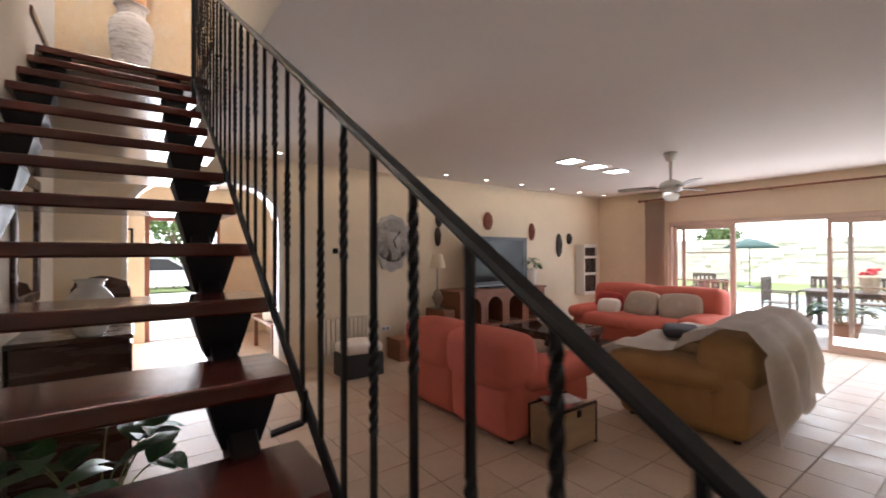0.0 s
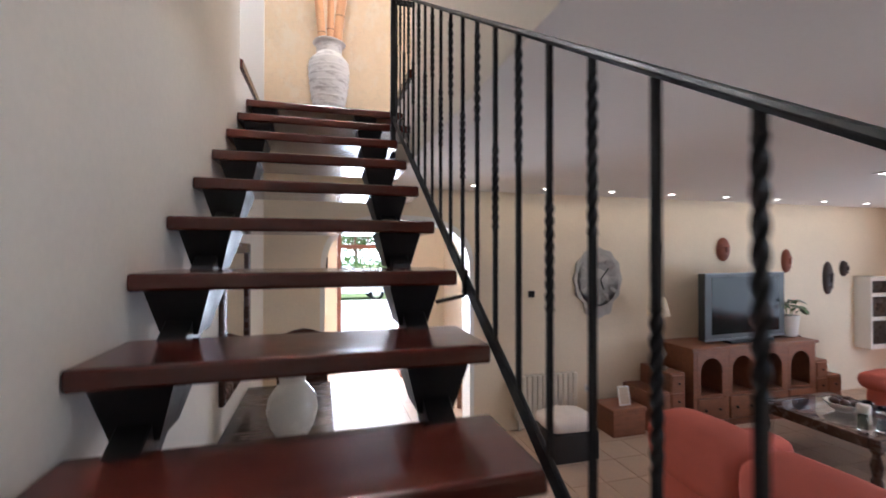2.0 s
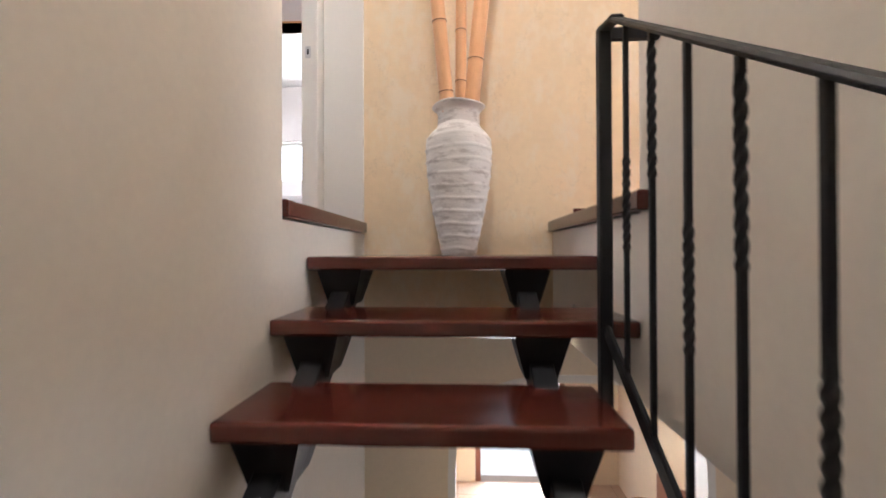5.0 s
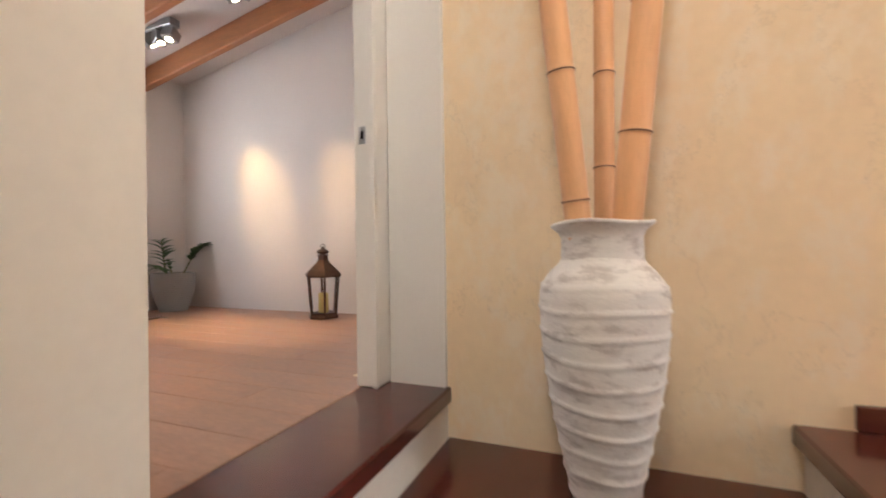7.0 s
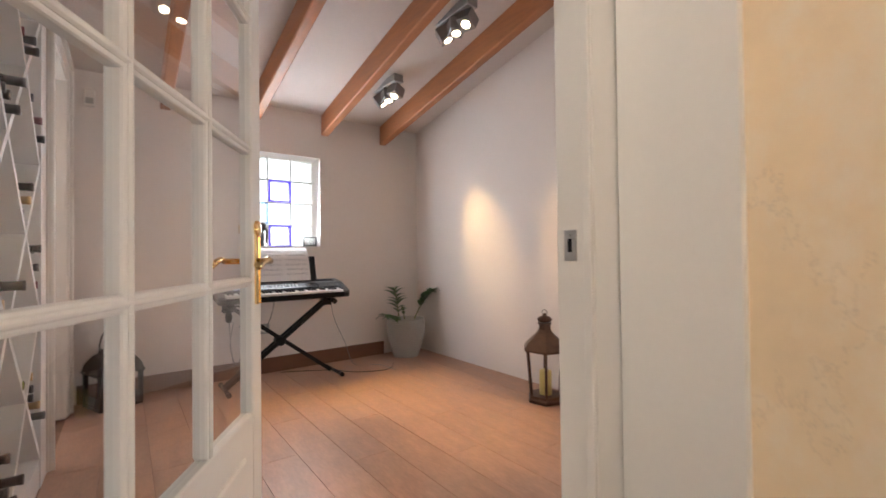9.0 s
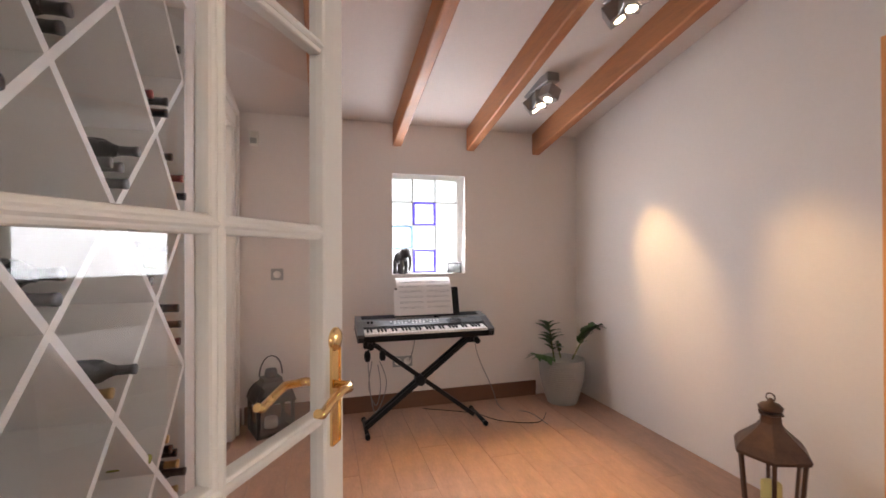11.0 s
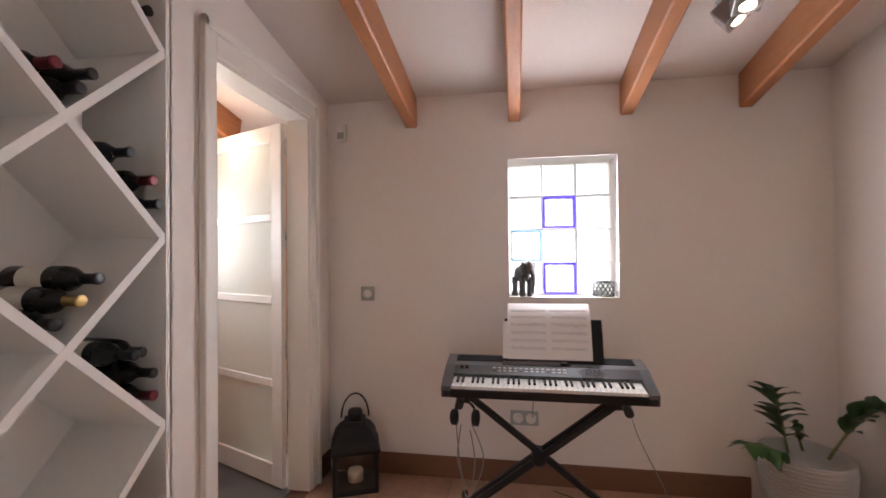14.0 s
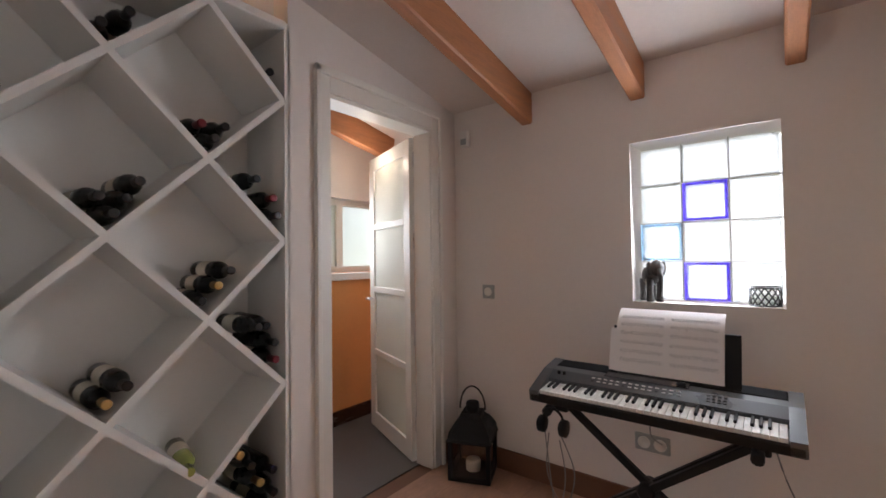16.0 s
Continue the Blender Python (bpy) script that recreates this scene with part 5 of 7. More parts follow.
# magazine box
mb = thing("magazine_box", pose(3.37, -0.44, F), "wooden magazine box with dark edges beside the sofa", "box")
part("body", join(box((-0.22, -0.14, 0.02), (0.22, 0.14, 0.30), 0.006)), mat("pale_wood", (0.36, 0.25, 0.15), 0.6, var=0.25, stretch=(1, 6, 6), bump=0.1), mb)
for x in (-0.225, 0.205):
    for y in (-0.145, 0.125):
        part("edge_strip", box((x, y, 0), (x + 0.02, y + 0.02, 0.315), 0.003), DARK_WOOD, mb)
for y in (-0.145, 0.125):
    part("edge_strip", box((-0.205, y, 0.295), (0.205, y + 0.02, 0.315), 0.003), DARK_WOOD, mb)
part("clasp", box((-0.02, -0.155, 0.24), (0.02, -0.14, 0.29), 0.003), IRON, mb)
solid("magazine", box((-0.14, -0.10, 0), (0.14, 0.10, 0.012), 0.002), mat("red_print", (0.42, 0.08, 0.07), 0.35, var=0.6, scale=14, bump=0), "glossy red magazine on the box", "magazine", m=pose(3.37, -0.44, F + 0.316, 0, 0, 15))
solid("magazine", box((-0.13, -0.095, 0), (0.13, 0.095, 0.01), 0.002), mat("grey_print", (0.45, 0.42, 0.42), 0.35, var=0.6, scale=14, bump=0), "glossy grey magazine on the box", "magazine", m=pose(3.35, -0.44, F + 0.329, 0, 0, -18))

# coffee table
ct = thing("coffee_table", pose(5.45, 1.40, F), "square dark wooden coffee table with a glass top", "table")
for sx in (-1, 1):
    for sy in (-1, 1):
        part("leg", turned([(0.03, 0.0), (0.042, 0.03), (0.042, 0.08), (0.028, 0.11), (0.045, 0.2), (0.028, 0.29), (0.045, 0.31), (0.045, 0.36)], 14, (sx * 0.45, sy * 0.45, 0)), DARK_WOOD, ct)
for s in (-1, 1):
    part("apron", box((-0.50, s * 0.46 - 0.04, 0.33), (0.50, s * 0.46 + 0.04, 0.425), 0.006), DARK_WOOD, ct)
    part("apron", box((s * 0.46 - 0.04, -0.42, 0.33), (s * 0.46 + 0.04, 0.42, 0.425), 0.006), DARK_WOOD, ct)
part("shelf_board", box((-0.42, -0.42, 0.335), (0.42, 0.42, 0.35)), DARK_WOOD, ct)
gt = part("glass_top", box((-0.42, -0.42, 0.412), (0.42, 0.42, 0.42)), GLASS, ct)
gt.visible_shadow = False
TZ = F + 0.4255
for x, y, r, h in ((5.10, 1.10, 0.035, 0.13), (5.20, 1.03, 0.03, 0.10)):
    g = solid("drinking_glass", turned([(r * 0.8, 0), (r, 0.01), (r, h), (r - 0.003, h), (r - 0.004, 0.012), (0.001, 0.01)], 18), GLASS, "clear tall drinking glass on the coffee table", "glass", "glasses on the table", pose(x, y, TZ - 0.004))
    g.visible_shadow = False
cj = thing("candle_jar", pose(5.32, 1.22, TZ - 0.004), "white pillar candle in a glass jar on the table", "candle")
part("candle", turned([(0.05, 0.0), (0.05, 0.15), (0.03, 0.155)], 20), WAXW, cj)
bw = thing("fruit_bowl", pose(5.45, 1.45, TZ - 0.004), "white ceramic bowl holding dark pine cones", "bowl")
part("bowl", turned([(0.06, 0.0), (0.10, 0.03), (0.15, 0.085), (0.145, 0.09), (0.09, 0.04), (0.02, 0.02)], 24), PAINT_WHITE, bw)
for k in range(5):
    part("pine_cone", ball((0.07 * math.cos(k * 1.26), 0.07 * math.sin(k * 1.26), 0.095), (0.045, 0.045, 0.04)), DARK_WOOD, bw)
for x, y in ((5.72, 1.30), (5.66, 1.42), (5.76, 1.44)):
    g = solid("glass_tealight", turned([(0.03, 0), (0.045, 0.02), (0.04, 0.07), (0.037, 0.07), (0.041, 0.022), (0.01, 0.01)], 16), GLASS, "round clear glass tealight holder", "candle holder", "tealights on the table", pose(x, y, TZ - 0.004))
    g.visible_shadow = False

# ---- television wall ----
cab = thing("tv_cabinet", pose(5.46, 2.54, F) @ Matrix.Diagonal((1.07, 1, 1, 1)), "waxed pine cabinet with four arched niches and drawers", "cabinet")
part("top_board", box((-0.88, -0.27, 0.85), (0.88, 0.27, 0.885), 0.008, 2), PINE, cab)
part("plinth", box((-0.86, -0.25, 0.0), (0.86, 0.27, 0.07)), PINE, cab)
part("back_panel", box((-0.85, 0.24, 0.07), (0.85, 0.265, 0.85)), DARK_WOOD, cab)
part("middle_board", box((-0.85, -0.25, 0.335), (0.85, 0.24, 0.36)), PINE, cab)
for k in range(5):
    x = -0.85 + 0.4125 * k
    part("upright", box((x, -0.25, 0.07), (x + 0.05, 0.24, 0.85), 0.004), PINE, cab)
for k in range(4):
    x0 = -0.80 + 0.4125 * k
    w = 0.3625
    pts = [(x0, 0.85), (x0, 0.36), (x0 + 0.04, 0.36), (x0 + 0.04, 0.62)]
    pts += [(x0 + w / 2 - (w / 2 - 0.04) * math.cos(math.pi * i / 12), 0.62 + 0.15 * math.sin(math.pi * i / 12)) for i in range(13)]
    pts += [(x0 + w - 0.04, 0.36), (x0 + w, 0.36), (x0 + w, 0.85)]
    part("arch_front", prism([(x, -0.252, z) for x, z in pts], (0, 0.025, 0)), PINE, cab)
    dr = part("drawer", box((x0 + 0.008, -0.262, 0.085), (x0 + w - 0.008, 0.2, 0.325), 0.006, 2), PINE, cab)
    for dx in (0.09, w - 0.09):
        part("knob", ball((x0 + dx, -0.272, 0.205), (0.014, 0.014, 0.014), 8), IRON, dr)
for x, hs in ((4.27, (0.62, 0.44)), (6.66, (0.62, 0.44))):
    sgn = 1 if x < 5 else -1
    st = thing("drawer_stack", pose(x, 2.56, F), "stepped waxed pine drawer unit beside the cabinet", "drawers", "stepped drawer units")
    for i, (xa, xb, h) in enumerate(((0.02, 0.22, 0.62), (-0.22, 0.02, 0.42))):
        xa, xb = sorted((xa * sgn, xb * sgn))
        part("case", box((xa, -0.22, 0.0), (xb, 0.24, h), 0.006), PINE, st)
        for r in range(int(h / 0.2)):
            dr = part("drawer", box((xa + 0.015, -0.232, 0.03 + r * 0.195), (xb - 0.015, -0.1, 0.205 + r * 0.195), 0.005, 2), PINE, st)
            part("knob", ball(((xa + xb) / 2, -0.242, 0.12 + r * 0.195), (0.013, 0.013, 0.013), 8), IRON, dr)
tv = thing("television", pose(5.51, 2.48, F + 0.887, 0, 0, 4) @ Matrix.Diagonal((1.05, 1, 1.0, 1)), "wide grey-framed flat television on the cabinet", "television")
part("housing", join(box((-0.64, -0.02, 0.03), (0.64, 0.07, 0.80), 0.01, 2), box((-0.4, 0.05, 0.1), (0.4, 0.16, 0.6), 0.03, 2)), mat("tv_grey", (0.035, 0.042, 0.045), 0.5, 0.0, var=0.08, bump=0.0), tv)
part("screen", box((-0.54, -0.024, 0.10), (0.54, -0.019, 0.755)), mat("tv_screen", (0.008, 0.010, 0.010), 0.15, spec=0.12, var=0.1, bump=0), tv, "dark glossy screen")
for za, zb in ((0.025, 0.05), (0.79, 0.806)):
    part("silver_edge", box((-0.645, -0.026, za), (0.645, 0.0, zb), 0.003), SILVER, tv)
part("stand_foot", box((-0.34, -0.10, 0.0), (0.34, 0.14, 0.028), 0.008, 2), BLACK, tv)
tl = thing("table_lamp", pose(4.34, 2.56, F + 0.62), "small table lamp with a pleated cream shade", "lamp")
part("base", turned([(0.09, 0), (0.10, 0.015), (0.03, 0.03), (0.05, 0.10), (0.085, 0.17), (0.05, 0.25), (0.015, 0.30), (0.012, 0.62)], 20), mat("aged_ceramic", (0.30, 0.24, 0.18), 0.4, var=0.3, bump=0.1), tl)
part("shade", turned([(0.125, 0.60), (0.07, 0.80), (0.067, 0.80), (0.121, 0.60)], 24, cap=False), mat("shade_cloth", (0.72, 0.62, 0.46), 0.9, var=0.06, bump=0.1), tl, "pleated cream shade")
pp = thing("potted_plant", pose(6.30, 2.56, F + 0.886), "leafy green plant in a white pot on the cabinet", "plant")
part("pot", turned([(0.085, 0.0), (0.10, 0.02), (0.125, 0.25), (0.13, 0.26), (0.115, 0.26), (0.11, 0.22), (0.0, 0.21)], 24), PAINT_WHITE, pp)
for k in range(7):
    a = k * 0.9
    frond(pp, (0.02 * math.cos(a), 0.02 * math.sin(a), 0.22), (0.22 * math.cos(a), 0.16 * math.sin(a), 0.30 + 0.07 * (k % 3)), 0.10, 4, 0.2, 1.1, 0.45, r=0.004)
solid("statuette", join(turned([(0.045, 0), (0.045, 0.02), (0.02, 0.04), (0.03, 0.12), (0.022, 0.18), (0.03, 0.22), (0.015, 0.25)], 14)), DARK_WOOD, "slim dark wooden statuette beside the plant", "statuette", m=pose(6.55, 2.60, F + 0.62))
for x, y, zt, sc in ((6.82, 2.5, 0.42, 1.0), (6.73, 2.44, 0.42, 0.7)):
    solid("ceramic_ornament", turned([(0.04 * sc, 0), (0.06 * sc, 0.05 * sc), (0.045 * sc, 0.1 * sc), (0.02 * sc, 0.13 * sc)], 16), PAINT_WHITE, "small white ceramic ornament on the drawers", "ornament", "ornaments", pose(x, y, F + zt + 0.001))

# carved wall ornament and masks
CARVED = mat("limed_carved_wood", (0.42, 0.40, 0.37), 0.8, var=0.3, scale=12, bump=0.4)
# Darker copy of the limed wood: a recess's shade put into the colour.
CARVED_SHADE = mat("limed_recess_shade", (0.30, 0.28, 0.255), 0.8, var=0.3, scale=12, bump=0.4)
ck = thing("wall_clock", pose(3.72, YN, -1.60), "carved greyish oval wall ornament with a pointed foot", "clock")
out = []
for i in range(48):
    a = 2 * math.pi * i / 48
    r = 1 + 0.035 * math.cos(a * 12)
    drop = 1.22 if math.sin(a) < -0.8 else 1.0
    out.append((0.31 * r * math.cos(a), -0.028, 0.36 * r * drop * math.sin(a)))
part("plate", prism(out, (0, 0.027, 0)), CARVED, ck)
# Flush disc; only its darker colour suggests a sunken centre.
part("shaded_disc", moved(turned([(0.275, -0.004), (0.275, 0.0)], 40), Matrix.Translation((0, -0.028, 0.0)) @ Matrix.Rotation(radians(90), 4, "X") @ Matrix.Diagonal((1, 1.12, 1, 1))), CARVED_SHADE, ck)
for i in range(12):
    a = 2 * math.pi * i / 12
    part("numeral_bar", moved(box((-0.02, -0.045, -0.045), (0.02, -0.032, 0.045), 0.008), Matrix.Translation((0.215 * math.sin(a), 0, 0.24 * math.cos(a))) @ Matrix.Rotation(a, 4, "Y")), CARVED, ck)
part("rosette", moved(turned([(0.12, 0.0), (0.11, 0.012), (0.06, 0.016), (0.03, 0.03), (0.0, 0.032)], 24, cap=False), Matrix.Translation((0, -0.031, 0)) @ Matrix.Rotation(radians(90), 4, "X")), CARVED, ck)
# Clock-like hands added to the carved disc, which is an ornament.
for a, l in ((40, 0.17), (160, 0.12)):
    part("added_hand", moved(box((-0.008, -0.066, 0), (0.008, -0.062, l), 0.002), Matrix.Rotation(radians(a), 4, "Y")), IRON, ck)
MASK_R = mat("mask_red_wood", (0.20, 0.055, 0.03), 0.5, var=0.5, scale=12, bump=0.2)
MASK_D = mat("mask_dark_wood", (0.035, 0.022, 0.018), 0.5, var=0.5, scale=12, bump=0.2)
PALE = mat("mask_pale_paint", (0.55, 0.45, 0.33), 0.7, var=0.2, scale=14, bump=0.1)


def mask(x, z, w, h, main, label):
    mk = part("wall_mask", join(moved(ball((0, 0, 0), (w / 2, 0.05, h / 2), 16), Matrix.Identity(4)), box((-w * 0.09, -0.068, -h * 0.12), (w * 0.09, -0.02, h * 0.14), 0.006), ball((0, -0.05, -h * 0.26), (w * 0.2, 0.012, h * 0.04), 8), ball((-w * 0.2, -0.045, h * 0.12), (w * 0.12, 0.012, h * 0.035), 8), ball((w * 0.2, -0.045, h * 0.12), (w * 0.12, 0.012, h * 0.035), 8)), main)
    mk.matrix_world = pose(x, YN - 0.012, z)
    return tagged(mk, label, "mask", "masks on the wall")


mask(4.545, -1.24, 0.13, 0.30, MASK_D, "long dark wooden mask hung on the wall")
mask(4.525, -1.53, 0.11, 0.30, MASK_D, "slim dark and pale wooden carving hung on the wall")
mask(5.56, -1.25, 0.20, 0.30, MASK_R, "reddish brown wooden mask hung above the television")
mask(6.63, -1.40, 0.15, 0.32, MASK_R, "red brown wooden mask hung above the television")
mask(7.40, -1.64, 0.17, 0.46, MASK_D, "dark wooden mask with pale eyes hung on the wall")
mask(7.71, -1.51, 0.14, 0.22, MASK_D, "small dark wooden mask hung on the wall")
# white niche cabinet on the wall
nc = thing("wall_niche", pose(8.15, YN, -2.12), "narrow white wall cabinet with three dark openings", "wall shelf")
for x in (-0.22, 0.19):
    part("side_panel", box((x, -0.2, -0.50), (x + 0.03, -0.002, 0.50), 0.003), PAINT_WHITE, nc)
part("back_panel", box((-0.19, -0.02, -0.50), (0.19, -0.002, 0.50)), DARK_WOOD, nc)
for z, hh in ((-0.50, 0.06), (-0.11, 0.05), (0.22, 0.05), (0.44, 0.06)):
    part("shelf", box((-0.19, -0.2, z), (0.19, -0.022, z + hh), 0.003), PAINT_WHITE, nc)
# Opaque dark sheets added across the openings so that their insides look black.
NICHE_DARK = mat("dark_niche_fill", (0.02, 0.014, 0.012), 0.3, var=0.6, scale=20, bump=0.2)
for z0_, z1_ in ((-0.438, -0.112), (-0.058, 0.218), (0.272, 0.438)):
    part("dark_fill", box((-0.188, -0.172, z0_), (0.188, -0.162, z1_), 0.002), NICHE_DARK, nc, "opaque dark sheet added across the opening")
for z in (-0.435, -0.055, 0.275):
    part("ornament_piece", turned([(0.04, 0), (0.05, 0.05), (0.02, 0.12), (0.03, 0.15)], 12, (0, -0.1, z)), DARK_WOOD, nc)

# radiator, basket, small pieces by the wall
rd = thing("radiator", pose(3.03, YN, F), "cream ribbed panel radiator fixed under the wall", "radiator")
CREAM_METAL = mat("cream_enamel", (0.70, 0.62, 0.50), 0.4, var=0.04, bump=0.03)
for k in range(12):
    part("rib", box((-0.37 + k * 0.062, -0.10, 0.14), (-0.37 + k * 0.062 + 0.056, -0.03, 0.60), 0.012, 2), CREAM_METAL, rd)
part("header_pipe", join(tube([(-0.38, -0.065, 0.17), (0.38, -0.065, 0.17)], 0.018, 10), tube([(-0.38, -0.065, 0.57), (0.38, -0.065, 0.57)], 0.018, 10)), CREAM_METAL, rd)
for x in (-0.3, 0.3):
    part("bracket", box((x - 0.015, -0.04, 0.0), (x + 0.015, -0.001, 0.55)), CREAM_METAL, rd)
bk = thing("storage_basket", pose(2.92, 2.19, F), "black woven storage basket with a cream cushion on top", "basket")
part("body", box((-0.24, -0.19, 0.0), (0.24, 0.19, 0.27), 0.015, 2), mat("black_wicker", (0.02, 0.018, 0.017), 0.7, var=0.5, scale=30, fine=200, bump=0.8), bk)
solid("cushion", soft((-0.22, -0.17, 0.0), (0.22, 0.17, 0.11), 0.045, 0.03, 3, 2), THROW, "cream seat cushion on the black basket", "cushion", m=pose(2.92, 2.19, F + 0.275))
wb = thing("wooden_box", pose(3.78, 2.52, F), "small red brown wooden chest by the wall", "chest")
part("body", box((-0.2, -0.17, 0.0), (0.2, 0.17, 0.24), 0.006), PINE, wb)
part("lid", box((-0.21, -0.18, 0.242), (0.21, 0.18, 0.29), 0.01, 2), PINE, wb)
pf = thing("picture_frame", pose(3.80, 2.44, F + 0.291, -12, 0, 0), "small white photo frame on the wooden chest", "frame")
part("frame", join(box((-0.07, 0, 0), (-0.055, 0.015, 0.2)), box((0.055, 0, 0), (0.07, 0.015, 0.2)), box((-0.055, 0, 0), (0.055, 0.015, 0.015)), box((-0.055, 0, 0.185), (0.055, 0.015, 0.2))), PAINT_WHITE, pf)
part("picture", box((-0.055, 0.005, 0.015), (0.055, 0.012, 0.185)), PALE, pf)
ts = thing("thermostat", pose(2.88, YN, -1.75), "small black square thermostat on the wall", "thermostat")
part("housing", box((-0.035, -0.022, -0.035), (0.035, -0.001, 0.035), 0.004), BLACK, ts)
ws = thing("wall_socket", pose(3.62, YN, F + 0.38), "pale wall socket near the floor", "socket")
part("plate", box((-0.07, -0.012, -0.04), (0.07, -0.001, 0.04), 0.003), PAINT_WHITE, ws)
for x in (-0.033, 0.033):
    part("outlet", moved(turned([(0.024, 0), (0.024, 0.004)], 16), Matrix.Translation((x, -0.012, 0)) @ Matrix.Rotation(radians(90), 4, "X")), GREY_PL, ws)

# ---- living room: ceiling ----
fan = thing("ceiling_fan", pose(5.74, -0.115, C, 0, 0, 105), "white ceiling fan with three pale blades at rest", "fan")
part("canopy", turned([(0.0, -0.10), (0.05, -0.09), (0.075, -0.02), (0.075, -0.001)], 20), PAINT_WHITE, fan)
part("rod", turned([(0.016, -0.32), (0.016, -0.08)], 12), PAINT_WHITE, fan)
part("motor", turned([(0.05, -0.46), (0.11, -0.44), (0.125, -0.40), (0.11, -0.345), (0.04, -0.31)], 24), PAINT_WHITE, fan)
part("light_bowl", turned([(0.0, -0.56), (0.06, -0.545), (0.09, -0.50), (0.075, -0.455)], 20, cap=False), FROST, fan, "frosted light bowl")
FAN_GREY = mat("fan_blade_grey", (0.30, 0.26, 0.22), 0.5, var=0.1)
for k in range(3):
    bl = part("blade", moved(join(prism([(0.14, -0.05, -0.40), (0.54, -0.065, -0.40), (0.57, -0.03, -0.40), (0.57, 0.03, -0.40), (0.54, 0.065, -0.40), (0.14, 0.05, -0.40)], (0, 0, 0.008)), box((0.08, -0.02, -0.41), (0.2, 0.02, -0.40), 0.003)), Matrix.Rotation(math.pi * 2 / 3 * k, 4, "Z") @ Matrix.Rotation(radians(7), 4, "X")), FAN_GREY, fan)
PANEL = glow("panel_glow", (1.0, 0.97, 0.92), 9.0)
for x, y in ((5.14, 0.815), (5.68, 0.84), (6.21, 0.85)):
    dl = thing("recessed_light", pose(x, y, C), "square recessed ceiling light, lit", "ceiling light", "recessed ceiling lights")
    part("frame", join(box((-0.15, -0.15, -0.012), (-0.125, 0.15, -0.001)), box((0.125, -0.15, -0.012), (0.15, 0.15, -0.001)), box((-0.125, -0.15, -0.012), (0.125, -0.125, -0.001)), box((-0.125, 0.125, -0.012), (0.125, 0.15, -0.001))), PAINT_WHITE, dl)
    part("diffuser", box((-0.125, -0.125, -0.008), (0.125, 0.125, -0.002)), PANEL, dl)
SPOTGLOW = glow("small_spot_glow", (1.0, 0.88, 0.7), 14.0)
for k in range(9):
    x = 2.078 + 0.7835 * k
    rs = thing("ceiling_downlight", pose(x, 2.454, C), "small recessed ceiling downlight along the wall", "downlight", "downlights along the wall")
    part("rim", turned([(0.04, -0.006), (0.045, -0.001), (0.03, -0.001), (0.03, -0.005)], 16, cap=False), STEEL, rs)
    part("bulb", turned([(0.024, -0.005), (0.026, -0.001)], 12), SPOTGLOW, rs)
lamp("downlight_wash", "AREA", 4, (1.0, 0.8, 0.55), look((5.2, 2.50, C - 0.02), (5.2, 2.6, F)), size=(6.3, 0.05))

# ---- sliding door, curtain ----
FRAME = mat("pale_door_frame", (0.70, 0.58, 0.50), 0.45, var=0.06, bump=0.05)
sd = thing("door_sliding", pose(XE + 0.08, 0.0, F), "wide sliding glass door with pale frames, partly open", "sliding door")
sd["kind"] = "structure"
H = ztop - F
part("track", box((-0.06, y0, 0.0), (0.12, y1, 0.03), 0.004), FRAME, sd)
part("head_frame", box((-0.06, y0, H - 0.07), (0.12, y1, H), 0.004), FRAME, sd)
part("jamb", box((-0.06, y1 - 0.05, 0.03), (0.12, y1, H - 0.07), 0.004), FRAME, sd)
part("jamb", box((-0.06, y0, 0.03), (0.12, y0 + 0.05, H - 0.07), 0.004), FRAME, sd)
for dx, ya, yb in ((0.05, 0.37, 1.34), (-0.01, 0.32, 1.17), (-0.01, -1.85, -0.83), (0.05, -2.22, -1.04), (-0.01, -3.15, -2.06)):
    w = 0.055
    lf = part("leaf_frame", join(box((dx - 0.02, ya, 0.03), (dx + 0.02, ya + w, H - 0.07), 0.003), box((dx - 0.02, yb - w, 0.03), (dx + 0.02, yb, H - 0.07), 0.003), box((dx - 0.02, ya + w, 0.03), (dx + 0.02, yb - w, 0.11), 0.003), box((dx - 0.02, ya + w, H - 0.14), (dx + 0.02, yb - w, H - 0.07), 0.003)), FRAME, sd)
    for z in (0.93, 1.42):
        part("glazing_bar", box((dx - 0.010, ya + w, z), (dx + 0.010, yb - w, z + 0.022)), FRAME, lf)
    p = part("pane", box((dx - 0.004, ya + w - 0.005, 0.10), (dx + 0.004, yb - w + 0.005, H - 0.13)), GLASS, lf)
    p.visible_shadow = False
cr = thing("curtain_rail", pose(XE - 0.10, -0.2, -0.80), "long wooden curtain rail above the sliding door", "curtain rail")
part("rail", tube([(0, -3.4, 0), (0, 2.05, 0)], 0.016, 12), PINE, cr)
for y in (2.07, -3.42):
    part("finial", ball((0, y, 0), (0.03, 0.04, 0.03), 10), PINE, cr)
for y in (1.98, 0.0, -2.0):
    part("bracket", box((0, y - 0.012, -0.02), (0.099, y + 0.012, 0.02)), PINE, cr)
bm = bmesh.new()
rows_c = []
for j in range(9):
    z = -0.83 - 2.34 * j / 8
    rows_c.append([bm.verts.new((XE - 0.10 + 0.03 * math.sin(i * 1.55) * (0.6 + 0.05 * j), 1.40 + 0.36 * i / 40, z)) for i in range(41)])
for a, b in zip(rows_c, rows_c[1:]):
    for i in range(40):
        f = bm.faces.new((a[i], a[i + 1], b[i + 1], b[i]))
        f.smooth = True
bmesh.ops.solidify(bm, geom=list(bm.faces), thickness=0.003)
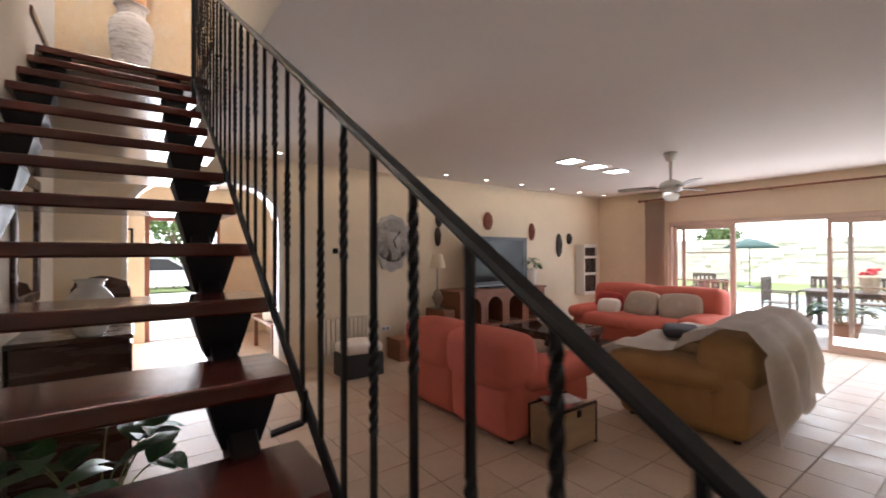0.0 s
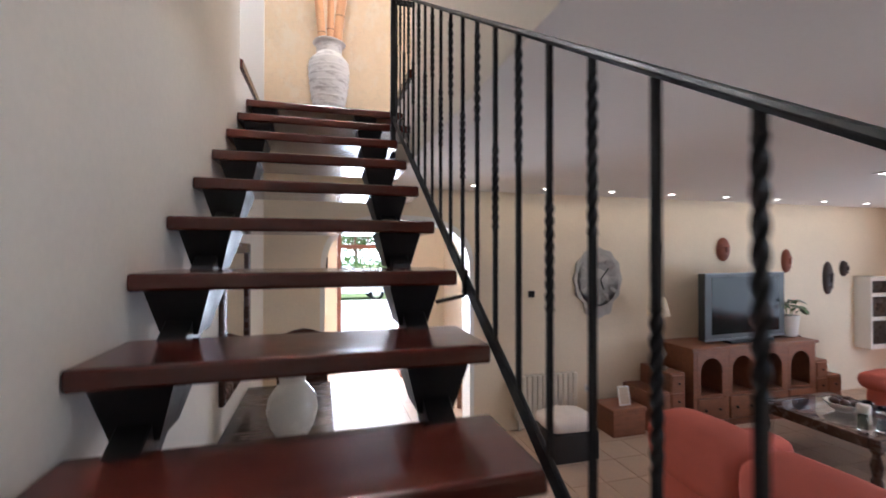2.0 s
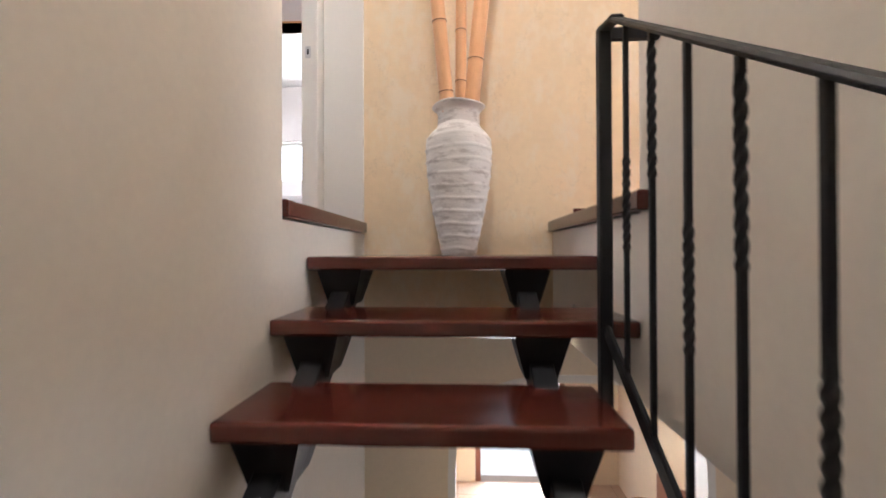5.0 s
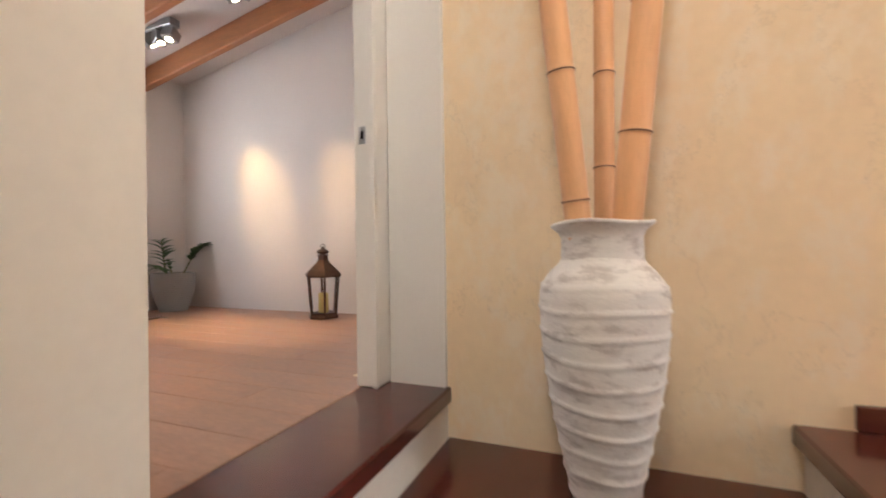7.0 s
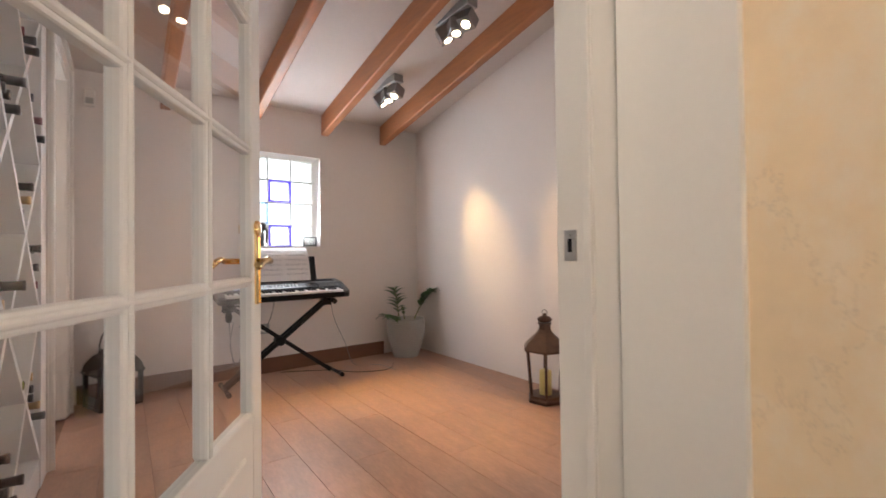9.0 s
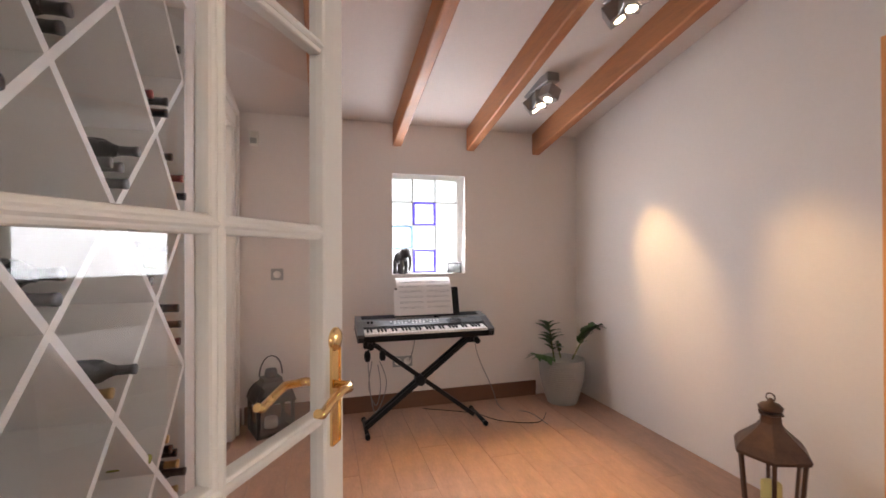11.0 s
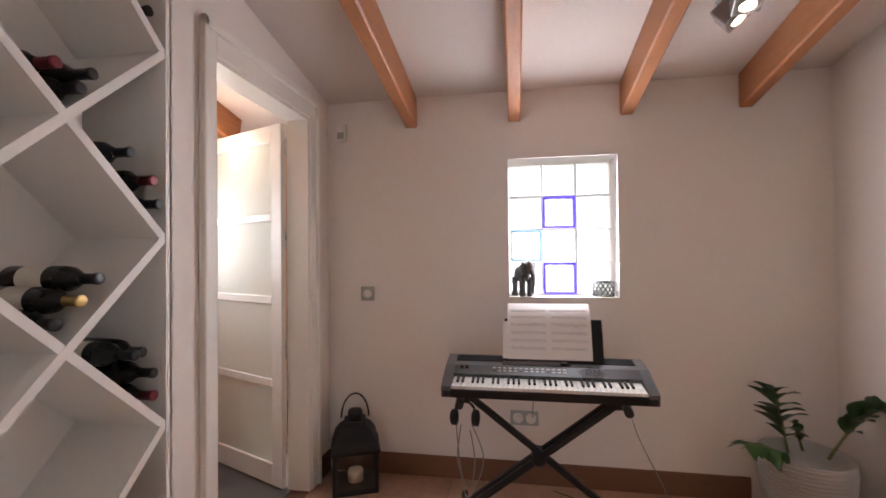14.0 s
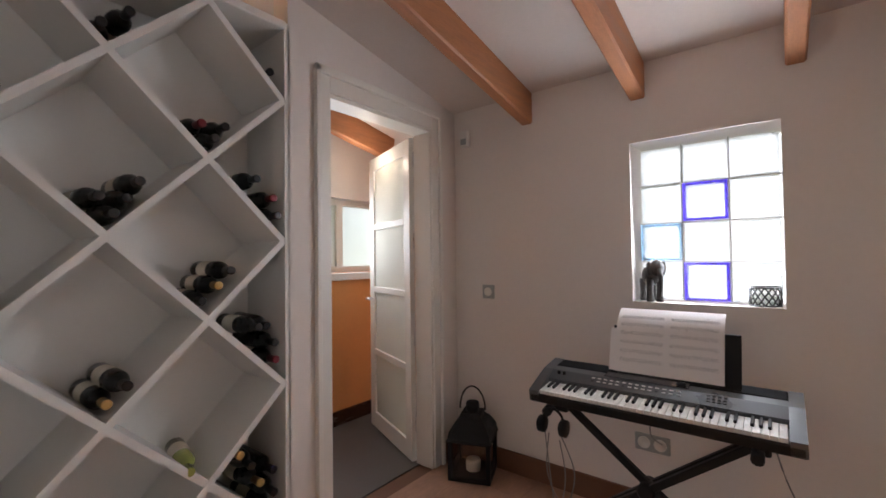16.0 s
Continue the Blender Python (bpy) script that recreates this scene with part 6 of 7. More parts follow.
solid("curtain", bm, mat("cream_curtain", (0.72, 0.60, 0.48), 0.95, var=0.06, fine=200, bump=0.2), "drawn-back cream curtain beside the sliding door", "curtain")

# ---- under the stairs and hall ----
sb = thing("sideboard", pose(0.445, 1.44, F), "dark polished wooden sideboard under the stairs", "sideboard")
part("body", box((-0.28, -0.53, 0.06), (0.28, 0.53, 0.89), 0.006), DARK_WOOD, sb)
part("top", box((-0.30, -0.56, 0.891), (0.30, 0.56, 0.925), 0.008, 2), DARK_WOOD, sb)
part("plinth", box((-0.27, -0.50, 0.0), (0.27, 0.50, 0.06)), DARK_WOOD, sb)
for y in (-0.26, 0.26):
    dr = part("door", box((0.281, y - 0.24, 0.10), (0.295, y + 0.24, 0.86), 0.005, 2), DARK_WOOD, sb)
    part("knob", ball((0.31, y * 0.2, 0.5), (0.014, 0.014, 0.014), 8), BRASS, dr)
jar = thing("ceramic_vase", pose(0.525, 0.98, F + 0.9255) @ Matrix.Diagonal((0.87, 0.87, 0.92, 1)), "round white glazed ceramic vase on the sideboard", "vase")
part("body", turned([(0.07, 0.0), (0.085, 0.01), (0.135, 0.10), (0.152, 0.18), (0.14, 0.25), (0.095, 0.315), (0.075, 0.335), (0.078, 0.36), (0.10, 0.385), (0.094, 0.388), (0.07, 0.36), (0.066, 0.33)], 32), mat("white_glaze", (0.66, 0.64, 0.58), 0.25, var=0.1, scale=6, bump=0.05, coat=0.4), jar)
ch = thing("chair", pose(0.50, 2.42, F, 0, 0, 0), "dark carved wooden high-backed chair behind the sideboard", "chair")
part("seat", box((-0.23, -0.22, 0.44), (0.23, 0.22, 0.48), 0.015, 2), DARK_WOOD, ch)
for x in (-0.2, 0.2):
    part("leg", bar((x, -0.19, 0.0), (x, -0.19, 0.45), 0.04, 0.04, up=(0, 1, 0)), DARK_WOOD, ch)
    part("leg", bar((x, 0.2, 0.0), (x, 0.24, 1.12), 0.04, 0.04, up=(0, 1, 0)), DARK_WOOD, ch)
part("backrest", prism([(-0.2, 0.215, 0.62), (0.2, 0.215, 0.62), (0.225, 0.215, 1.08), (0.19, 0.215, 1.18), (0.08, 0.215, 1.22), (0, 0.215, 1.235), (-0.08, 0.215, 1.22), (-0.19, 0.215, 1.18), (-0.225, 0.215, 1.08)], (0, 0.03, 0)), DARK_WOOD, ch, "carved arched back")
mr = thing("wall_mirror", pose(XL, 1.51, -1.68), "dark wooden framed mirror on the stair wall", "mirror")
part("frame", join(box((0.001, -0.42, -0.45), (0.03, -0.35, 0.45), 0.006), box((0.001, 0.35, -0.45), (0.03, 0.42, 0.45), 0.006), box((0.001, -0.35, -0.45), (0.03, 0.35, -0.38), 0.006), box((0.001, -0.35, 0.38), (0.03, 0.35, 0.45), 0.006)), DARK_WOOD, mr)
part("mirror_glass", box((0.006, -0.352, -0.382), (0.012, 0.352, 0.382)), mat("mirror_silver", (0.85, 0.85, 0.85), 0.03, 1.0, var=0.02, bump=0, rvar=0.01), mr)
big = [mesh_of("leaf", leaf_bm(0.26, 0.062), LEAF), mesh_of("leaf", leaf_bm(0.21, 0.055), LEAF)]
fp = thing("potted_plant", pose(0.62, -0.15, F), "broad-leaved green plant in a terracotta pot under the stairs", "plant")
part("pot", turned([(0.11, 0.0), (0.14, 0.02), (0.17, 0.26), (0.185, 0.27), (0.185, 0.31), (0.165, 0.31), (0.155, 0.26), (0.0, 0.25)], 28), mat("terracotta", (0.42, 0.17, 0.09), 0.8, var=0.2, bump=0.2), fp)
for k in range(9):
    a = k * 0.72
    frond(fp, (0.03 * math.cos(a), 0.03 * math.sin(a), 0.25), (0.24 * math.cos(a), 0.20 * math.sin(a), 0.50 + 0.09 * (k % 3)), 0.06, 2, 0.15, 1.0, 0.8, big, 0.005)
# front door
fd = thing("door_front", pose(1.41, 5.98, F), "open front door in a red brown frame with a fanlight", "door")
fd["kind"] = "structure"
REDWOOD = mat("red_brown_frame", (0.22, 0.085, 0.05), 0.45, var=0.3, stretch=(6, 6, 1), bump=0.08)
part("frame", join(box((-0.515, -0.06, 0.0), (-0.45, 0.06, 2.34), 0.004), box((0.45, -0.06, 0.0), (0.515, 0.06, 2.34), 0.004), box((-0.45, -0.06, 2.27), (0.45, 0.06, 2.34), 0.004), box((-0.45, -0.06, 1.99), (0.45, 0.06, 2.06), 0.004)), REDWOOD, fd)
for k in range(1, 4):
    part("fanlight_bar", box((-0.45 + 0.225 * k - 0.01, -0.02, 2.06), (-0.45 + 0.225 * k + 0.01, 0.02, 2.27)), REDWOOD, fd)
p = part("pane", box((-0.45, -0.004, 2.06), (0.45, 0.004, 2.27)), GLASS, fd)
p.visible_shadow = False
dl = part("door_leaf", join(box((0.40, -0.95, 0.01), (0.445, -0.06, 1.985), 0.004), box((0.392, -0.82, 0.2), (0.40, -0.2, 0.85), 0.01), box((0.392, -0.82, 1.0), (0.40, -0.2, 1.85), 0.01)), REDWOOD, fd, "panelled door leaf standing open")
part("knob", ball((0.37, -0.88, 1.0), (0.028, 0.028, 0.028), 12), BRASS, dl)
# hall pieces
bn_ = thing("hall_bench", pose(2.48, 4.1, F), "carved wooden hall bench with cushions and baskets", "bench")
part("seat", box((-0.22, -0.55, 0.42), (0.24, 0.55, 0.47), 0.01, 2), PINE, bn_)
part("backrest", prism([(0.2, -0.55, 0.47), (0.2, 0.55, 0.47), (0.2, 0.55, 0.80), (0.2, 0.38, 0.90), (0.2, 0.2, 0.84), (0.2, 0.0, 0.93), (0.2, -0.2, 0.84), (0.2, -0.38, 0.90), (0.2, -0.55, 0.80)], (0.035, 0, 0)), PINE, bn_)
for x in (-0.18, 0.2):
    for y in (-0.5, 0.5):
        part("leg", box((x - 0.025, y - 0.025, 0), (x + 0.025, y + 0.025, 0.42), 0.004), PINE, bn_)
solid("cushion", soft((-0.16, -0.2, 0.0), (0.16, 0.2, 0.12), 0.04, 0.03, 2, 11), THROW, "cream cushion lying on the hall bench", "cushion", m=pose(2.46, 3.85, F + 0.475, 0, 0, 12))
solid("basket", turned([(0.10, 0), (0.13, 0.10), (0.14, 0.18), (0.13, 0.18), (0.11, 0.03), (0.0, 0.02)], 20), mat("wicker", (0.40, 0.24, 0.11), 0.8, var=0.3, scale=30, bump=0.8), "round wicker basket on the hall bench", "basket", m=pose(2.44, 4.35, F + 0.472))
om = thing("oval_mirror", pose(2.75, 3.85, -1.55), "oval dark framed mirror on the hall wall", "mirror")
part("frame", moved(turned([(0.20, 0.0), (0.205, 0.012), (0.19, 0.028), (0.165, 0.02), (0.165, 0.004)], 36), Matrix.Rotation(radians(-90), 4, "Y") @ Matrix.Diagonal((1.45, 1, 1, 1))), DARK_WOOD, om)
pc = thing("small_picture", pose(0.62, 5.9, -1.55), "small dark framed picture beside the front door", "picture")
part("frame", box((-0.12, -0.025, -0.18), (0.12, -0.001, 0.18), 0.006), BLACK, pc)
part("picture", box((-0.09, -0.028, -0.15), (0.09, -0.0255, 0.15)), PALE, pc)
# lit wall spot under the landing
us = thing("wall_spotlight", pose(XR, 2.33, -0.47), "small white wall spotlight under the landing, lit", "spotlight")
part("mount", moved(turned([(0.035, 0.0), (0.035, 0.015)], 18), Matrix.Rotation(radians(-90), 4, "Y")), PAINT_WHITE, us)
part("arm", tube([(-0.01, 0, 0), (-0.05, 0, 0.0), (-0.06, 0, -0.02)], 0.008, 8), PAINT_WHITE, us)
part("shade", moved(turned([(0.018, 0.05), (0.03, 0.03), (0.042, -0.045), (0.038, -0.045), (0.026, 0.03)], 20, cap=False), Matrix.Translation((-0.065, 0, -0.05)) @ Matrix.Rotation(radians(18), 4, "Y")), PAINT_WHITE, us)
part("bulb", ball((-0.072, 0, -0.075), (0.022, 0.022, 0.022), 10), BULB, us)
lamp("wall_spot_beam", "SPOT", 16, WARM, look((XR - 0.085, 2.33, -0.585), (XR - 0.15, 2.5, -2.5)), radius=0.02, cone=100, blend=0.8)

# ---- east room and passage beyond the music room ----
# Unseen wall, added to keep sunlight from leaking in on the south side.
built("wall_east_room_closing", box((XR + 0.16, -2.4, C + 0.5), (5.4, -2.2, 3.4)), PLASTER_CREAM, "unseen wall closing the east room against the sun", "wall")
for nm, lo, hi in (("wall_east_room_low", (5.3, -2.2, -0.02), (5.5, YN, 0.78)), ("wall_east_room_high", (5.3, -2.2, 1.85), (5.5, YN, 3.4)), ("wall_east_room_left", (5.3, 2.45, 0.78), (5.5, YN, 1.85)), ("wall_east_room_right", (5.3, -2.2, 0.78), (5.5, -0.2, 1.85))):
    built(nm, box(lo, hi), PLASTER_CREAM, "cream plastered wall around the east window", "wall")
w4 = thing("window_3", pose(5.4, 1.125, 0.78), "wide white framed window of the east room", "window")
w4["kind"] = "structure"
part("window_frame", join(box((-0.03, -1.32, 0), (0.03, -1.26, 1.07)), box((-0.03, 1.26, 0), (0.03, 1.32, 1.07)), box((-0.03, -1.26, 0), (0.03, 1.26, 0.06)), box((-0.03, -1.26, 1.01), (0.03, 1.26, 1.07)), box((-0.03, -0.45, 0.06), (0.03, -0.39, 1.01)), box((-0.03, 0.39, 0.06), (0.03, 0.45, 1.01))), PAINT_WHITE, w4)
for y in (-0.855, 0.0, 0.855):
    p = part("pane", box((-0.004, y - 0.42, 0.05), (0.004, y + 0.42, 1.02)), GLASS, w4)
    p.visible_shadow = False
built("floor_passage", box((-2.8, YR, -0.1), (0.05, 7.2, -0.003)), SKIRT, "floor of the bedroom", "floor")
for nm, lo, hi in (("wall_bedroom_low", (-2.8, 7.0, -0.1), (0.05, 7.2, 0.95)), ("wall_bedroom_high", (-2.8, 7.0, 1.62), (0.05, 7.2, 3.0)), ("wall_bedroom_left", (-2.8, 7.0, 0.95), (-2.4, 7.2, 1.62)), ("wall_bedroom_right", (-0.35, 7.0, 0.95), (0.05, 7.2, 1.62))):
    built(nm, box(lo, hi), PLASTER_WHITE, "white bedroom wall around the window", "wall")
w5 = thing("window_4", pose(-1.375, 7.1, 0.95), "wide white framed bedroom window", "window")
w5["kind"] = "structure"
part("window_frame", join(box((-1.025, -0.03, 0), (-0.975, 0.03, 0.67)), box((0.975, -0.03, 0), (1.025, 0.03, 0.67)), box((-0.975, -0.03, 0), (0.975, 0.03, 0.05)), box((-0.975, -0.03, 0.62), (0.975, 0.03, 0.67)), box((-0.36, -0.03, 0.05), (-0.30, 0.03, 0.62)), box((0.30, -0.03, 0.05), (0.36, 0.03, 0.62))), PAINT_WHITE, w5)
for x in (-0.65, 0.0, 0.65):
    p = part("pane", box((x - 0.32, -0.004, 0.045), (x + 0.32, 0.004, 0.625)), GLASS, w5)
    p.visible_shadow = False
bed = thing("bed", pose(-1.35, 5.95, -0.003), "low bed with a plain white cover", "bed")
part("frame", box((-0.78, -0.95, 0.0), (0.78, 0.95, 0.25), 0.01), PAINT_WHITE, bed)
part("mattress", soft((-0.76, -0.93, 0.25), (0.76, 0.93, 0.47), 0.05, 0.02, 3, 2), PAPER, bed, "white bedspread over the mattress")
built("wall_passage_west", box((-2.8, YR + 0.2, -0.1), (-2.6, 7.0, 3.0)), PLASTER_WHITE, "white wall of the bedroom", "wall")
built("wall_passage_east", box((-0.15, YR + 0.2, -0.1), (0.05, 7.0, 3.0)), PLASTER_WHITE, "white wall of the bedroom", "wall")
built("ceiling_passage", box((-2.8, YR + 0.2, 2.5), (0.05, 7.2, 2.6)), CEIL_WHITE, "white bedroom ceiling", "ceiling")
built("trim_passage_edge", box((-1.175, YR - 0.004, 0.0), (-1.16, YR + 0.2, 2.115)), PLASTER_ORANGE, "raw terracotta edge of the unframed doorway", "trim")
built("trim_passage_head", box((-1.175, YR - 0.004, 2.115), (-0.22, YR + 0.2, 2.13)), PLASTER_ORANGE, "raw terracotta edge of the unframed doorway", "trim")
lamp("sky_bedroom_window", "AREA", 48, DAY, look((-1.37, 6.96, 1.28), (-1.37, 4, 0.8)), size=(1.9, 0.55))
solid("leaning_panel", box((-0.3, -0.01, 0), (0.3, 0.01, 1.25), 0.004), mat("violet_board", (0.22, 0.16, 0.42), 0.5, var=0.1), "violet board leaning on the bedroom wall", "board", m=pose(-0.21, 5.2, -0.002, 5, 0, 90))

# ---- outside ----
ground_z = F - 0.06
bm = bmesh.new()
bmesh.ops.create_grid(bm, x_segments=2, y_segments=2, size=400)
built("ground", moved(bm, Matrix.Translation((0, 0, ground_z - 0.06))), GRASS, "green lawn reaching to the horizon", "lawn")
built("pavement_terrace", box((XE + 0.3, -9, ground_z - 0.05), (14.6, 6, ground_z + 0.02)), TERRACE, "pale stone terrace behind the house", "terrace")
built("pavement_drive", box((-6, 6.1, ground_z - 0.05), (9, 16.5, ground_z + 0.02)), TERRACE, "pale gravel drive before the front door", "drive")
pool = built("water_pool", box((14.9, -7, ground_z - 0.05), (19.5, 5, ground_z - 0.02)), mat("pool_water", (0.45, 0.62, 0.66), 0.05, var=0.1, scale=2, bump=0.1), "pale blue swimming pool", "pool")


def stone_wall(name, x0, y0_, x1, y1_, h, seed, label):
    """A garden wall of rough courses."""
    r = random.Random(seed)
    a, b = Vector((x0, y0_, 0)), Vector((x1, y1_, 0))
    d = (b - a).normalized()
    n = Vector((-d.y, d.x, 0))
    ln_ = (b - a).length
    verts, faces = [], []
    z = 0.0
    while z < h - 0.05:
        ch_ = r.uniform(0.18, 0.30)
        s = -r.uniform(0, 0.4)
        while s < ln_:
            w_ = r.uniform(0.3, 0.65)
            o = r.uniform(-0.03, 0.04)
            k = len(verts)
            for dz in (-0.002, ch_ - 0.006):
                for ss, nn in ((s + 0.004, -0.2 - o), (s + w_ - 0.004, -0.2 - o), (s + w_ - 0.004, 0.2 + o), (s + 0.004, 0.2 + o)):
                    p = a + d * ss + n * nn
                    verts.append((p.x, p.y, ground_z - 0.06 + z + dz))
            faces += [(k, k + 3, k + 2, k + 1), (k + 4, k + 5, k + 6, k + 7)] + [(k + i, k + (i + 1) % 4, k + 4 + (i + 1) % 4, k + 4 + i) for i in range(4)]
            s += w_
        z += ch_
    me = bpy.data.meshes.new(name)
    me.from_pydata(verts, [], faces)
    me.materials.append(mat(name + "_stone", (0.66, 0.61, 0.53), 0.9, var=0.25, scale=4, bump=0.6, island=0.4, dist=0.02))
    return tagged(new(name, me), label, "garden wall", kind="structure")


stone_wall("wall_garden_far", 27, -14, 27, 14, 2.2, 4, "rough stone garden wall behind the lawn")
stone_wall("wall_drive_far", -8, 21, 12, 21, 1.1, 6, "low stone wall across the drive")


def tree(x, y, h, seed, label):
    """A tapered trunk with limbs and a ragged crown of leaf clumps."""
    r = random.Random(seed)
    t = thing("garden_tree", pose(x, y, ground_z - 0.06), label, "tree", "garden trees")
    tr = [tube([(0, 0, 0), (0.05, 0.03, h * 0.25), (0.02, -0.04, h * 0.5), (0.06, 0.0, h * 0.8)], 0.16, 9, taper=0.3)]
    tips = [Vector((0.06, 0, h * 0.8))]
    for k in range(9):
        a = k * 2.4 + r.uniform(-0.4, 0.4)
        z0_ = h * r.uniform(0.32, 0.65)
        tip = Vector((math.cos(a) * h * r.uniform(0.18, 0.36), math.sin(a) * h * r.uniform(0.18, 0.36), z0_ + h * r.uniform(0.12, 0.32)))
        tr.append(tube([(0.03, 0, z0_), Vector((0.03, 0, z0_)).lerp(tip, 0.5) + Vector((0, 0, 0.1)), tip], 0.06, 6, taper=0.3))
        tips.append(tip)
    part("trunk", join(*tr), mat("bark_%d" % seed, (0.16, 0.11, 0.08), 0.9, var=0.4, scale=8, bump=0.6), t)
    verts, faces = [], []
    for tip in tips:
        for _ in range(330):
            p = tip + Vector((r.gauss(0, h * 0.085), r.gauss(0, h * 0.085), r.gauss(0, h * 0.07)))
            n = Vector((r.uniform(-1, 1), r.uniform(-1, 1), r.uniform(-0.2, 1))).normalized()
            u = n.orthogonal().normalized() * r.uniform(0.05, 0.10)
            v = n.cross(u) * 1.6
            k = len(verts)
            verts += [p - u, p + v * 0.5 - u * 0.2, p + u, p - v * 0.8]
            faces.append((k, k + 1, k + 2, k + 3))
    me = bpy.data.meshes.new("crown")
    me.from_pydata([tuple(v) for v in verts], [], faces)
    me.materials.append(FOLIAGE)
    c = new("crown", me)
    c.parent = t


for x, y, h, sd_ in ((29.5, 8.4, 3.2, 1), (33, -12, 4.0, 4), (-2, 24, 5.5, 5), (2.4, 23.5, 4.8, 6), (6, 25, 6.0, 7)):
    tree(x, y, h, sd_, "leafy green garden tree")


def hedge(x0, y0_, x1, y1_, h, seed):
    r = random.Random(seed)
    verts, faces = [], []
    a, b = Vector((x0, y0_, 0)), Vector((x1, y1_, 0))
    for _ in range(5200):
        p = a.lerp(b, r.random()) + Vector((r.gauss(0, 0.22), r.gauss(0, 0.22), ground_z - 0.06 + h * r.random() ** 0.7 + r.gauss(0, 0.06)))
        n = Vector((r.uniform(-1, 1), r.uniform(-1, 1), r.uniform(-0.2, 1))).normalized()
        u = n.orthogonal().normalized() * 0.06
        v = n.cross(u) * 1.5
        k = len(verts)
        verts += [tuple(p - u), tuple(p + v), tuple(p + u), tuple(p - v)]
        faces.append((k, k + 1, k + 2, k + 3))
    me = bpy.data.meshes.new("hedge")
    me.from_pydata(verts, [], faces)
    me.materials.append(FOLIAGE)
    tagged(new("hedge", me), "clipped green garden hedge", "hedge", kind="stuff")


for nm, lo, hi in (("backdrop_east", (75, -90, -8), (75.2, 90, 45)), ("backdrop_north", (-90, 75, -8), (74, 75.2, 45))):
    built(nm, box(lo, hi), glow(nm + "_haze", (0.95, 0.98, 1.0), 3.2), "bright hazy white sky beyond the garden", "backdrop")
hedge(-5, 20, 9, 20, 1.8, 2)
# terrace furniture
OUT_WOOD = mat("teak", (0.085, 0.065, 0.055), 0.6, var=0.3, stretch=(1, 6, 6), bump=0.1)
gz = ground_z + 0.02
tt = thing("garden_table", pose(11.6, -1.0, gz), "long dark wooden garden table on the terrace", "table")
for k in range(8):
    part("slat", box((-0.45 + k * 0.113, -1.1, 0.71), (-0.45 + k * 0.113 + 0.105, 1.1, 0.74), 0.004), OUT_WOOD, tt)
for sx in (-0.36, 0.36):
    for sy in (-0.95, 0.95):
        part("leg", box((sx - 0.035, sy - 0.035, 0), (sx + 0.035, sy + 0.035, 0.70), 0.004), OUT_WOOD, tt)
part("apron", join(box((-0.38, -1.0, 0.63), (-0.34, 1.0, 0.71)), box((0.34, -1.0, 0.63), (0.38, 1.0, 0.71))), OUT_WOOD, tt)
gc = thing("garden_chair", pose(10.75, -1.5, gz, 0, 0, 0), "dark wooden garden armchair at the terrace table", "chair", "garden chairs")
for k in range(5):
    part("seat_slat", box((-0.22 + k * 0.09, -0.23, 0.42), (-0.22 + k * 0.09 + 0.08, 0.23, 0.44), 0.003), OUT_WOOD, gc)
for k in range(5):
    part("back_slat", box((-0.25, -0.2 + k * 0.09, 0.46), (-0.23, -0.2 + k * 0.09 + 0.05, 0.88), 0.003), OUT_WOOD, gc)
for sy in (-0.23, 0.23):
    part("leg", box((-0.26, sy - 0.02, 0), (-0.22, sy + 0.02, 0.92), 0.003), OUT_WOOD, gc)
    part("leg", box((0.2, sy - 0.02, 0), (0.24, sy + 0.02, 0.64), 0.003), OUT_WOOD, gc)
    part("armrest", box((-0.24, sy - 0.03, 0.64), (0.26, sy + 0.03, 0.665), 0.004), OUT_WOOD, gc)
part("top_rail", box((-0.265, -0.25, 0.88), (-0.225, 0.25, 0.95), 0.006), OUT_WOOD, gc)
for x, y, a in ((12.5, -1.5, 180), (12.5, -0.75, 176), (12.5, 0.0, 184), (11.6, 0.5, -90), (10.2, 1.25, 30), (12.2, 2.2, 200)):
    copy_thing(gc, pose(x, y, gz, 0, 0, a))
fpo = thing("flower_pot", pose(11.5, -0.85, gz + 0.741), "pale pot with red flowers on the garden table", "flower pot")
part("pot", turned([(0.10, 0), (0.11, 0.02), (0.15, 0.26), (0.16, 0.28), (0.14, 0.28), (0.13, 0.24), (0.0, 0.23)], 20), PALE, fpo)
r5 = random.Random(4)
FLOWER = mat("red_petals", (0.55, 0.05, 0.06), 0.6, var=0.3, bump=0.1)
for k in range(26):
    a = r5.uniform(0, 6.28)
    q = r5.uniform(0, 0.15)
    part("blossom", ball((q * math.cos(a), q * math.sin(a), 0.32 + r5.uniform(0, 0.10)), (0.035, 0.035, 0.025), 8), FLOWER, fpo)
tpl = thing("terrace_plant", pose(9.9, -0.80, gz), "low spreading green plant in a terrace pot", "plant")
part("pot", turned([(0.14, 0), (0.2, 0.32), (0.21, 0.34), (0.18, 0.34), (0.0, 0.30)], 20), mat("terrace_clay", (0.40, 0.2, 0.12), 0.8, var=0.2, bump=0.2), tpl)
for k in range(16):
    a = k * 0.61
    frond(tpl, (0.05 * math.cos(a), 0.05 * math.sin(a), 0.30), (0.45 * math.cos(a), 0.45 * math.sin(a), 0.42 + 0.08 * (k % 3)), 0.16, 9, 0.2, 1.1, 0.2, r=0.005)
um = thing("garden_parasol", pose(22.5, 4.6, gz - 0.07) @ Matrix.Diagonal((0.75, 0.75, 0.85, 1)), "dark green closed-top garden parasol by the pool", "parasol")
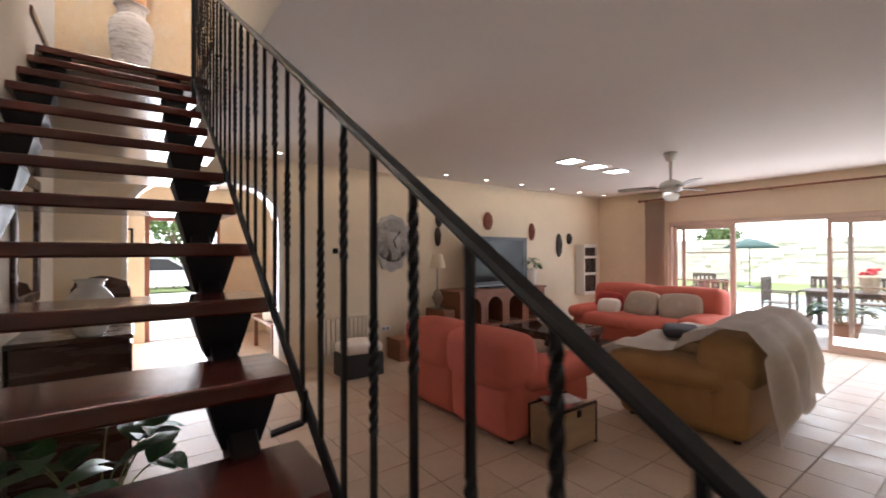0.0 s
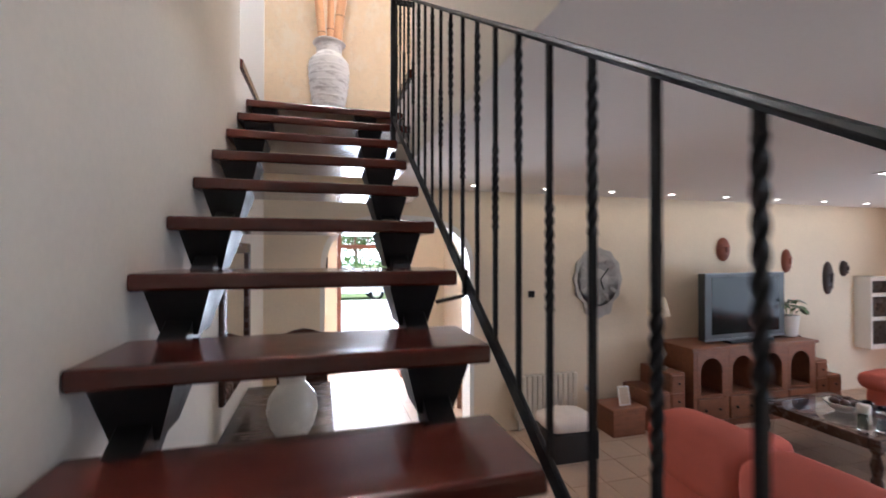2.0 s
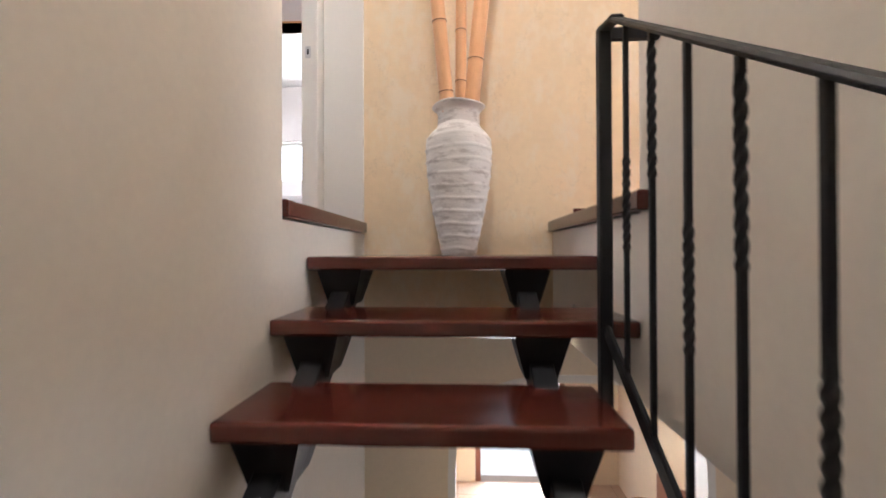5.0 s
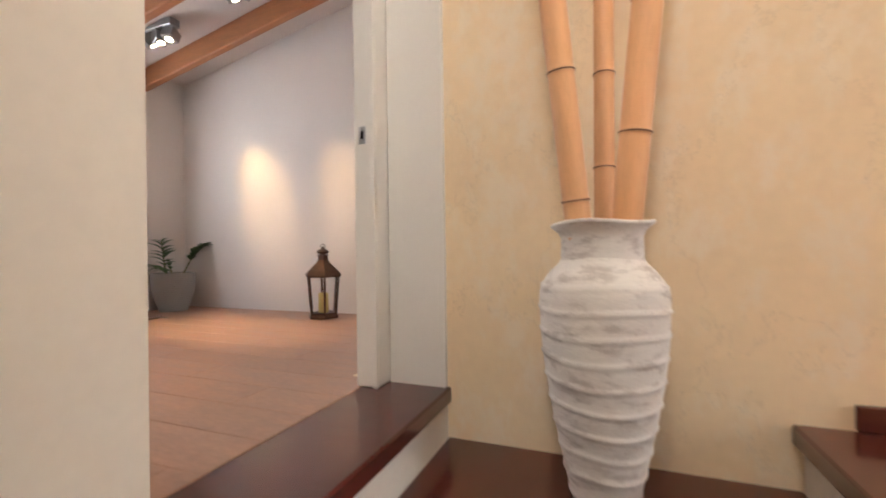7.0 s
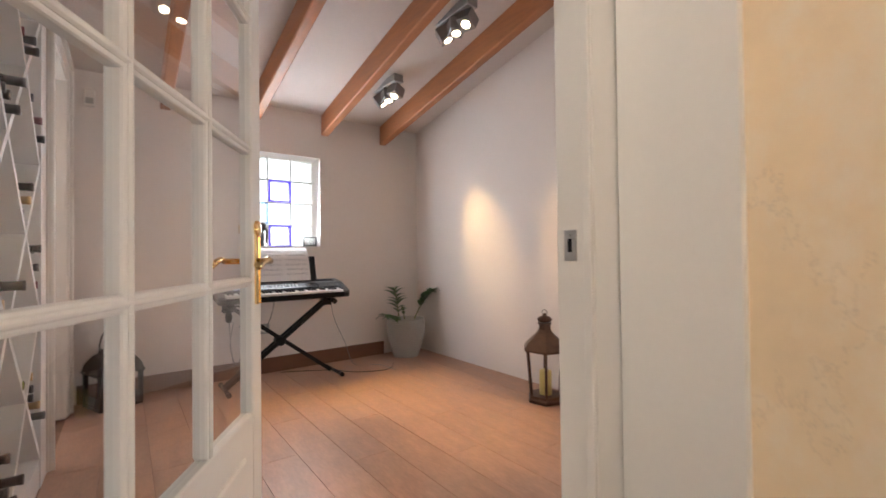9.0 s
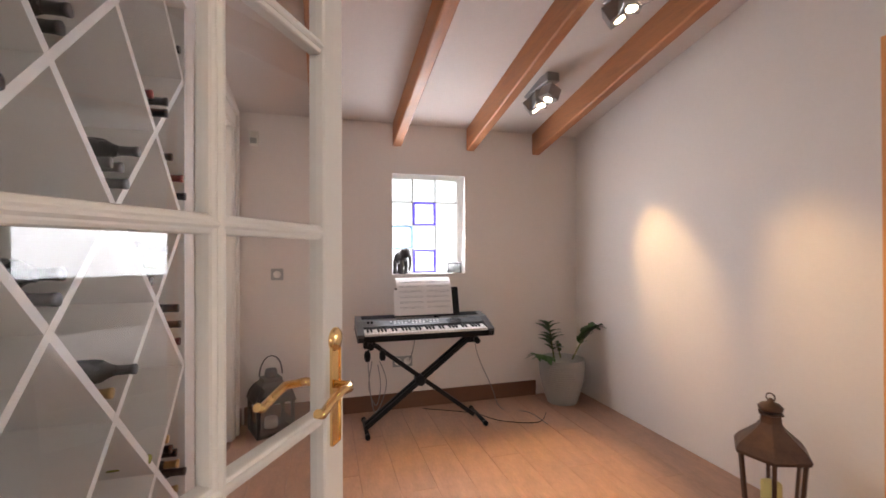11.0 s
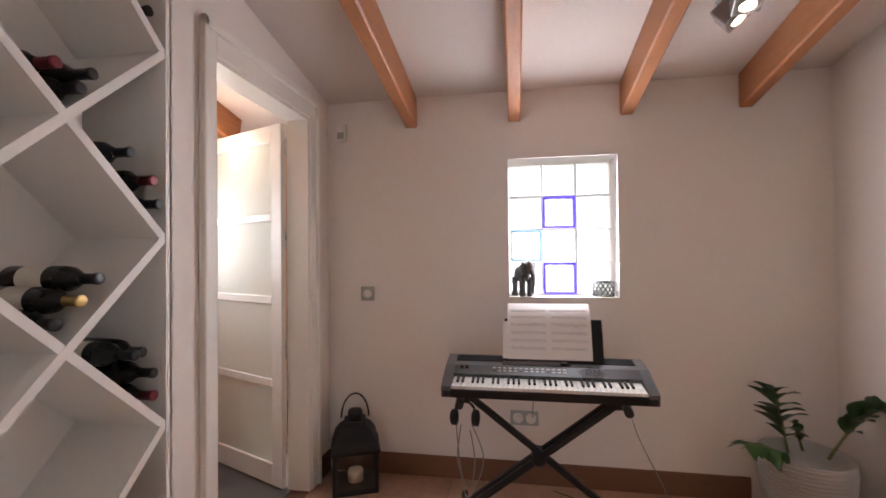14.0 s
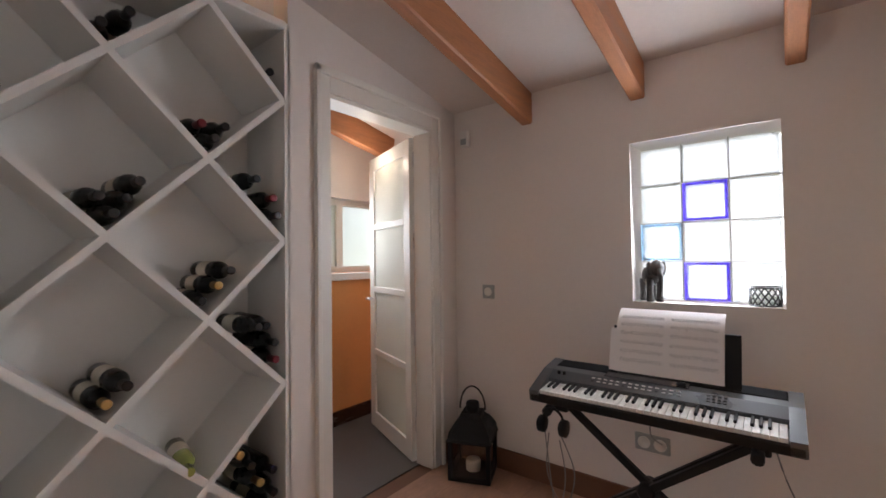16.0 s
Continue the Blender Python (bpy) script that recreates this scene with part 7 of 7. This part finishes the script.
part("pole", turned([(0.025, 0.0), (0.025, 2.5)], 10), OUT_WOOD, um)
part("canopy", turned([(1.45, 2.05), (0.75, 2.32), (0.02, 2.55), (0.02, 2.53), (0.75, 2.29), (1.45, 2.02)], 8), mat("parasol_cloth", (0.10, 0.16, 0.14), 0.9, var=0.1, bump=0.1), um)
part("base", turned([(0.26, 0), (0.26, 0.06), (0.05, 0.09)], 20), TERRACE, um)
# parked car beyond the drive
car = thing("parked_car", pose(1.5, 17.4, gz - 0.08, 0, 0, 2), "silver white parked car across the drive", "car")
CARP = mat("car_paint", (0.62, 0.64, 0.66), 0.25, 0.3, var=0.03, bump=0, coat=0.6)
body = [(-2.0, 0.32), (-2.05, 0.62), (-1.95, 0.85), (-1.2, 0.95), (1.35, 0.93), (1.95, 0.78), (2.05, 0.55), (2.0, 0.32)]
cabin = [(-1.75, 0.92), (-1.35, 1.38), (-0.6, 1.48), (0.35, 1.44), (1.1, 0.93)]
bb_ = prism([(x, -0.82, z) for x, z in body], (0, 1.64, 0))
bmesh.ops.bevel(bb_, geom=list(bb_.edges), offset=0.06, segments=2, affect="EDGES")
part("body", bb_, CARP, car)
cb = prism([(x, -0.70, z) for x, z in cabin], (0, 1.40, 0))
bmesh.ops.bevel(cb, geom=list(cb.edges), offset=0.06, segments=2, affect="EDGES")
part("cabin", cb, CARP, car)
part("side_window", prism([(x * 0.86 - 0.02, -0.706, 0.93 + (z - 0.92) * 0.82) for x, z in cabin], (0, 0.01, 0)), mat("dark_car_glass", (0.02, 0.025, 0.03), 0.08, var=0.1, bump=0), car)
for x in (-1.28, 1.28):
    for y in (-0.8, 0.62):
        wl = part("wheel", moved(turned([(0.2, 0.0), (0.31, 0.02), (0.32, 0.10), (0.31, 0.17), (0.2, 0.19)], 24), Matrix.Translation((x, y + 0.19, 0.32)) @ Matrix.Rotation(radians(90), 4, "X")), BLACK, car)
        part("rim", moved(turned([(0.19, 0.0), (0.19, 0.02), (0.05, 0.03)], 18), Matrix.Translation((x, y - 0.0, 0.32)) @ Matrix.Rotation(radians(90), 4, "X")), STEEL, wl)
for y in (-0.6, 0.6):
    part("headlight", ball((2.02, y, 0.66), (0.05, 0.14, 0.08), 10), FROST, car)

# ---- floor pieces ----
music = bpy.data.objects["floor_music_base"]
rp = random.Random(12)
PLX, PLY = 1.18, 0.196
plank_me = {}
yk = YS - 0.0
row = 0
while yk < YR - 0.01:
    w = min(PLY, YR - yk)
    xk = XW - (row * 0.47) % PLX
    while xk < -0.19:
        xa, xb = max(xk, XW), min(xk + PLX, -0.186)
        if xb - xa > 0.02:
            key = (round(xb - xa, 3), round(w, 3))
            if key not in plank_me:
                plank_me[key] = mesh_of("floor_board", box((0, 0.0008, -0.012), (key[0] - 0.0012, key[1] - 0.0008, 0.0), 0.0012), PARQUET)
            q = new("floor_board", plank_me[key])
            q.parent = music
            q.location = (xa, yk, -0.001)
        xk += PLX
    yk += PLY
    row += 1
east = bpy.data.objects["floor_east_base"]
yk, row = YN - 0.002, 0
while yk > -0.5:
    xk = XR + 0.201 - (row * 0.4) % 1.1
    while xk < 4.0:
        xa, xb = max(xk, XR + 0.201), min(xk + 1.1, 4.0)
        if xb - xa > 0.02:
            key = ("e", round(xb - xa, 3))
            if key not in plank_me:
                plank_me[key] = mesh_of("floor_board", box((0, 0.0008, -0.012), (key[1] - 0.0012, 0.1192, 0.0), 0.0012), PARQUET_EAST)
            q = new("floor_board", plank_me[key])
            q.parent = east
            q.location = (xa, yk - 0.12, -0.001)
        xk += 1.1
    yk -= 0.12
    row += 1
TS = 0.33
base = bpy.data.objects["floor_base"]
tile_me = mesh_of("floor_tile", box((0.003, 0.003, -0.012), (TS - 0.003, TS - 0.003, 0.0), 0.002), TILE)
verts, faces = [], []
count = 0
nx0, nx1 = int(math.floor(-0.4 / TS)), int(8.7 / TS)
for i in range(nx0, nx1 + 1):
    for j in range(int(-5.2 / TS), int(5.9 / TS) + 1):
        x, y = i * TS, j * TS
        if x < XL - TS or x > XE - 0.1 or (y > YN - 0.1 and not 0.2 < x < 2.9):
            continue
        if count < 300 and (0.0 < x < 4.4 and -1.2 < y < 2.7 or (0.4 < x < 2.4 and 2.7 <= y < 5.8)):
            q = new("floor_tile", tile_me)
            q.parent = base
            q.location = (x, y, F)
            count += 1
        else:
            k = len(verts)
            g = 0.003
            for dz in (-0.012, 0.0):
                verts += [(x + g, y + g, F + dz), (x + TS - g, y + g, F + dz), (x + TS - g, y + TS - g, F + dz), (x + g, y + TS - g, F + dz)]
            faces += [(k + 4, k + 5, k + 6, k + 7)] + [(k + a, k + (a + 1) % 4, k + 4 + (a + 1) % 4, k + 4 + a) for a in range(4)]
me = bpy.data.meshes.new("floor_tiles_rest")
me.from_pydata(verts, [], faces)
me.materials.append(TILE_REST)
rest = new("floor_tiles_rest", me)
rest.parent = base
rest["kind"] = "stuff"
